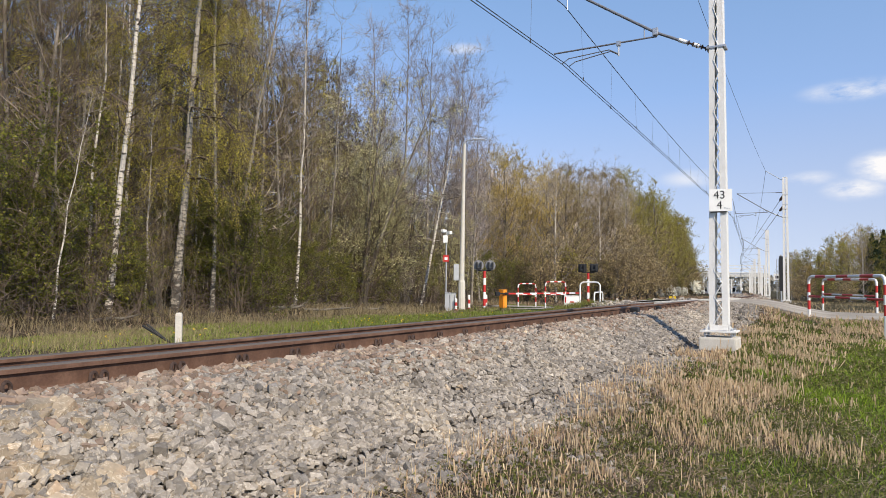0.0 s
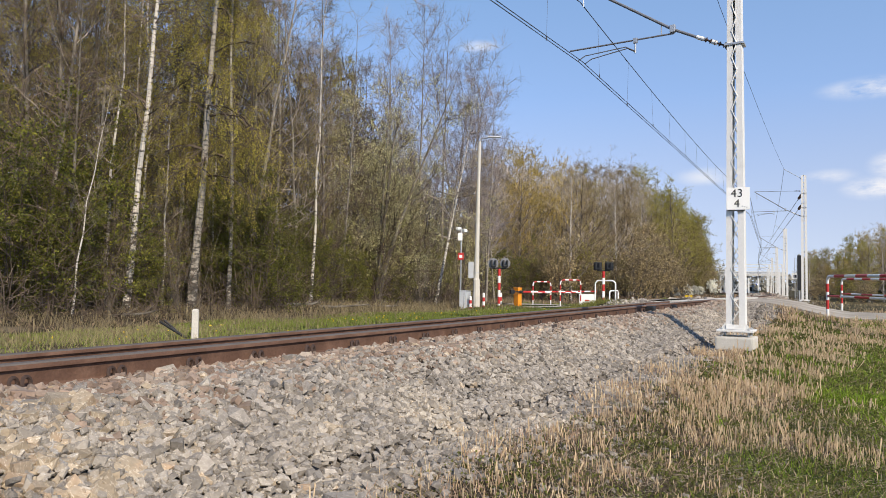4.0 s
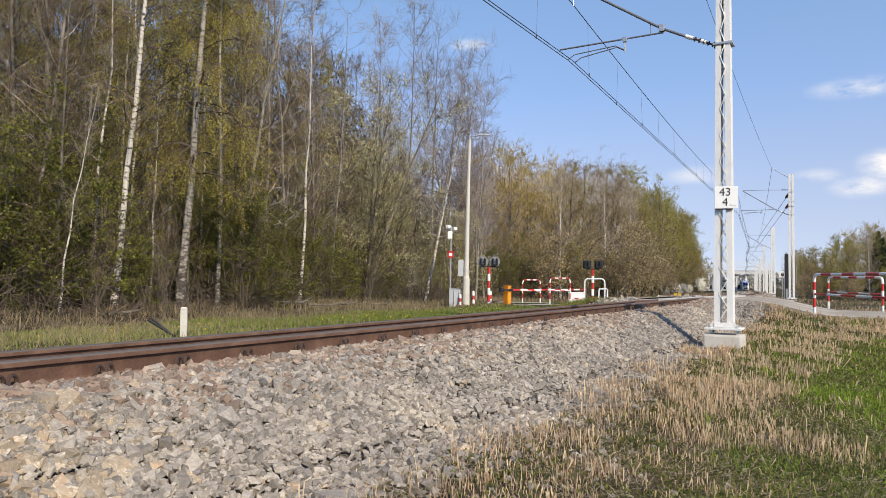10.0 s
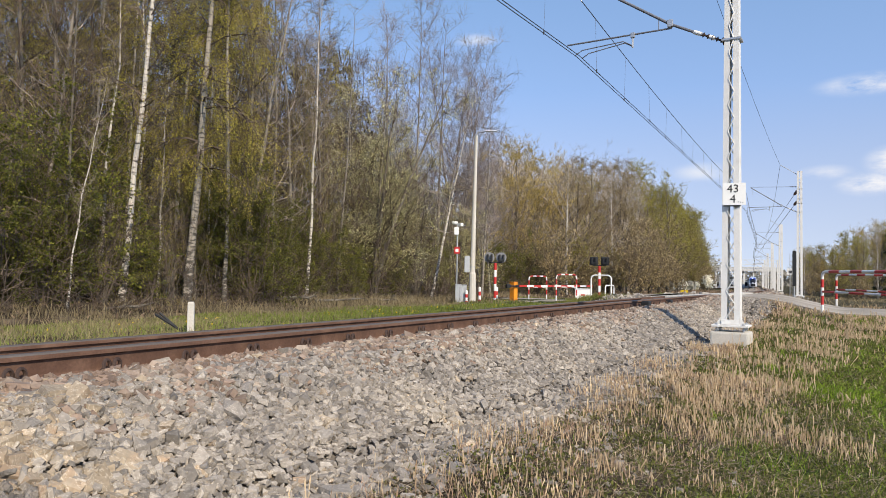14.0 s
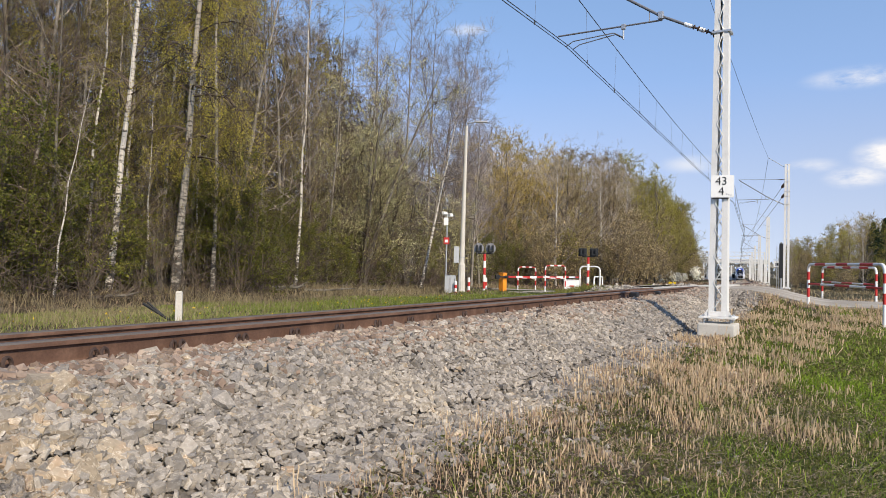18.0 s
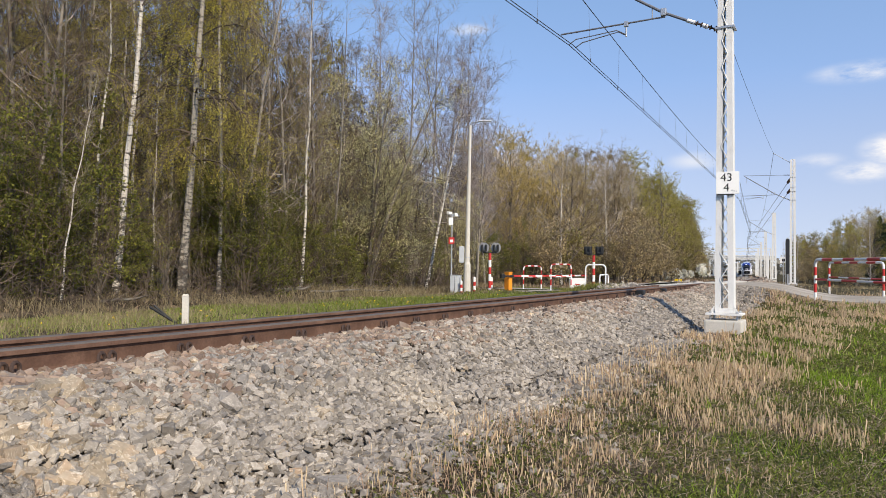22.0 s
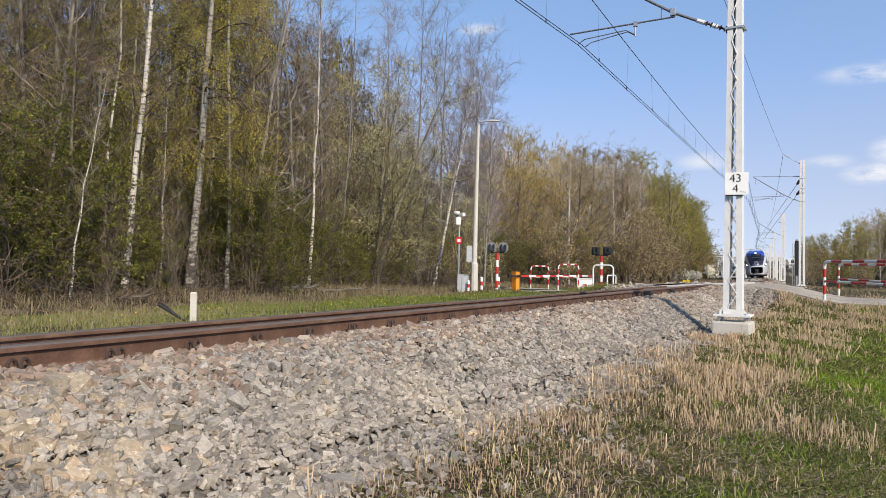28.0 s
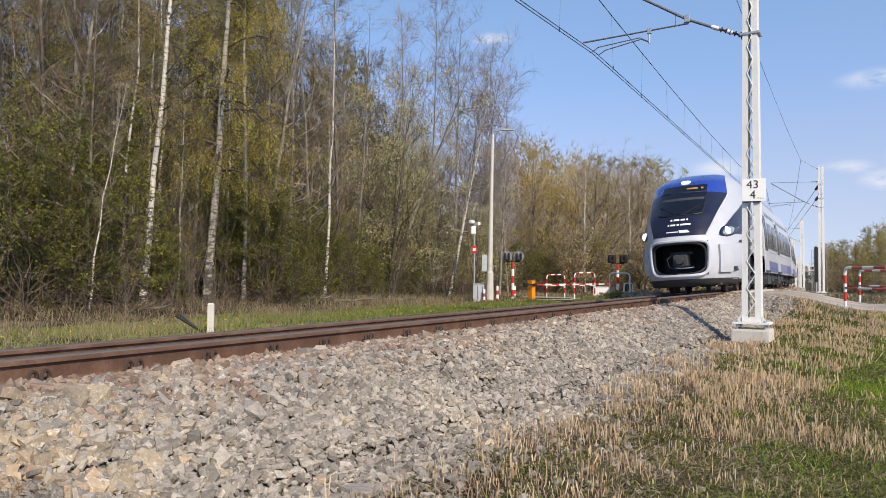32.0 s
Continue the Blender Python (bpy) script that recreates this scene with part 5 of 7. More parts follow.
def grow(rng, height=15.0, radius=0.14, lean=0.03, start=0.25, count=34, reach=2.6, rise=0.7, droop=0.0, subs=6, twigs=6, twig_len=0.55, leaf_n=0, leaf_size=0.04, wobble=0.25, stems=1, thick=1.0, splay=0.38):
    """Trunk points, wood of limbs and twigs, and leaf places of one tree."""
    trunk = []
    l0, l1, lr0, lr1, t0, t1, tr = [], [], [], [], [], [], []
    for st in range(stems):
        h = height * (1 if st == 0 else rng.uniform(0.6, 1.0))
        yaw = rng.uniform(0, 6.28)
        out = lean if stems == 1 else rng.uniform(0.08, splay)
        k = 9
        pts = np.zeros((k, 3))
        pts[:, 2] = np.linspace(-0.3 if stems == 1 else -0.1, h, k)
        bend = np.cumsum(rng.normal(0, wobble * h / 60, (k, 2)), 0)
        bend -= bend[0]
        pts[:, :2] = bend + np.outer(np.linspace(0, 1, k) ** 1.15 * h * out, [math.cos(yaw), math.sin(yaw)])
        rad = radius * (1 if st == 0 else 0.8) * (1 - np.linspace(0, 1, k) ** 1.1 * 0.93)
        trunk.append((pts, rad))
        per = max(3, count // stems)
        u = np.sort(rng.uniform(start, 0.985, per))
        for i, x in enumerate(u):
            base = np.array([np.interp(x, np.linspace(0, 1, k), pts[:, c]) for c in range(3)])
            az = i * 2.4 + rng.uniform(-0.6, 0.6)
            ln = reach * (1.15 - 0.75 * (x - start) / (1 - start)) * rng.uniform(0.5, 1.15)
            e = rise + rng.uniform(-0.3, 0.3)
            d = np.array([math.cos(az) * math.cos(e), math.sin(az) * math.cos(e), math.sin(e)])
            rb = max(0.009, np.interp(x, np.linspace(0, 1, k), rad) * 0.42) * thick
            p = base
            seg = 4
            chain = [p]
            for q in range(seg):
                d = unit(d + rng.normal(0, 0.16, 3) + np.array([0, 0, 0.12 - droop * (q + 1) * 0.5]))
                p2 = p + d * ln / seg
                l0.append(p)
                l1.append(p2)
                lr0.append(rb * (1 - q / seg * 0.85))
                lr1.append(rb * (1 - (q + 1) / seg * 0.85))
                p = p2
                chain.append(p)
            chain = np.array(chain)
            for q in range(subs):
                w = rng.uniform(0.2, 1.0)
                b2 = np.array([np.interp(w * seg, range(seg + 1), chain[:, c]) for c in range(3)])
                dd = unit(d + rng.normal(0, 0.65, 3) + np.array([0, 0, 0.1 - droop]))
                l2 = ln * rng.uniform(0.25, 0.5)
                mid = b2 + dd * l2 * 0.5
                d3 = unit(dd + rng.normal(0, 0.25, 3) + np.array([0, 0, -droop]))
                end = mid + d3 * l2 * 0.5
                r2 = max(0.006, rb * 0.4)
                l0 += [b2]
                l1 += [mid]
                lr0 += [r2]
                lr1 += [r2 * 0.7]
                t0 += [mid]
                t1 += [end]
                tr += [r2 * 0.7]
                for _ in range(twigs):
                    ww = rng.uniform(0, 1)
                    b3 = b2 + (mid - b2) * ww * 2 if ww < 0.5 else mid + (end - mid) * (ww - 0.5) * 2
                    d4 = unit(d3 + rng.normal(0, 0.6, 3) + np.array([0, 0, 0.05 - droop * 1.6]))
                    t0 += [b3]
                    t1 += [b3 + d4 * twig_len * rng.uniform(0.5, 1.3)]
                    tr += [0.0055 * thick]
    wood = stack(limbs3(l0, l1, lr0, lr1), spikes(t0, t1, np.array(tr)))
    lv = None
    if leaf_n:
        i = rng.integers(0, len(t0), leaf_n)
        w = rng.uniform(0.15, 1.05, (leaf_n, 1))
        t0, t1 = np.array(t0), np.array(t1)
        lv = leaves(t0[i] * (1 - w) + t1[i] * w + rng.normal(0, 0.03, (leaf_n, 3)), leaf_size, rng)
    return trunk, wood, lv


def tree_meshes(name, seed, bark="bark", twig="twig", leaf="leaf_green", sides=8, **kw):
    rng = np.random.default_rng(seed)
    trunk, wood, lv = grow(rng, **kw)
    sh = Shape()
    for pts, rad in trunk:
        r = list(rad)
        r[0] *= 1.35
        sh.tube(pts, r, sides)
    return (sh.mesh(name + "_trunk", bark, True), raw_mesh(name + "_branches", *wood, [twig]), raw_mesh(name + "_foliage", *lv, [leaf]) if lv is not None else None)


def plant(name, meshes, m, label, category="tree", group="trees of the roadside wood"):
    root = thing(name, m, label, category, group)
    part("trunk", meshes[0], "", root)
    part("crown", meshes[1], "", root)
    if meshes[2]:
        part("foliage", meshes[2], "", root)
    return root


def spot(x, y, yaw=0.0, scale=1.0, tilt=(0.0, 0.0), dz=-0.05):
    return Matrix.LocRotScale((x, y, height_at(x, y) + dz), Euler((radians(tilt[0]), radians(tilt[1]), radians(yaw))), (scale, scale, scale))


KINDS = {}


def kinds():
    K = KINDS
    dense = dict(start=0.10, subs=6, twigs=7, twig_len=0.6)
    K["bare"] = [tree_meshes("bare_tree", 11 + i, height=15.5, radius=0.085, count=46, reach=2.4, rise=0.75, leaf_n=3600, leaf="leaf_yellow", leaf_size=0.024, wobble=0.2, **dense) for i in range(3)]
    K["grey"] = [tree_meshes("grey_tree", 31 + i, "bark_pale", "twig_pale", height=15, radius=0.075, count=34, reach=3.4, rise=0.5, start=0.15, subs=4, twigs=4, twig_len=0.6, wobble=0.2) for i in range(2)]
    K["birch"] = [tree_meshes("birch_tree", 51 + i, "birch", "twig", "leaf_birch", height=15.5, radius=0.088, count=42, start=0.3, reach=1.9, rise=0.6, droop=0.22, subs=6, twigs=6, twig_len=0.6, leaf_n=6500, leaf_size=0.022, wobble=0.12) for i in range(2)]
    K["slim"] = [tree_meshes("slim_birch", 61 + i, "birch", "twig_pale", "leaf_yellow", height=12.5, radius=0.058, count=28, start=0.35, reach=1.3, rise=0.8, subs=4, twigs=5, twig_len=0.45, leaf_n=900, leaf_size=0.022, wobble=0.38) for i in range(3)]
    K["weeping"] = [tree_meshes("weeping_birch", 71 + i, "birch_grey", "twig", "leaf_birch", height=16, radius=0.065 if i else 0.115, count=52, start=0.25, reach=2.2, rise=0.5, droop=0.4, subs=7, twigs=7, twig_len=0.8, leaf_n=34000, leaf_size=0.021, wobble=0.15) for i in range(2)]
    K["willow"] = [tree_meshes("goat_willow", 81 + i, "bark", "twig", "leaf_pale", height=8.5, radius=0.08, count=58, start=0.06, reach=2.3, rise=0.7, subs=7, twigs=6, stems=4, leaf_n=14000, leaf_size=0.027) for i in range(2)]
    K["aspen"] = [tree_meshes("bare_aspen", 91 + i, "bark_pale", "twig_aspen", "leaf_brown", height=13, radius=0.075, count=60, start=0.25, reach=3.3, rise=0.82, subs=6, twigs=5, twig_len=0.75, stems=2, splay=0.16, wobble=0.2) for i in range(3)]
    K["leaner"] = [tree_meshes("leaning_birch", 94, "birch", "twig_pale", "leaf_brown", height=9.5, radius=0.075, thick=1.7, count=22, start=0.25, reach=3.6, rise=0.15, droop=0.1, subs=4, twigs=4, twig_len=0.6, leaf_n=500, leaf_size=0.03, wobble=0.15)]
    K["sapling"] = [tree_meshes("thicket_sapling", 95 + i, "bark", "twig", "leaf_yellow" if i else "leaf_brown", 6, height=7.5, radius=0.035, count=48, start=0.05, reach=1.4, rise=0.9, subs=5, twigs=3, twig_len=0.55, stems=5, leaf_n=2400, leaf_size=0.026) for i in range(3)]
    K["shrub"] = [tree_meshes("green_shrub", 101 + i, "twig", "twig", "leaf_green", 4, height=3.4, radius=0.013, count=40, start=0.0, reach=1.2, rise=0.35, subs=3, twigs=3, twig_len=0.36, stems=8, leaf_n=6500, leaf_size=0.025, wobble=1.2, splay=0.6) for i in range(3)]
    K["brush"] = [tree_meshes("bare_brush", 111 + i, "bark_pale" if i else "bark", "twig_pale" if i else "twig", "leaf_yellow", 4, height=4.2, radius=0.015, count=44, start=0.1, reach=0.9, rise=0.85, subs=3, twigs=3, twig_len=0.42, stems=11, leaf_n=500, leaf_size=0.026, wobble=0.6, splay=0.4) for i in range(2)]


# outline of the wood against the sky: sideways slope, height slope
SKYLINE = ((-0.8, 0.62), (-0.30, 0.52), (-0.26, 0.40), (-0.24, 0.385), (-0.19, 0.362), (-0.11, 0.375), (-0.02, 0.367), (0.01, 0.325), (0.05, 0.293), (0.072, 0.235), (0.08, 0.175), (0.092, 0.172), (0.115, 0.165),
           (0.14, 0.151), (0.17, 0.160), (0.19, 0.153), (0.23, 0.168), (0.265, 0.152), (0.28, 0.145), (0.305, 0.14), (0.325, 0.124), (0.342, 0.08), (0.352, 0.03))


# how much of that height the closed mass of twigs fills: sideways slope, share
MASS = ((-0.3, -0.22, -0.15, -0.10, -0.02, 0.05, 0.075), (0.92, 0.90, 0.82, 0.58, 0.40, 0.40, 0.6))


def mass(x, y):
    return float(np.interp(x / y, MASS[0], MASS[1]))


def skyline(x, y):
    """Greatest height over its foot of a tree at this spot."""
    sl = x / y
    e = float(np.interp(sl, [q[0] for q in SKYLINE], [q[1] for q in SKYLINE]))
    return min(18.5, 1.6 + e * y - height_at(x, y))


LABELS = {
    "bare": ("bare_tree", "tall leafless tree with a grey-brown trunk and fine brown twigs"),
    "grey": ("grey_tree", "slender leafless tree with pale grey bark"),
    "birch": ("birch_tree", "birch with white peeling bark and first yellow-green leaves"),
    "slim": ("birch_sapling", "thin young birch with a white stem"),
    "weeping": ("weeping_birch", "big birch hung with yellow-green drooping twigs"),
    "sapling": ("sapling_clump", "clump of thin saplings just coming into leaf"),
    "willow": ("goat_willow", "goat willow speckled with pale yellow catkins"),
    "aspen": ("aspen", "airy leafless aspen with pale upright limbs"),
    "leaner": ("leaning_birch", "leaning pale birch with long bare limbs"),
    "shrub": ("green_shrub", "shrub in fresh green leaf at the wood's edge"),
    "brush": ("bare_shrub", "leafless brown thicket at the wood's edge"),
}


def put(kind, i, x, y, yaw=0.0, scale=1.0, tilt=(0.0, 0.0)):
    ms = KINDS[kind]
    name, label = LABELS[kind]
    return plant(name, ms[i % len(ms)], spot(x, y, yaw, scale, tilt), label, "shrub" if kind in ("shrub", "brush", "sapling") else "tree",
                 "shrubs along the wood" if kind in ("shrub", "brush", "sapling") else "trees of the roadside wood")


def sight(px, depth):
    """Plan position at a sideways slope px (x over y) and a depth."""
    return px * depth, depth


TALL = {"bare": 15.5, "grey": 15.0, "birch": 15.5, "slim": 12.5, "weeping": 16.0, "willow": 8.5, "aspen": 13.0, "leaner": 9.5, "sapling": 7.5}


def wood():
    rng = np.random.default_rng(5)
    kinds()
    # trees that stand out along the edge: kind, slope, depth, turn, size, tilt
    for kind, sl, d, yaw, sc, tilt in FIRST_TREES:
        put(kind, int(yaw) % 3, *sight(sl, d), yaw, sc, tilt)
    taken = [sight(t[1], t[2]) for t in FIRST_TREES]
    # the wood behind them
    n = 0
    for _ in range(9000):
        s, o = rng.uniform(-22, 70), -14.0 - rng.uniform(0, 1) ** 1.5 * 24
        edge = 15.2 + 1.2 * math.sin(s * 0.35) + 1.0 * step(18, 34, s)
        if -o < edge:
            continue
        p = plan(s, o)
        sl = p.x / max(p.y, 0.1)
        if p.y < 4 or not -0.76 < sl < 0.085:
            continue
        gap = 1.3 + 0.04 * (-o - 13)
        if any((p.x - a) ** 2 + (p.y - b) ** 2 < gap * gap for a, b in taken):
            continue
        taken.append((p.x, p.y))
        r = rng.uniform()
        if sl < -0.42:
            kind = "bare" if r < 0.62 else "birch" if r < 0.72 else "slim" if r < 0.78 else "weeping" if r < 0.86 else "sapling"
        elif sl > -0.16:
            kind = "aspen" if r < 0.06 else "bare" if r < 0.6 else "grey" if r < 0.7 else "willow" if r < 0.82 else "sapling"
        else:
            kind = "bare" if r < 0.48 else "grey" if r < 0.56 else "birch" if r < 0.68 else "slim" if r < 0.76 else "weeping" if r < 0.82 else "sapling"
        top = skyline(p.x, p.y) * (1.0 if kind == "aspen" else min(1.0, mass(p.x, p.y) * 1.12))
        sc = min(1.2, top / TALL[kind]) * rng.uniform(0.78, 0.98)
        if kind in ("sapling", "willow"):
            sc = min(sc, rng.uniform(0.7, 1.15))
        put(kind, int(rng.integers(0, 3)), p.x, p.y, rng.uniform(0, 360), sc, (rng.normal(0, 2.5), rng.normal(0, 2.5)))
        n += 1
        if n >= 235:
            break
    n = 0
    taken = []
    for _ in range(5000):
        s = rng.uniform(-20, 62)
        edge = 13.9 + 0.8 * math.sin(s * 0.35) + 0.6 * step(18, 34, s)
        o = -edge - rng.exponential(1.8)
        p = plan(s, o)
        if p.y < 4 or not -0.74 < p.x / p.y < 0.12 or any((p.x - a) ** 2 + (p.y - b) ** 2 < 0.55 for a, b in taken):
            continue
        taken.append((p.x, p.y))
        r = rng.uniform()
        q = p.x / p.y
        green = 0.85 if q < -0.50 else 0.3 if q < -0.36 else 0.8 if q < -0.25 else 0.5
        kind = "shrub" if r < green else "brush" if r < 0.93 else "sapling"
        tall = 1.45 if kind == "shrub" and q < -0.48 else 1.0
        put(kind, int(rng.integers(0, 3)), p.x, p.y, rng.uniform(0, 360), tall * rng.uniform(0.6, 1.2) if kind != "sapling" else rng.uniform(0.5, 0.85))
        n += 1
        if n >= 250:
            break


FIRST_TREES = (
    ("birch", -0.472, 20.6, 12, 1.1, (0, 2.6)), ("weeping", -0.378, 22.3, 20, 1.15, (0, 3.5)), ("slim", -0.208, 28.2, 40, 1.12, (0, 4.0)),
    ("slim", -0.548, 18.4, 0, 0.5, (0, 8)), ("slim", -0.42, 22.6, 31, 0.62, (0, 4)), ("slim", -0.50, 21.8, 71, 1.0, (0, 4)), ("bare", -0.62, 20.0, 111, 1.1, (0, 5)), ("grey", -0.595, 20.6, 61, 1.1, (0, 6)), ("slim", -0.352, 25.0, 64, 0.8, (0, 2)),
    ("leaner", -0.032, 34.0, 5, 1.05, (0, 11)), ("willow", -0.115, 33.5, 7, 1.35, (0, 0)), ("willow", -0.135, 35.5, 70, 1.3, (0, 0)), ("bare", -0.19, 31.0, 90, 1.0, (0, 4)), ("grey", -0.225, 30.0, 222, 1.0, (0, 3)), ("willow", -0.075, 36.0, 91, 1.0, (0, 0)), ("willow", -0.05, 37.5, 150, 0.85, (0, 0)), ("willow", 0.005, 38.5, 33, 0.7, (0, 0)), ("willow", 0.035, 40, 210, 0.68, (0, 0)), ("shrub", -0.287, 23.8, 10, 1.35, (0, 0)), ("shrub", -0.262, 24.8, 52, 1.25, (0, 0)), ("shrub", -0.30, 24.6, 95, 1.4, (0, 0)),
    ("aspen", -0.095, 37.5, 6, 1.18, (0, 1)), ("aspen", -0.055, 38.5, 55, 1.18, (0, 2)), ("aspen", -0.025, 40.0, 83, 1.25, (0, 0)), ("aspen", 0.008, 40.5, 140, 1.2, (0, 3)), ("aspen", 0.03, 42.5, 223, 1.12, (0, 3)), ("aspen", 0.052, 44.0, 60, 0.92, (0, 3)), ("aspen", 0.04, 39.0, 10, 0.85, (0, 6)), ("aspen", -0.005, 44.0, 17, 1.2, (0, 1)), 
    ("bare", -0.29, 26, 10, 1.1, (0, 0)), ("weeping", -0.325, 23.6, 202, 1.1, (0, 0)), ("weeping", -0.36, 25.4, 85, 1.15, (0, 2)), ("weeping", -0.52, 24.0, 121, 1.0, (0, 0)), ("weeping", -0.40, 24.5, 79, 1.1, (0, 2)),
    ("grey", -0.305, 25.5, 15, 1.05, (0, 7)), ("grey", -0.255, 28.0, 100, 1.05, (0, 5)), ("bare", -0.50, 22.8, 170, 1.0, (0, 3)), ("bare", -0.555, 21.6, 231, 1.05, (0, 4)), ("bare", -0.645, 21.8, 31, 1.05, (0, 3)), ("bare", -0.69, 21.2, 131, 1.0, (0, 0)), ("grey", -0.165, 33.0, 300, 0.9, (0, 6)), ("grey", -0.355, 27.5, 45, 1.0, (0, 8)),
)
wood()


# ---- grass and dry stalks ----
def blades(points, heights, widths, rng, lean=0.35):
    """Bent blades of three triangles each."""
    p = np.asarray(points, float)
    n = len(p)
    a = rng.uniform(0, 6.283, n)
    side = np.stack([np.cos(a), np.sin(a), np.zeros(n)], 1) * np.asarray(widths)[:, None] / 2
    b = rng.uniform(0, 6.283, n)
    l = np.abs(rng.normal(0, lean, n))
    way = np.stack([np.cos(b) * l, np.sin(b) * l, np.ones(n)], 1)
    h = np.asarray(heights)[:, None]
    mid = p + way * h * 0.55
    way[:, :2] *= 1.7
    tip = mid + way * h * 0.45
    v = np.stack([p - side, p + side, mid - side * 0.8, mid + side * 0.8, tip], 1)
    base = (np.arange(n) * 5)[:, None]
    f = np.concatenate([base + np.array([q]) for q in ([0, 1, 3], [0, 3, 2], [2, 3, 4])])
    return v.reshape(-1, 3), f


def stalks(points, heights, widths, rng, lean=0.12):
    """Stiff cut stalks with a blunt, slightly ragged top: two crossed strips each."""
    p = np.asarray(points, float)
    n = len(p)
    l, b = np.abs(rng.normal(0, lean, n)), rng.uniform(0, 6.283, n)
    top = p + np.stack([np.cos(b) * l, np.sin(b) * l, np.ones(n)], 1) * np.asarray(heights)[:, None]
    a = rng.uniform(0, 6.283, n)
    vs = []
    for turned in (0.0, 1.5):
        side = np.stack([np.cos(a + turned), np.sin(a + turned), np.zeros(n)], 1) * np.asarray(widths)[:, None] / 2
        ragged = np.zeros((n, 3))
        ragged[:, 2] = rng.uniform(-0.012, 0.012, n)
        vs.append(np.stack([p - side * 0.6, p + side * 0.6, top + side + ragged, top - side - ragged], 1))
    v = np.concatenate(vs, 1)
    base = (np.arange(n) * 8)[:, None]
    f = np.concatenate([base + np.array([q]) for q in ([0, 1, 2], [0, 2, 3], [4, 5, 6], [4, 6, 7])])
    return v.reshape(-1, 3), f


def scatter(rng, n, s0, s1, o0, o1, keep, around=False):
    out = []
    for s, o in zip(rng.uniform(s0, s1, n), rng.uniform(o0, o1, n)):
        p = plan(s, o)
        if not around and (p.y < 2.5 or not -0.72 < p.x / p.y < 0.74):
            continue
        if rng.uniform() < keep(s, o, p):
            if road_gap(s, o) < 0.12:
                continue
            out.append((p.x, p.y, ground_z(s, o) + sink(s) - 0.01))
    return np.array(out)


def meadow():
    rng = np.random.default_rng(8)
    sets = []
    # right-hand verge
    dry = lambda s, o, p: (1 - greenness(s, o, p)) * (0.1 + 0.9 * step(-0.1, 0.35, nz(p, 0.9, 4) + 0.9 * nz(p, 3.1, 41))) * 0.8 * step(2.2, 2.9, o + 0.5 * nz(p, 1.4, 2)) * (0.5 + 0.5 * step(3.5, 7.5, s)) * (1 - 0.45 * step(11, 15, s))
    dry2 = lambda s, o, p: 0.10 + 0.8 * max(step(0.2, 0.42, nz(p, 0.5, 12)), step(17.5, 20, s))
    lush = lambda s, o, p: greenness(s, o, p) * (0.75 + 0.25 * step(5, 9.5, s + 2 * nz(p, 0.9, 81))) * (0.25 + 0.75 * step(-0.3, 0.25, nz(p, 0.8, 6) + 0.5 * nz(p, 3.0, 16)))
    low = lambda s, o, p: step(2.2, 2.9, o + 0.4 * nz(p, 1.4, 2)) * (0.3 + 0.7 * step(-0.2, 0.25, nz(p, 1.7, 14)))
    a = scatter(rng, 170000, 1, 24, 2.3, 7.5, dry)
    b = scatter(rng, 22000, 1, 30, 4.5, 14, dry2)
    pts = np.concatenate([a, b])
    n = len(pts)
    thick = np.clip(pts[:, 1] * 0.0012, 0.007, 0.02)
    edge = np.array([inverse(x, y)[1] for x, y, z in pts])
    cut = rng.uniform(size=n) < 0.45 + 0.3 * np.clip((edge - 2.7) / 0.9, 0, 1)
    sets.append(("dry_stalks", stalks(pts[cut], (0.7 + 0.3 * np.clip((pts[cut][:, 1] - 4) / 4, 0, 1)) * rng.uniform(0.05, 0.12, cut.sum()) * rng.lognormal(0.05, 0.3, cut.sum()), thick[cut] * rng.lognormal(-0.25, 0.4, cut.sum()), rng, 0.22), "straw", "pale cut reed stalks and dry grass"))
    sets.append(("reddish_stalks", blades(pts[~cut], rng.uniform(0.03, 0.12, (~cut).sum()), thick[~cut], rng, 0.5), "straw_red", "reddish withered stalks"))
    bright = lambda s, o, p: lush(s, o, p) * (0.3 + 0.7 * step(7.5, 10.5, s + 1.5 * nz(p, 0.7, 83)))
    pts = np.concatenate([scatter(rng, 150000, 2, 24, 3.0, 10.5, bright), scatter(rng, 110000, 2, 11, 3.2, 8, bright)])
    sets.append(("green_grass", blades(pts, rng.uniform(0.025, 0.075, len(pts)) * rng.lognormal(0, 0.4, len(pts)), np.clip(pts[:, 1] * 0.0011, 0.005, 0.02), rng, 1.0), "grass_green", "fresh green spring grass"))
    pts = scatter(rng, 120000, 1, 24, 2.3, 10, lambda s, o, p: low(s, o, p) * (0.12 + 0.5 * step(-0.1, 0.2, nz(p, 2.3, 71)) + 0.35 * greenness(s, o, p)))
    sets.append(("olive_grass", blades(pts, rng.uniform(0.02, 0.07, len(pts)), np.clip(pts[:, 1] * 0.0013, 0.006, 0.02), rng, 0.7), "grass_olive", "short olive moss and grass"))
    near = scatter(rng, 60000, 1.5, 8, 2.4, 6.5, lambda s, o, p: 0.35 + 0.65 * step(-0.2, 0.2, nz(p, 1.9, 33)))
    sets.append(("fine_litter", blades(near, rng.uniform(0.01, 0.05, len(near)), rng.uniform(0.003, 0.011, len(near)), rng, 2.2), "litter_pale", "pale crumbled straw and dead leaves"))
    pts = scatter(rng, 85000, 1, 24, 2.4, 9, low)
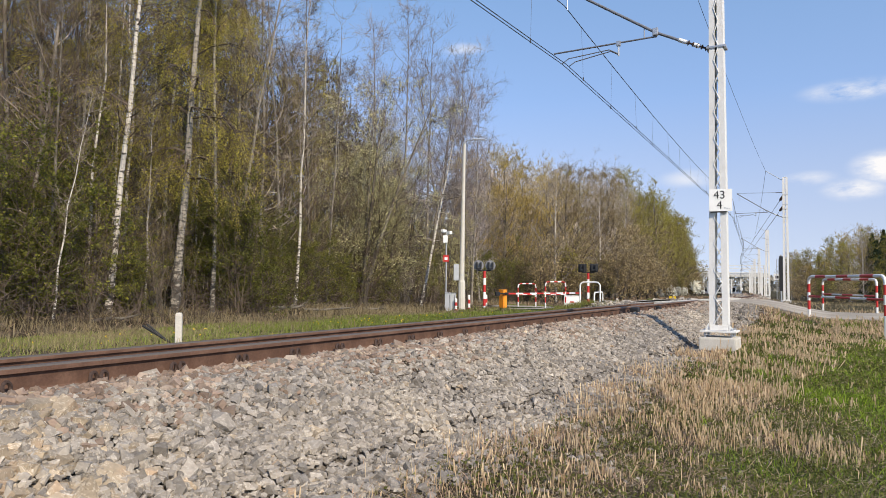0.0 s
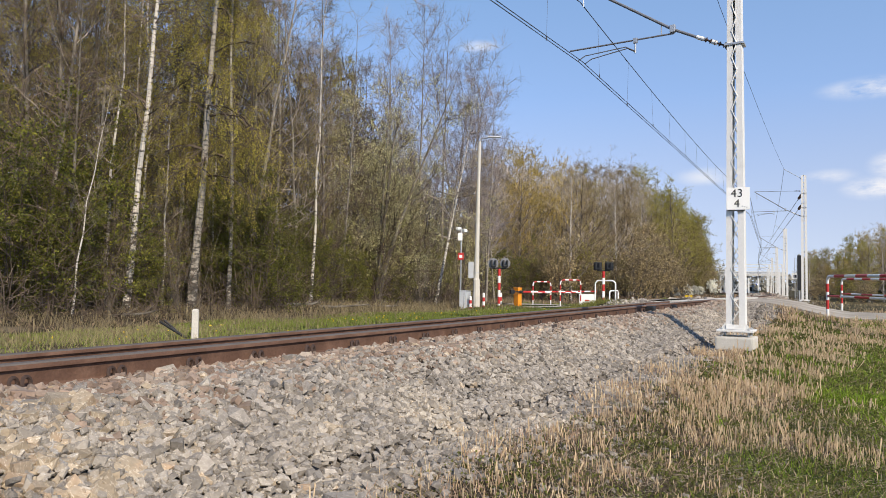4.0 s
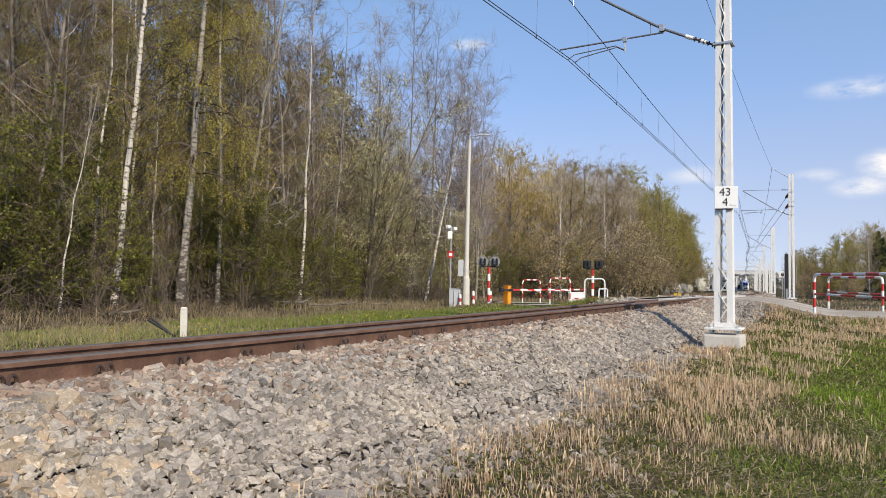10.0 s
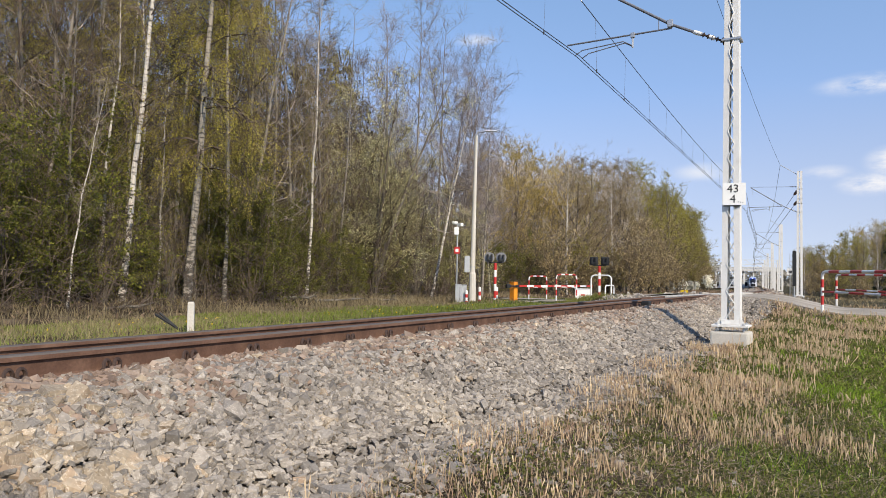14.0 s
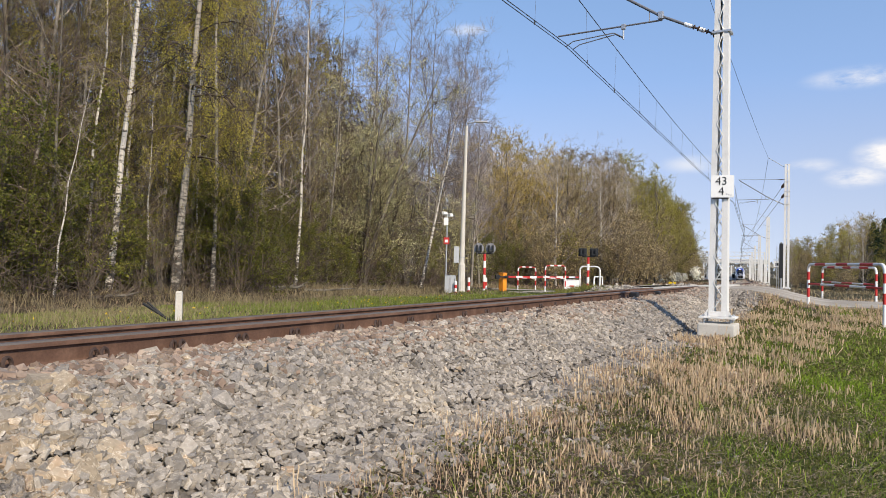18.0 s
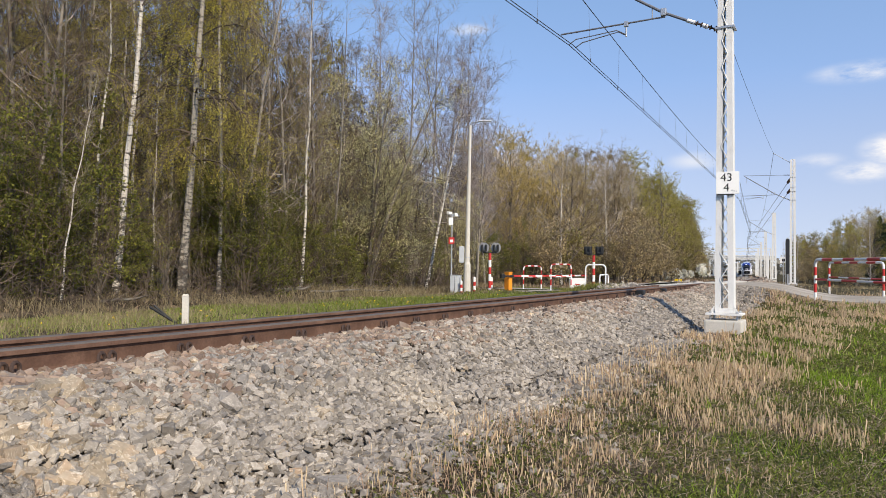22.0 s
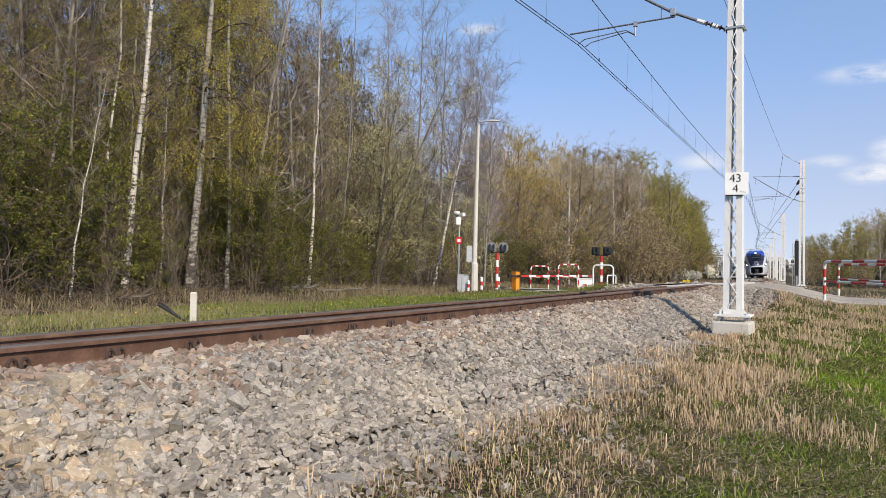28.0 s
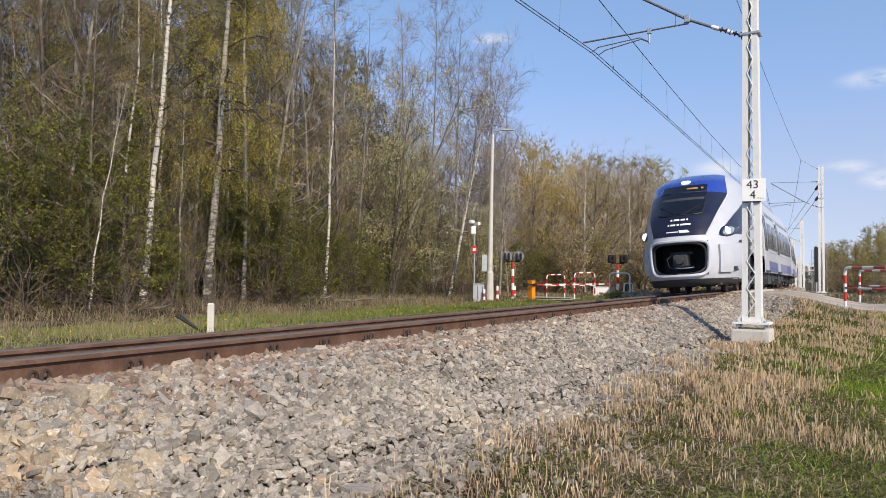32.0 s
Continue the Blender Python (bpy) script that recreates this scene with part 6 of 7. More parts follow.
    sets.append(("dead_litter", blades(pts, rng.uniform(0.015, 0.05, len(pts)), np.clip(pts[:, 1] * 0.002, 0.008, 0.03), rng, 1.6), "litter", "flattened dead leaves and straw"))
    # broad little leaves of clover and weeds close to the soil
    pts = scatter(rng, 300000, 1.5, 21, 2.6, 8.5, lambda s, o, p: step(2.5, 3.3, o + 0.5 * nz(p, 1.4, 2)) * (0.2 + 0.8 * step(-0.3, 0.2, nz(p, 1.6, 51) + 0.6 * greenness(s, o, p))))
    pts[:, 2] += rng.uniform(0.005, 0.045, len(pts))
    sets.append(("clover", leaves(pts, np.clip(pts[:, 1:2] * 0.0017, 0.0115, 0.028), rng, 0.6, False), "weed", "clover and small dark weeds close to the soil"))
    # scraps of straw lying flat
    pts = scatter(rng, 40000, 1, 20, 2.3, 8, low)
    sets.append(("straw_scraps", blades(pts, rng.uniform(0.02, 0.07, len(pts)), np.clip(pts[:, 1] * 0.0012, 0.006, 0.02), rng, 2.6), "straw", "broken straw lying on the soil"))
    # round the camera and behind it
    pts = scatter(rng, 26000, -7, 4.5, 2.9, 9, lambda s, o, p: 0.15 + 0.7 * greenness(s, o, p) if p.y < 2.5 else 0.0, True)
    sets.append(("verge_grass", blades(pts, rng.uniform(0.03, 0.09, len(pts)), np.full(len(pts), 0.008), rng, 0.9), "grass_green", "short green grass of the verge"))
    # beyond the track
    strip = lambda s, o, p: (0.15 + 0.85 * step(-0.1, 0.25, nz(p, 0.25, 21) + 0.25 * step(10, 22, s))) * (0.4 + 0.6 * step(6.5, 12, s))
    pts = np.concatenate([scatter(rng, 40000, -8, 40, -10.5, -2.3, strip), scatter(rng, 110000, -2, 24, -10.5, -3.5, strip)])
    sets.append(("green_grass", blades(pts, rng.uniform(0.03, 0.11, len(pts)), np.clip(pts[:, 1] * 0.0009, 0.008, 0.05), rng, 0.7), "grass_field", "bright green grass beside the track"))
    far = lambda s, o, p: (0.2 + 0.8 * step(-0.2, 0.2, nz(p, 0.4, 31))) * (0.35 + 0.65 * max(step(6.5, 9.5, -o), 0.8 * (1 - step(7, 12, s))))
    pts = scatter(rng, 46000, -14, 40, -14.5, -5.0, far)
    sets.append(("dry_grass", blades(pts, rng.uniform(0.06, 0.22, len(pts)) + 0.22 * rng.uniform(0, 1, len(pts)) * np.array([step(8.8, 10.8, -inverse(x, y)[1]) for x, y, z in pts]), np.clip(pts[:, 1] * 0.0007, 0.006, 0.03), rng, 0.5), "straw_grey", "tall withered grass before the wood"))
    pts = scatter(rng, 15000, -16, 44, -24, -8.0, lambda s, o, p: 0.7)
    sets.append(("leaf_litter", blades(pts, rng.uniform(0.03, 0.12, len(pts)), np.full(len(pts), 0.06), rng, 1.5), "litter", "brown dead leaves under the trees"))
    pts = scatter(rng, 420, -4, 26, -10, -4, lambda s, o, p: step(0.0, 0.3, nz(p, 0.35, 91)))
    pts[:, 2] += rng.uniform(0.06, 0.12, len(pts))
    sets.append(("dandelions", stack(*[leaves(pts + rng.normal(0, 0.008, pts.shape), 0.016, rng, 0.8, False) for _ in range(3)]), "dandelion", "small yellow dandelions in the grass"))
    # mixed dry and green tufts close behind the track
    mixed = lambda s, o, p: (0.35 + 0.65 * step(-0.25, 0.2, nz(p, 0.6, 37))) * (1 - 0.7 * step(9, 13, s))
    pts = scatter(rng, 46000, -6, 14, -10.5, -2.4, mixed)
    k = rng.uniform(size=len(pts)) < np.clip(np.array([-inverse(x, y)[1] / 11 for x, y, z in pts]), 0.2, 0.8)
    sets.append(("tussock_grass", blades(pts[k], rng.uniform(0.05, 0.2, k.sum()), np.full(k.sum(), 0.01), rng, 0.55), "straw_olive", "pale dry tussock grass behind the track"))
    sets.append(("tussock_shoots", blades(pts[~k], rng.uniform(0.04, 0.14, (~k).sum()), np.full((~k).sum(), 0.012), rng, 0.6), "grass_field", "green shoots among the dry tussocks"))
    # tufts that creep over the far shoulder of the ballast
    pts = np.array([plan(a, b, max(ground_z(a, b), bed_z(b, a) - 0.04)) for a, b in zip(rng.uniform(-2, 23, 16000), rng.uniform(-3.4, -1.55, 16000))])
    sets.append(("shoulder_grass", blades(pts, rng.uniform(0.05, 0.2, len(pts)), np.full(len(pts), 0.014), rng, 0.6), "grass_olive", "olive grass creeping over the far shoulder of the track"))
    # slopes by the crossing and beyond it
    pts = scatter(rng, 9000, 30, 90, 2.6, 30, lambda s, o, p: 0.75)
    sets.append(("rough_grass", blades(pts, rng.uniform(0.06, 0.22, len(pts)), np.clip(pts[:, 1] * 0.0012, 0.02, 0.08), rng, 0.8), "straw_grey", "rough brown grass beyond the road"))
    pts = scatter(rng, 7000, 30, 110, -14, -2.6, lambda s, o, p: 0.75)
    sets.append(("rough_grass", blades(pts, rng.uniform(0.08, 0.3, len(pts)), np.clip(pts[:, 1] * 0.0014, 0.02, 0.1), rng, 0.4), "litter", "rough brown grass along the line"))
    for name, (v, f), mat, label in sets:
        ob = new(name, raw_mesh(name, v, f, [mat]))
        tagged(ob, label, "grass", kind="stuff")


meadow()


# ---- far woods, bushes and the station ----
def far_kinds():
    K = KINDS
    base = dict(sides=6, start=0.12, subs=6, twigs=5, twig_len=0.8, thick=1.25)
    K["far_brown"] = [tree_meshes("far_brown_tree", 201 + i, "bark", "twig", "leaf_gold" if i else "leaf_brown", height=13.5, radius=0.16, count=40, reach=4.2, rise=0.7, leaf_n=22000, leaf_size=0.036, **base) for i in range(2)]
    K["far_green"] = [tree_meshes("far_green_tree", 211 + i, "bark", "twig", "leaf_spring", height=13.5, radius=0.16, count=42, reach=4.0, rise=0.65, leaf_n=22000, leaf_size=0.036, **base) for i in range(2)]
    K["far_bare"] = [tree_meshes("far_bare_tree", 221 + i, "birch", "twig_pale", "leaf_brown", height=14, radius=0.15, count=42, reach=3.9, rise=0.8, leaf_n=800, leaf_size=0.07, **base) for i in range(1)]
    K["far_bush"] = [tree_meshes("far_bush", 231 + i, "bark", "twig", "leaf_brown" if i else "leaf_yellow", height=4.2, radius=0.04, count=46, start=0.06, reach=1.6, rise=0.7, subs=4, twigs=4, twig_len=0.5, thick=1.6, stems=6, leaf_n=2800, leaf_size=0.055, sides=5) for i in range(2)]
    K["blossom"] = [tree_meshes("blossom_bush", 241, "bark", "twig", "blossom", height=2.4, radius=0.04, count=36, start=0.1, reach=1.3, rise=0.6, subs=4, twigs=4, twig_len=0.4, thick=1.4, stems=5, leaf_n=3600, leaf_size=0.10, sides=5)]
    LABELS.update({
        "far_brown": ("budding_tree", "crowded tree with brown-gold swelling buds"),
        "far_green": ("budding_tree", "crowded tree in yellow-green first leaf"),
        "far_bare": ("bare_tree", "leafless grey-brown tree of the wood along the line"),
        "far_bush": ("bush", "dense low bush with brown and green twigs"),
        "blossom": ("blossoming_bush", "bush covered in white spring blossom"),
    })


def conifer(x, y, h):
    rng = np.random.default_rng(int(h * 100))
    c, n = [], 2600
    u = rng.uniform(0.08, 1, n) ** 0.8
    a, r = rng.uniform(0, 6.283, n), (1 - u) * h * 0.33 * np.sqrt(rng.uniform(0.15, 1, n))
    tier = 1 - 0.35 * ((u * 11) % 1)
    c = np.stack([np.cos(a) * r * tier, np.sin(a) * r * tier, u * h - r * 0.25], 1)
    root = thing("spruce", spot(x, y), "dark green spruce among the bare trees", "tree")
    part("trunk", Shape().tube([(0, 0, -0.2), (0, 0, h * 0.97)], [0.15, 0.02], 7), "bark", root)
    part("foliage", raw_mesh("needles", *leaves(c, 0.2, rng, 0.45), ["leaf_dark"]), "", root)


def put_far(kind, i, x, y, yaw, sc, group="trees along the line"):
    ms = KINDS[kind]
    name, label = LABELS[kind]
    plant(name, ms[i % len(ms)], spot(x, y, yaw, sc), label, "bush" if "bush" in kind or kind == "blossom" else "tree", group)


# outline of the trees beyond the road: sideways slopes, height slopes
RIGHT_EDGE = ((0.47, 0.53, 0.55, 0.57, 0.60, 0.72), (0.038, 0.043, 0.060, 0.066, 0.073, 0.080))


def line_wood_top(x, y):
    """Greatest height of a tree of the wood along the line; it is lower than the roadside aspens before it."""
    return min(skyline(x, y), 1.6 + 0.172 * y - height_at(x, y))


def far_woods():
    rng = np.random.default_rng(77)
    far_kinds()
    taken, n = [], 0
    for _ in range(5000):
        s = rng.uniform(46, 205)
        edge = 14.0 - 3.5 * step(70, 150, s) + 1.2 * math.sin(s * 0.21)
        o = -edge - rng.exponential(5.5)
        if o < -48:
            continue
        p = plan(s, o)
        sl = p.x / p.y
        if not 0.02 < sl < 0.352 or any((p.x - a) ** 2 + (p.y - b) ** 2 < 7 for a, b in taken):
            continue
        taken.append((p.x, p.y))
        r = rng.uniform()
        gold, green = (0.7, 0.5) if sl < 0.14 else (0.42, 0.25) if sl < 0.27 else (0.15, 0.95)
        kind = "far_brown" if r < gold else "far_green" if r < gold + green * (1 - gold) else "far_bare"
        put_far(kind, (1 if sl < 0.15 else 0) if kind == "far_brown" else int(rng.integers(0, 2)), p.x, p.y, rng.uniform(0, 360), min(1.25, line_wood_top(p.x, p.y) / 13.6) * rng.uniform(0.88, 1.02))
        n += 1
        if n >= 105:
            break
    for k in range(70):
        s = rng.uniform(40, 190)
        p = plan(s, -(12.5 - 3.5 * step(70, 150, s)) - rng.uniform(-0.8, 2.5))
        if p.x / p.y < 0.03:
            continue
        put_far("far_bush", int(rng.integers(0, 2)), p.x, p.y, rng.uniform(0, 360), rng.uniform(0.6, 1.15), "bushes along the line")
    for sl, y, sc in ((0.262, 62, 1.5), (0.275, 66, 1.6), (0.288, 70, 1.45), (0.25, 60, 1.3), (0.30, 76, 1.3), (0.315, 84, 1.1)):
        put_far("far_bush", 1, sl * y, y, sl * 1000, sc, "bushes along the line")
    for s, o, sc in ((88, -9.5, 0.55), (94, -9.8, 0.5), (101, -9, 0.6), (108, -8.5, 0.55), (113, -8, 0.5), (140, -8, 1.0)):
        p = plan(s, o)
        put_far("blossom", 0, p.x, p.y, s * 7, sc, "blossoming bushes")
    # right of the line, past the road
    for k in range(95):
        y = rng.uniform(62, 160)
        sl = rng.uniform(0.478, 0.70)
        r = rng.uniform()
        kind = "far_bush" if y < 80 else "far_brown" if r < 0.3 else "far_green" if r < 0.85 else "far_bare"
        top = 1.6 + float(np.interp(sl, RIGHT_EDGE[0], RIGHT_EDGE[1])) * y - height_at(sl * y, y)
        sc = min(1.2, top / 13.8) * rng.uniform(0.88, 1.05) if kind != "far_bush" else rng.uniform(0.5, 0.9)
        put_far(kind, int(rng.integers(0, 2)), sl * y, y, rng.uniform(0, 360), sc, "trees beyond the road")
    for sl, y, h in ((0.606, 92, 8.8), (0.622, 88, 9.0), (0.612, 98, 8.5), (0.64, 90, 9.5), (0.66, 95, 9.0), (0.595, 125, 7.5), (0.515, 130, 6.0), (0.53, 150, 6.5)):
        conifer(sl * y, y, h)
    # distant wood that closes the horizon
    c = []
    for k in range(24000):
        a = rng.uniform(-0.75, 1.3)
        d = rng.uniform(330, 620)
        c.append((math.sin(a) * d, math.cos(a) * d, -2.5 + rng.uniform(0, 1) * (8 + 4 * math.sin(a * 23) + 2 * math.sin(a * 61))))
    ob = new("distant_wood", raw_mesh("distant_wood", *leaves(np.array(c), 0.9, rng, 0.7), ["leaf_haze"]))
    tagged(ob, "hazy brown-green woods on the horizon", "trees", kind="stuff")
    # the depth of the roadside wood: a thicket of stems and twigs, coloured dark as shade
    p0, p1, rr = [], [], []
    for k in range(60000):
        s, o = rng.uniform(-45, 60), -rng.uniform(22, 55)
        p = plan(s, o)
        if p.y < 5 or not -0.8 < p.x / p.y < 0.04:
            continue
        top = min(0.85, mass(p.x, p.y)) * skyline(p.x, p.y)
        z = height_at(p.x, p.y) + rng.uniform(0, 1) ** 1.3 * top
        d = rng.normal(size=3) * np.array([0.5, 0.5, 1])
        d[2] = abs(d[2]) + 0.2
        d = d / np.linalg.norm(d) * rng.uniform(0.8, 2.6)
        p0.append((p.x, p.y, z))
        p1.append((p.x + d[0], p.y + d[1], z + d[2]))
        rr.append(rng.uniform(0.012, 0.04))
    # foliage among the stems, its leaf colour darkened in place of shade
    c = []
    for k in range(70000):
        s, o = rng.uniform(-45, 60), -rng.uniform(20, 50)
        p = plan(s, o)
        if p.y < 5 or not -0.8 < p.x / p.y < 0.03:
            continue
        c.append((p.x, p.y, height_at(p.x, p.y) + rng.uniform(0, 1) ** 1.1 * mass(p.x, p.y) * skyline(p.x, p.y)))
    # dark leaf backing added behind the wood so no sky shows through
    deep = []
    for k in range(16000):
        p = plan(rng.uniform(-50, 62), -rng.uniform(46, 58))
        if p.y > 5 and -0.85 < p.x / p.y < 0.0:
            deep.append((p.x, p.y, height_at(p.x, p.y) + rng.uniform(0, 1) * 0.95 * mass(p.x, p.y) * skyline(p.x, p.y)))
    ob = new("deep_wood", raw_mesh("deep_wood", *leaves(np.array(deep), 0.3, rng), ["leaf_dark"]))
    tagged(ob, "dark leaves added as a backing that closes the wood's gaps", "undergrowth", kind="stuff")
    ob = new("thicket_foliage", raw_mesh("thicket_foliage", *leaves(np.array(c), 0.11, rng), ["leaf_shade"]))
    tagged(ob, "olive foliage deep in the wood, colour darkened for shade", "undergrowth", kind="stuff")
    # the closed mass of the wood along the line
    e0, e1, er, c = [], [], [], []
    for k in range(60000):
        s = rng.uniform(50, 215)
        p = plan(s, -(17.0 - 4.0 * step(70, 150, s)) - rng.exponential(7.0))
        if not 0.05 < p.x / p.y < 0.348:
            continue
        z = height_at(p.x, p.y) + rng.uniform(0, 1) * 0.9 * line_wood_top(p.x, p.y)
        if k % 2:
            d = rng.normal(size=3) * np.array([0.5, 0.5, 1])
            d[2] = abs(d[2]) + 0.2
            d = d / np.linalg.norm(d) * rng.uniform(0.6, 2.2)
            e0.append((p.x, p.y, z))
            e1.append((p.x + d[0], p.y + d[1], z + d[2]))
            er.append(rng.uniform(0.02, 0.05))
        else:
            c.append((p.x, p.y, z))
    ob = new("far_thicket", raw_mesh("far_thicket", *spikes(e0, e1, np.array(er)), ["twig_pale"]))
    tagged(ob, "dense brown twigs of the wood along the line", "undergrowth", kind="stuff")
    ob = new("far_foliage", raw_mesh("far_foliage", *leaves(np.array(c), 0.13, rng), ["leaf_brown"]))
    tagged(ob, "olive foliage deep in the wood along the line", "undergrowth", kind="stuff")
    # tangled stems along the wood's foot
    q0, q1, qr = [], [], []
    for k in range(7500):
        s = rng.uniform(-22, 62)
        o = -(12.4 + 1.0 * math.sin(s * 0.35) + 0.6 * step(18, 34, s)) - rng.exponential(1.6)
        p = plan(s, o)
        if p.y < 4 or not -0.74 < p.x / p.y < 0.12:
            continue
        z = height_at(p.x, p.y) + rng.uniform(0, 1) ** 2 * 1.1 * (1 + 1.2 * nz(p, 0.5, 61)) - 0.05
        d = rng.normal(size=3) * np.array([1, 1, 0.9])
        d[2] = abs(d[2]) * 0.8 + 0.1
        d = d / np.linalg.norm(d) * rng.uniform(0.3, 1.3)
        q0.append((p.x, p.y, z))
        q1.append((p.x + d[0], p.y + d[1], z + d[2]))
        qr.append(rng.uniform(0.006, 0.014))
    ob = new("brushwood", raw_mesh("brushwood", *spikes(q0, q1, np.array(qr)), ["twig"]))
    tagged(ob, "tangled brown brushwood and brambles along the wood", "undergrowth", kind="stuff")
    ob = new("thicket", raw_mesh("thicket", *spikes(p0, p1, np.array(rr)), ["twig_shade"]))
    tagged(ob, "dense brown thicket deep in the wood, colour darkened for shade", "undergrowth", kind="stuff")


def station():
    """The station throat far down the line: portals, a footbridge, masts and a hall."""
    def portal(s, o0, o1, h, group="overhead line portals"):
        root = thing("line_portal", at(s, 0), "white steel portal across several tracks", "portal", group)
        for o in (o0, o1):
            part("leg", Shape().box((o - 0.15, -0.15, -0.6), (o + 0.15, 0.15, h), 0.01), "mast", root)
        for z in (h - 0.8, h):
            part("chord", Shape().box((o0, -0.07, z - 0.06), (o1, 0.07, z + 0.06), 0.01), "mast", root)
        k, o = 0, o0
        while o < o1 - 0.4:
            b = min(o1, o + 1.0)
            part("brace", Shape().tube([(o, 0, h - 0.8 if k % 2 else h), (b, 0, h if k % 2 else h - 0.8)], 0.035, 5), "mast", root)
            o, k = b, k + 1
    for s, o0, o1, h in ((198, -12, 5.5, 8.2), (236, -14, 6, 8.2), (285, -16, 7, 8.6), (320, -18, 8, 9)):
        portal(s, o0, o1, h)
    bridge = thing("footbridge", at(345, 0), "long pale footbridge over the station tracks", "bridge")
    part("deck", Shape().box((-24, -1.2, 8.2), (12, 1.2, 9.2), 0.05), "concrete", bridge)
    part("parapet", Shape().box((-24, -1.3, 9.2), (12, -1.2, 10.0), 0.02), "grey_box", bridge)
    for k in range(10):
        part("pier", Shape().box((-23.5 + 3.9 * k, -0.4, -1), (-22.9 + 3.9 * k, 0.4, 8.2), 0.03), "mast", bridge)
    hall = thing("station_hall", at(370, -14), "low white station building behind the bridge", "building")
    part("wall", Shape().box((-14, 0, -1), (14, 12, 4.2), 0.05), "grey_box", hall)
    part("roof", Shape().box((-14.5, -0.5, 4.2), (14.5, 12.5, 4.8), 0.1), "grey_box", hall)
    for k in range(8):
        part("window", Shape().box((-12.5 + 3.2 * k, -0.06, 1.2), (-10.8 + 3.2 * k, -0.01, 3.2), 0.02), "train_glass", hall)
    for s, o in ((230, -9), (268, -10), (300, -11)):
        root = thing("catenary_mast", at(s, o), "distant white mast of the station's overhead line", "mast", "overhead line masts")
        part("shaft", Shape().tube([(0, 0, -0.5), (0, 0, 8.2)], [0.17, 0.12], 6), "mast", root)
        part("arm", Shape().tube([(0, 0, 6.2), (2.4 if o < 0 else -2.4, 0, 7.0)], 0.04, 5), "steel", root)
    board = thing("track_board", at(112, 4.6), "small white board with a dark square on a post", "sign")
    part("post", Shape().tube([(0, 0, -0.4), (0, 0, 3.2)], 0.05, 6), "galv", board)
    part("panel", Shape().box((-0.45, -0.03, 3.0), (0.45, 0.03, 3.9), 0.01), "white", board)
    part("square", Shape().box((-0.2, -0.036, 3.2), (0.2, -0.031, 3.6)), "black", board)
    # sidings that leave the line beyond the crossing
    yard = thing("siding", Matrix(), "rusty siding rails curving into the station", "track", kind="structure")
    for off in (-4.5, -9.0):
        for g in (-0.75, 0.75):
            pts = [plan(s, off * step(115, 190, s) + g, RAIL_Z - 0.25) for s in range(118, 341, 6)]
            part("rail", Shape().extrude([(-0.04, -0.15), (0.04, -0.15), (0.04, 0), (-0.04, 0)], pts), "rail_rust", yard)


def fallen_wood():
    rng = np.random.default_rng(4)
    for x, y, yaw, ln in ((-6.6, 25.4, 20, 1.6), (-6.0, 25.8, -12, 1.1), (-5.2, 26.6, 8, 1.9), (-9.4, 18.9, 35, 1.3), (-3.6, 29.0, -25, 1.5)):
        pts = [(ln * q, 0.04 * rng.normal(), 0.06 + 0.12 * q + 0.03 * rng.normal()) for q in (0, 0.35, 0.7, 1)]
        limb = thing("fallen_branch", spot(x, y, yaw, 1.0, dz=0.0), "dead grey branch lying in the dry grass", "branch", "fallen branches")
        part("stem", Shape().tube(pts, [0.05, 0.045, 0.035, 0.015], 7), "bark", limb)
        for q in (1, 2):
            part("twig", Shape().tube([pts[q], (pts[q][0] + 0.3, 0.2 * (-1) ** q, pts[q][2] + 0.22)], [0.018, 0.006], 5), "bark", limb)


far_woods()
fallen_wood()
station()


# ---- the train ----
HALF = 1.42


def nose_y(z):
    """How far the front lies behind its foremost point, along the middle, at height z."""
    pts = ((0.12, 0.45), (0.32, 0.14), (0.6, 0.0), (1.35, 0.02), (1.7, 0.22), (2.24, 0.62), (2.6, 1.0), (2.95, 1.42), (3.33, 1.95), (3.6, 2.75), (3.8, 3.7), (3.95, 4.9), (4.05, 6.2), (4.12, 7.6))
    return float(np.interp(z, [p[0] for p in pts], [p[1] for p in pts]))


def half_width(z):
    pts = ((0.12, 1.12), (0.35, 1.30), (0.8, 1.40), (2.2, 1.42), (2.8, 1.37), (3.3, 1.25), (3.6, 1.10), (3.85, 0.84), (4.0, 0.55), (4.1, 0.22), (4.12, 0.05))
    return float(np.interp(z, [p[0] for p in pts], [p[1] for p in pts]))


NOSE = 8.2          # length of the shaped cab


def skin(u, z, off=0.0):
    """The cab's skin: u from -1 to 1 runs round it at height z; off lifts it outwards. Front is +y, x to the train's right."""
    w, y0 = half_width(z), nose_y(z)
    a = abs(u)
    taper = 1.9 - 0.9 * step(2.6, 3.6, z)
    if a < 0.7:
        q = a / 0.7
        x = q * w * 0.95
        y = -(y0 + taper * (0.38 * q ** 2 + 0.62 * q ** 5))
    else:
        k = (a - 0.7) / 0.3
        yf = -(y0 + taper)
        x = w * (0.95 + 0.05 * min(1, k * 3) ** 0.6)
        y = yf + (-NOSE - 0.02 - yf) * k ** 1.3
        y = max(min(y, yf), -NOSE - 0.02) if yf > -NOSE else -NOSE - 0.02
    n = Vector((x / w * 0.9 if a < 0.7 else 1.0, 0.9 if a < 0.4 else 0.45 if a < 0.7 else 0.0, 0.12 if z < 2 else 0.45)).normalized()
    if u < 0:
        x, n.x = -x, -n.x
    return Vector((x, y, z)) + n * off


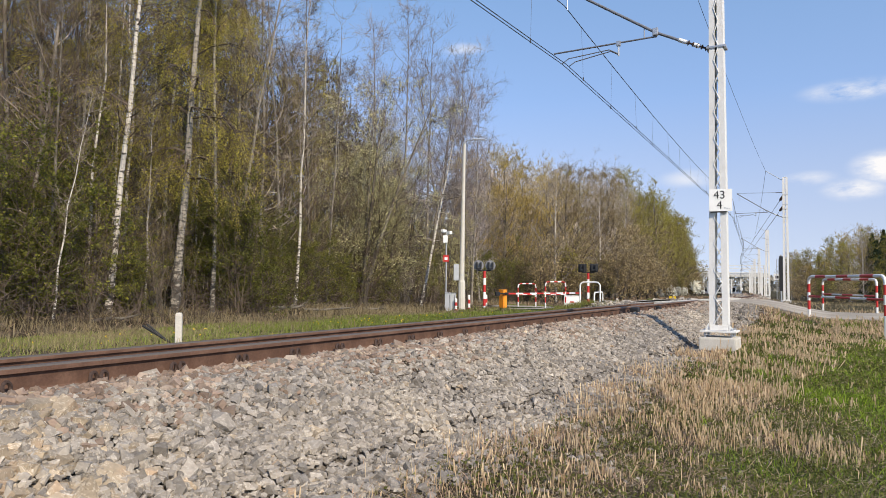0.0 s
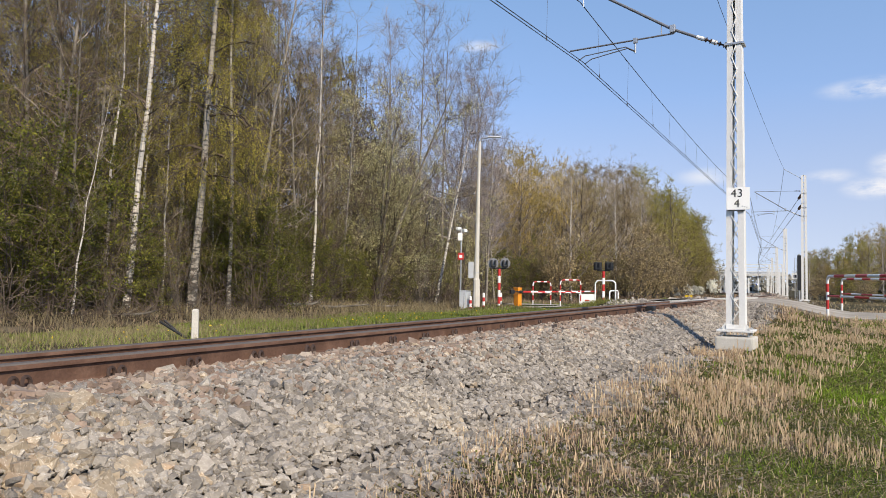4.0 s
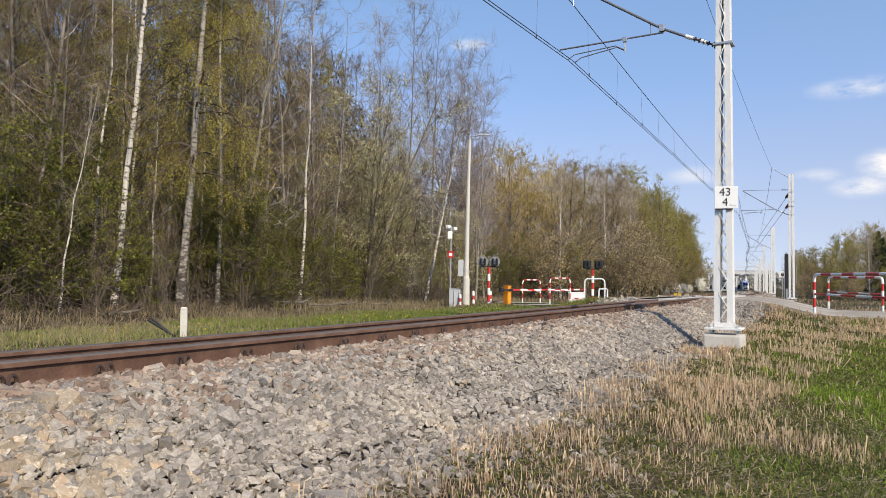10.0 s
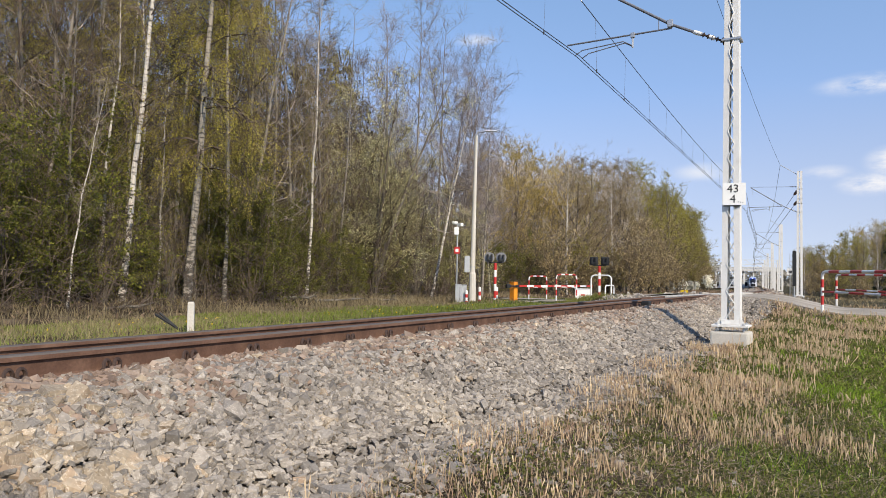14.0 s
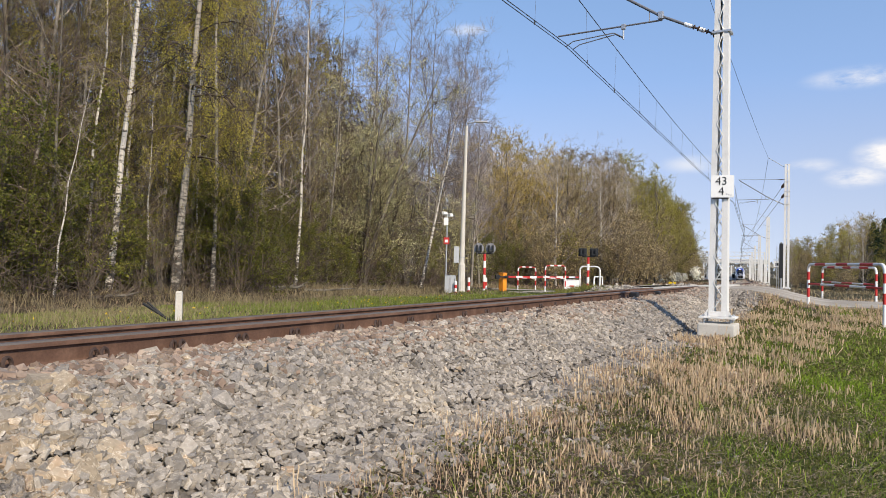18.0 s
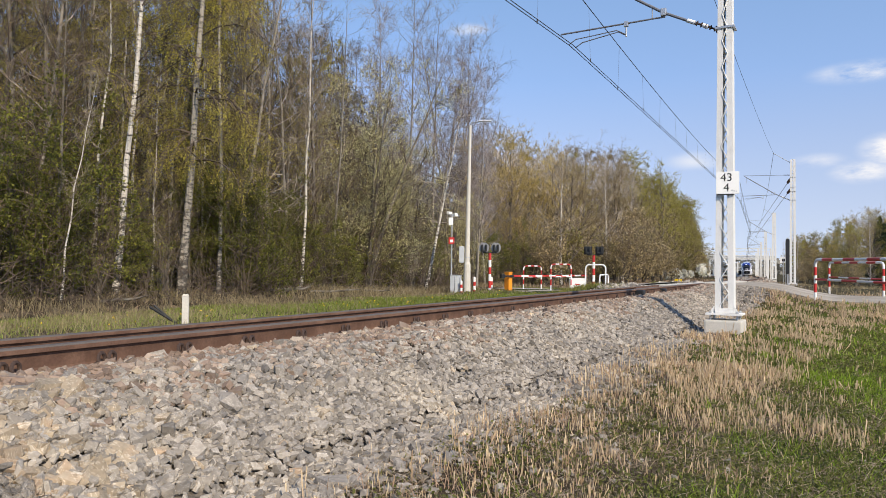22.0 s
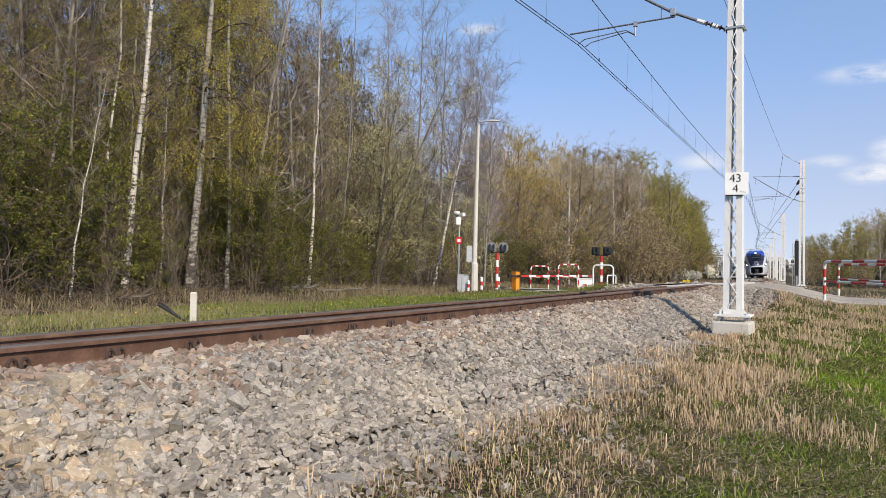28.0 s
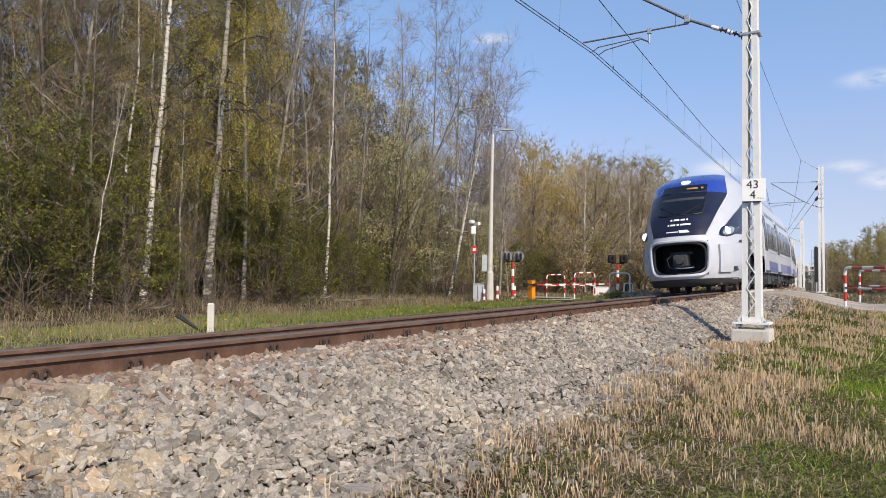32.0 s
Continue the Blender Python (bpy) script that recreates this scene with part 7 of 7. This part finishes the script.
def patch(corners, nu, nz_, off, depth=0.03):
    """A sheet on the cab's skin between four (u, z) corners, with turned-in rims."""
    sh = Shape()
    rows = []
    (u0, z0), (u1, z1), (u2, z2), (u3, z3) = corners
    for j in range(nz_ + 1):
        t = j / nz_
        for i in range(nu + 1):
            r = i / nu
            u = (u0 * (1 - r) + u1 * r) * (1 - t) + (u3 * (1 - r) + u2 * r) * t
            z = (z0 * (1 - r) + z1 * r) * (1 - t) + (z3 * (1 - r) + z2 * r) * t
            rows.append((u, z))
    v = [skin(u, z, off) for u, z in rows] + [skin(u, z, off - depth) for u, z in rows]
    n, k = nu + 1, len(rows)
    f = [(j * n + i, j * n + i + 1, (j + 1) * n + i + 1, (j + 1) * n + i) for j in range(nz_) for i in range(nu)]
    rim = [i for i in range(n)] + [j * n + nu for j in range(1, nz_ + 1)] + [nz_ * n + i for i in range(nu - 1, -1, -1)] + [j * n for j in range(nz_ - 1, 0, -1)]
    for a, b in zip(rim, rim[1:] + rim[:1]):
        f.append((b, a, a + k, b + k))
    return sh.add(v, [tuple(reversed(q)) for q in f])


def lens_shape(u0, u1, z0, z1, skew, off, n=18, power=2.4):
    """A rounded sheet on the skin (for lamps and openings)."""
    sh = Shape()
    uc, zc, ru, rz = (u0 + u1) / 2, (z0 + z1) / 2, (u1 - u0) / 2, (z1 - z0) / 2
    v = [skin(uc, zc, off)]
    rings = (0.5, 0.85, 1.0)
    for k, r in enumerate(rings):
        for i in range(n):
            a = 2 * math.pi * i / n
            c, s = math.cos(a), math.sin(a)
            c, s = math.copysign(abs(c) ** (2 / power), c), math.copysign(abs(s) ** (2 / power), s)
            v.append(skin(uc + ru * r * c + skew * s * r, zc + rz * r * s, off if r < 1 else off - 0.03))
    f = [(0, 1 + i, 1 + (i + 1) % n) for i in range(n)]
    for k in range(len(rings) - 1):
        f += [(1 + k * n + i, 1 + (k + 1) * n + i, 1 + (k + 1) * n + (i + 1) % n, 1 + k * n + (i + 1) % n) for i in range(n)]
    return sh.add(v, [tuple(reversed(q)) for q in f])


def cab(root):
    """The shaped front of the leading car."""
    zs = [0.37, 0.43, 0.5, 0.7, 0.95, 1.2, 1.45, 1.6, 1.75, 1.95, 2.15, 2.35, 2.6, 2.8, 3.0, 3.2, 3.35, 3.5, 3.65, 3.8, 3.9, 4.0, 4.07, 4.12]
    us = [-1, -0.93, -0.86, -0.8, -0.75, -0.7, -0.64, -0.57, -0.5, -0.4, -0.3, -0.2, -0.1, 0, 0.1, 0.2, 0.3, 0.4, 0.5, 0.57, 0.64, 0.7, 0.75, 0.8, 0.86, 0.93, 1]
    sh = Shape()
    v = [skin(u, z) for z in zs for u in us]
    n = len(us)
    f = []
    for j in range(len(zs) - 1):
        for i in range(n - 1):
            um, zm = abs(us[i] + us[i + 1]) / 2, (zs[j] + zs[j + 1]) / 2
            if um < 0.40 and 0.5 < zm < 1.45:
                continue            # the coupler opening
            if um > 0.79 and zm < 1.08:
                continue            # the bogie opening
            f.append((j * n + i, (j + 1) * n + i, (j + 1) * n + i + 1, j * n + i + 1))
    part("cab_shell", sh.add(v, f), "train_white", root, "white rounded cab shell", smooth=True)
    part("skirt", patch([(-0.70, 0.21), (0.70, 0.21), (0.72, 0.40), (-0.72, 0.40)], 18, 2, 0.012), "train_grey", root, "dark grey lower skirt", smooth=True)
    hole = Shape()
    ring = [(-0.40, 0.5), (-0.2, 0.5), (0, 0.5), (0.2, 0.5), (0.40, 0.5), (0.40, 0.95), (0.40, 1.45), (0.2, 1.45), (0, 1.45), (-0.2, 1.45), (-0.40, 1.45), (-0.40, 0.95)]
    a = [skin(u, z, 0.0) for u, z in ring]
    b = [Vector((p.x * 0.9, -1.35, 0.98 + (p.z - 0.98) * 0.9)) for p in a]
    k = len(ring)
    faces = [(i, (i + 1) % k, (i + 1) % k + k, i + k) for i in range(k)] + [tuple(range(k, 2 * k))]
    part("coupler_recess", hole.add(a + b, faces), "black", root, "dark recess in the nose")
    lip = Shape()
    rim = []
    for i in range(40):
        t = 2 * math.pi * i / 40
        c, s = math.cos(t), math.sin(t)
        c, s = math.copysign(abs(c) ** 0.34, c), math.copysign(abs(s) ** 0.34, s)
        rim.append(skin(0.405 * c * (1 + 0.02 * s), 0.975 + 0.485 * s, 0.015))
    part("recess_rim", lip.tube(rim + rim[:1], 0.05, 8, caps=False), "train_white", root, smooth=True)
    inner = Shape().tube([p + Vector((0, -0.03, 0)) for p in [skin(0.37 * u, 0.97 + 0.43 * s, 0) for u, s in [(math.copysign(abs(math.cos(2 * math.pi * i / 32)) ** 0.5, math.cos(2 * math.pi * i / 32)), math.copysign(abs(math.sin(2 * math.pi * i / 32)) ** 0.5, math.sin(2 * math.pi * i / 32))) for i in range(33)]]], 0.035, 6, caps=False)
    part("recess_seal", inner, "black", root)
    cp = part("coupler", Shape().box((-0.2, -0.75, 0.76), (0.2, -0.32, 1.10), 0.03).box((-0.3, -0.7, 1.11), (0.3, -0.45, 1.18), 0.02).tube([(0, -0.4, 0.93), (0, -0.2, 0.93)], [0.13, 0.1], 12), "train_grey", root, "grey automatic coupler head")
    part("hose", Shape().tube([(0.2, -0.4, 1.13), (0.36, -0.3, 0.98), (0.32, -0.35, 0.76), (0.1, -0.4, 0.68)], 0.025, 7), "black", cp)
    part("hose", Shape().tube([(-0.35, -0.4, 0.73), (-0.1, -0.35, 0.71), (0.15, -0.36, 0.73)], 0.02, 7), "silver", cp)
    # dark mask, its windscreen and its blue crown
    part("mask", patch([(-0.37, 1.62), (0.37, 1.62), (0.60, 2.94), (-0.60, 2.94)], 16, 12, 0.014), "train_navy", root, "navy mask round the windscreen", smooth=True)
    part("mask_top", patch([(-0.60, 2.94), (0.60, 2.94), (0.62, 3.72), (-0.62, 3.72)], 14, 8, 0.0142), "train_blue", root, "bright blue crown of the cab", smooth=True)
    ws = part("windscreen", patch([(-0.31, 2.26), (0.31, 2.26), (0.36, 2.95), (-0.36, 2.95)], 12, 8, 0.024), "train_glass", root, "dark raked windscreen", smooth=True)
    part("windscreen_seal", Shape().tube([skin(u, z, 0.02) for u, z in [(-0.31, 2.26), (-0.2, 2.23), (0, 2.23), (0.2, 2.23), (0.31, 2.26), (0.335, 2.6), (0.36, 2.95), (0.2, 2.97), (0, 2.97), (-0.2, 2.97), (-0.36, 2.95), (-0.335, 2.6), (-0.31, 2.26)]], 0.02, 6), "black", ws)
    part("sun_blind", patch([(-0.32, 2.70), (0.32, 2.70), (0.32, 2.78), (-0.32, 2.78)], 8, 1, 0.03), "train_grey", ws)
    for sx in (-1, 1):
        part("wiper", Shape().tube([skin(0.05 * sx, 2.24, 0.045), skin(0.30 * sx, 2.52, 0.045)], 0.014, 5), "black", ws)
    dp = part("destination_display", patch([(-0.35, 2.99), (0.35, 2.99), (0.35, 3.22), (-0.35, 3.22)], 10, 2, 0.022), "train_glass", root, "dark destination display")
    for k, (a, b) in enumerate(((-0.30, -0.27), (-0.22, -0.05))):
        part("display_bar", patch([(a, 3.07), (b, 3.07), (b, 3.12), (a, 3.12)], 2, 1, 0.028), "amber", dp)
    part("top_lamp", lens_shape(-0.08, 0.08, 3.29, 3.40, 0, 0.05), "lamp_on", root, "lit round upper headlamp", smooth=True)
    # running number and operator's mark as plain bars
    for z, bars in ((2.06, ((-0.13, -0.11), (-0.09, -0.03), (-0.01, 0.07), (0.09, 0.115))), (1.92, ((-0.17, -0.03), (-0.01, 0.02), (0.04, 0.11), (0.13, 0.15)))):
        for a, b in bars:
            part("number_bar", patch([(a, z), (b, z), (b, z + 0.05), (a, z + 0.05)], 2, 1, 0.024), "white", root)
    part("operator_mark", patch([(-0.17, 1.70), (-0.03, 1.70), (-0.01, 1.78), (-0.13, 1.78)], 3, 1, 0.024), "white", root)
    part("operator_mark", patch([(-0.01, 1.72), (0.16, 1.72), (0.16, 1.75), (-0.01, 1.75)], 3, 1, 0.024), "white", root)
    for sx in (-1, 1):
        P = lambda *c: [(sx * u, z) for u, z in (c if sx > 0 else (c[1], c[0], c[3], c[2]))]
        # white edge of the mask, grey-blue side mask with headlamp and side window
        part("mask_edge", patch(P((0.375, 1.60), (0.40, 1.60), (0.66, 2.98), (0.634, 2.98)), 3, 12, 0.018), "train_white", root, smooth=True)
        part("side_mask", patch(P((0.515, 1.60), (0.80, 1.72), (0.90, 3.0), (0.78, 2.86)), 6, 8, 0.010), "train_navy", root, "navy lamp and window field", smooth=True)
        u = (0.525, 0.695) if sx > 0 else (-0.695, -0.525)
        housing = part("headlamp_housing", lens_shape(u[0], u[1], 1.55, 1.95, 0.03 * sx, 0.014), "train_glass", root, "dark almond headlamp housing", smooth=True)
        part("reflector", lens_shape(u[0] + 0.03, u[1] - 0.03, 1.60, 1.89, 0.02 * sx, 0.026), "silver", housing, "silvery lamp reflector", smooth=True)
        c = (u[0] + u[1]) / 2 - 0.01 * sx
        q = skin(c, 1.74, 0.0)
        part("headlamp", Shape().disc((q.x - 0.03 * sx, q.y - 0.02, q.z), 0.12, 0.16, "y", 20), "lamp_on", housing, "lit headlamp")
        part("side_window", patch(P((0.775, 1.95), (0.86, 1.95), (0.88, 2.85), (0.825, 2.75)), 4, 4, 0.02), "train_glass", root, "dark cab side window", smooth=True)
        part("cab_door", patch(P((0.90, 0.6), (0.93, 0.6), (0.93, 2.9), (0.90, 2.9)), 3, 6, 0.008), "train_white", root)
        part("buffer_cover", patch(P((0.515, 0.55), (0.64, 0.55), (0.64, 1.32), (0.515, 1.32)), 3, 4, 0.07, 0.12), "train_white", root, "white buffer cover", smooth=True)
        part("blue_flash", patch(P((0.70, 1.42), (0.99, 1.52), (0.99, 1.58), (0.72, 1.50)), 6, 1, 0.008), "train_navy", root)
    # black panels added to give the bogie opening its dark shade
    for sx in (-1, 1):
        part("inner_panel", Shape().box((sx * 0.98, -NOSE, 0.3), (sx * 1.02, -2.3, 1.2)), "black", root)
    part("snow_plough", Shape().box((-0.95, -1.9, 0.20), (0.95, -0.95, 0.32), 0.03), "train_grey", root)
    for sx in (-0.45, 0.45):
        part("rail_guard", Shape().box((sx - 0.06, -2.0, 0.04), (sx + 0.06, -1.8, 0.4), 0.02), "train_grey", root)


def section(z_lo=0.62):
    out = [(HALF * 0.985, z_lo), (HALF, 0.85), (HALF, 2.2), (1.37, 2.8), (1.25, 3.3), (1.10, 3.6), (0.84, 3.85), (0.55, 4.0), (0.2, 4.12)]
    return out + [(-x, z) for x, z in reversed(out)]


def bogie(root, y):
    g = part("bogie", Shape().box((-1.05, y - 1.5, 0.38), (-0.9, y + 1.5, 0.62), 0.03).box((0.9, y - 1.5, 0.38), (1.05, y + 1.5, 0.62), 0.03).box((-0.95, y - 0.3, 0.35), (0.95, y + 0.3, 0.6), 0.03), "train_grey", root, "dark bogie frame")
    for dy in (-1.25, 1.25):
        for sx in (-0.76, 0.76):
            part("wheel", Shape().disc((sx, y + dy, 0.42), 0.42, 0.13, "x", 24), "rail_rust", g)
            part("axle_box", Shape().box((math.copysign(1.05, sx) - 0.08, y + dy - 0.16, 0.3), (math.copysign(1.05, sx) + 0.08, y + dy + 0.16, 0.58), 0.03), "train_grey", g)
        part("axle", Shape().tube([(-0.7, y + dy, 0.42), (0.7, y + dy, 0.42)], 0.07, 8), "steel", g)


def car(lead, length=22.0):
    """One rigid car; its front end is at local y = 0 and it trails to -y. Origin at rail level."""
    root = thing("train_car", Matrix(), "leading car of a white and blue electric train, headlamps lit" if lead else "white and blue passenger car of the electric train", "train", "cars of the train")
    y0 = -NOSE if lead else -0.35
    if lead:
        cab(root)
    sec, n = section(), len(section())
    body = Shape()
    v = [(x, y, z) for y in (y0, -length + 0.35) for x, z in sec]
    f = [(i, (i + 1) % n, (i + 1) % n + n, i + n) for i in range(n)] + [tuple(range(n, 2 * n))] + ([] if lead else [tuple(reversed(range(n)))])
    part("body", body.add(v, f), "train_white", root, "white car body", smooth=True)
    part("floor", Shape().box((-1.3, -length + 0.4, 0.62), (1.3, -1.5 if lead else y0 - 0.1, 0.72)), "train_grey", root)
    part("roof_fairing", Shape().box((-0.75, -length + 1.2, 3.75), (0.75, y0 - 0.6, 4.19), 0.15), "train_roof", root, "grey equipment fairing on the roof")
    part("gangway", Shape().box((-0.9, -length - 0.35, 0.6), (0.9, -length + 0.35, 3.7), 0.08), "black", root, "black gangway bellows")
    for sx in (-1, 1):
        w = HALF + 0.006

        def panel(name, ya, yb, za, zb, mat, label="", lift=0.0, parent=root):
            xa = lambda z: sx * (float(np.interp(z, [0.42, 0.8, 2.2, 2.8, 3.3], [HALF * 0.97, HALF, HALF, 1.37, 1.25])) + lift)
            t = sx * 0.02
            zz = [za, (za + zb) / 2, zb] if not (za < 2.2 < zb) else [za, 2.2, zb]
            vv = [(xa(z) + d, y, z) for d in (0.004 * sx, -t) for z in zz for y in (ya, yb)]
            ff = []
            for d in (0, 6):
                for k in (0, 2):
                    q = (d + k, d + k + 1, d + k + 3, d + k + 2)
                    ff.append(q if (d == 0) == (sx * (yb - ya) < 0) else tuple(reversed(q)))
            ff += [(0, 6, 7, 1), (4, 5, 11, 10), (0, 2, 8, 6), (2, 4, 10, 8), (1, 7, 9, 3), (3, 9, 11, 5)]
            return part(name, Shape().add(vv, ff), mat, parent, label)
        yb = -length + 0.5
        panel("lower_stripe", y0 - 0.3, yb, 0.66, 1.08, "train_violet", "violet-blue band along the sill")
        panel("window_band", y0 - 1.7, yb - 0.2, 1.56, 3.02, "train_navy", "dark window band", 0.002)
        k, y = 0, y0 - 2.0
        while y - 1.9 > yb:
            win = panel("window", y, y - 1.55, 1.62, 2.94, "train_glass", "dark tinted window", 0.008)
            y -= 1.85
            k += 1
        for yd in ((y0 - 0.35, ) if lead else (-1.2,)) + (-length * 0.62,):
            door = panel("door", yd, yd - 1.25, 0.72, 2.98, "train_white", "white sliding door", 0.014)
            panel("door_window", yd - 0.15, yd - 0.58, 1.45, 2.8, "train_glass", "", 0.022, door)
            panel("door_window", yd - 0.68, yd - 1.1, 1.45, 2.8, "train_glass", "", 0.022, door)
            panel("door_step", yd, yd - 1.25, 0.62, 0.70, "train_grey", "", 0.05)
        panel("seam", y0 - 0.3, yb, 1.42, 1.45, "train_roof", "", 0.004)
        for q in range(int((length - 8) / 1.5)):
            ye = -5.8 - 1.5 * q
            if -length + 5.5 < ye:
                part("underfloor_box", Shape().box((sx * 0.85, ye - 1.3, 0.2 + 0.1 * (q % 3)), (sx * 1.27, ye, 0.62), 0.02), "train_grey", root)
    bogie(root, -4.0 if lead else -0.2)
    bogie(root, -length + 3.0)
    return root


CAR = 22.0
CARS = [car(True, CAR)]
for _k in range(5):
    CARS.append(car(False, CAR) if _k == 0 else copy_thing(CARS[1], Matrix()))

# seconds, place of the nose along the track
RUN = ((0.0, 392.0), (3.0, 369.0), (6.0, 344.0), (9.5, 316.0), (13.0, 288.0), (15.0, 268.0), (17.0, 250.0), (19.0, 234.0), (21.0, 219.0), (23.0, 199.0), (25.0, 164.5), (26.5, 134.0), (28.0, 102.8),
       (29.0, 82.2), (30.0, 61.4), (31.0, 40.6), (31.5, 30.2), (32.0, 19.9))


def car_pose(s):
    """The pose of a car whose front end is s metres along the track, facing the camera's end of the line."""
    def on(u):
        return plan(u, 0, RAIL_Z - CANT / 2)
    a, b = on(s + 3.2), on(s + CAR - 3.2)
    d = (a - b).normalized()
    right = Vector((d.y, -d.x, 0)).normalized()
    # the camera's side of the track lies higher
    right = (right - Vector((0, 0, 1)) * CANT / (2 * GAUGE)).normalized()
    up = right.cross(d).normalized()
    right = d.cross(up)
    o = a + d * 3.2
    return Matrix(((right.x, d.x, up.x, o.x), (right.y, d.y, up.y, o.y), (right.z, d.z, up.z, o.z), (0, 0, 0, 1)))


def motions():
    for k, c in enumerate(CARS):
        walk(c, [(t, car_pose(s + CAR * k)) for t, s in RUN])

stones()


motions()
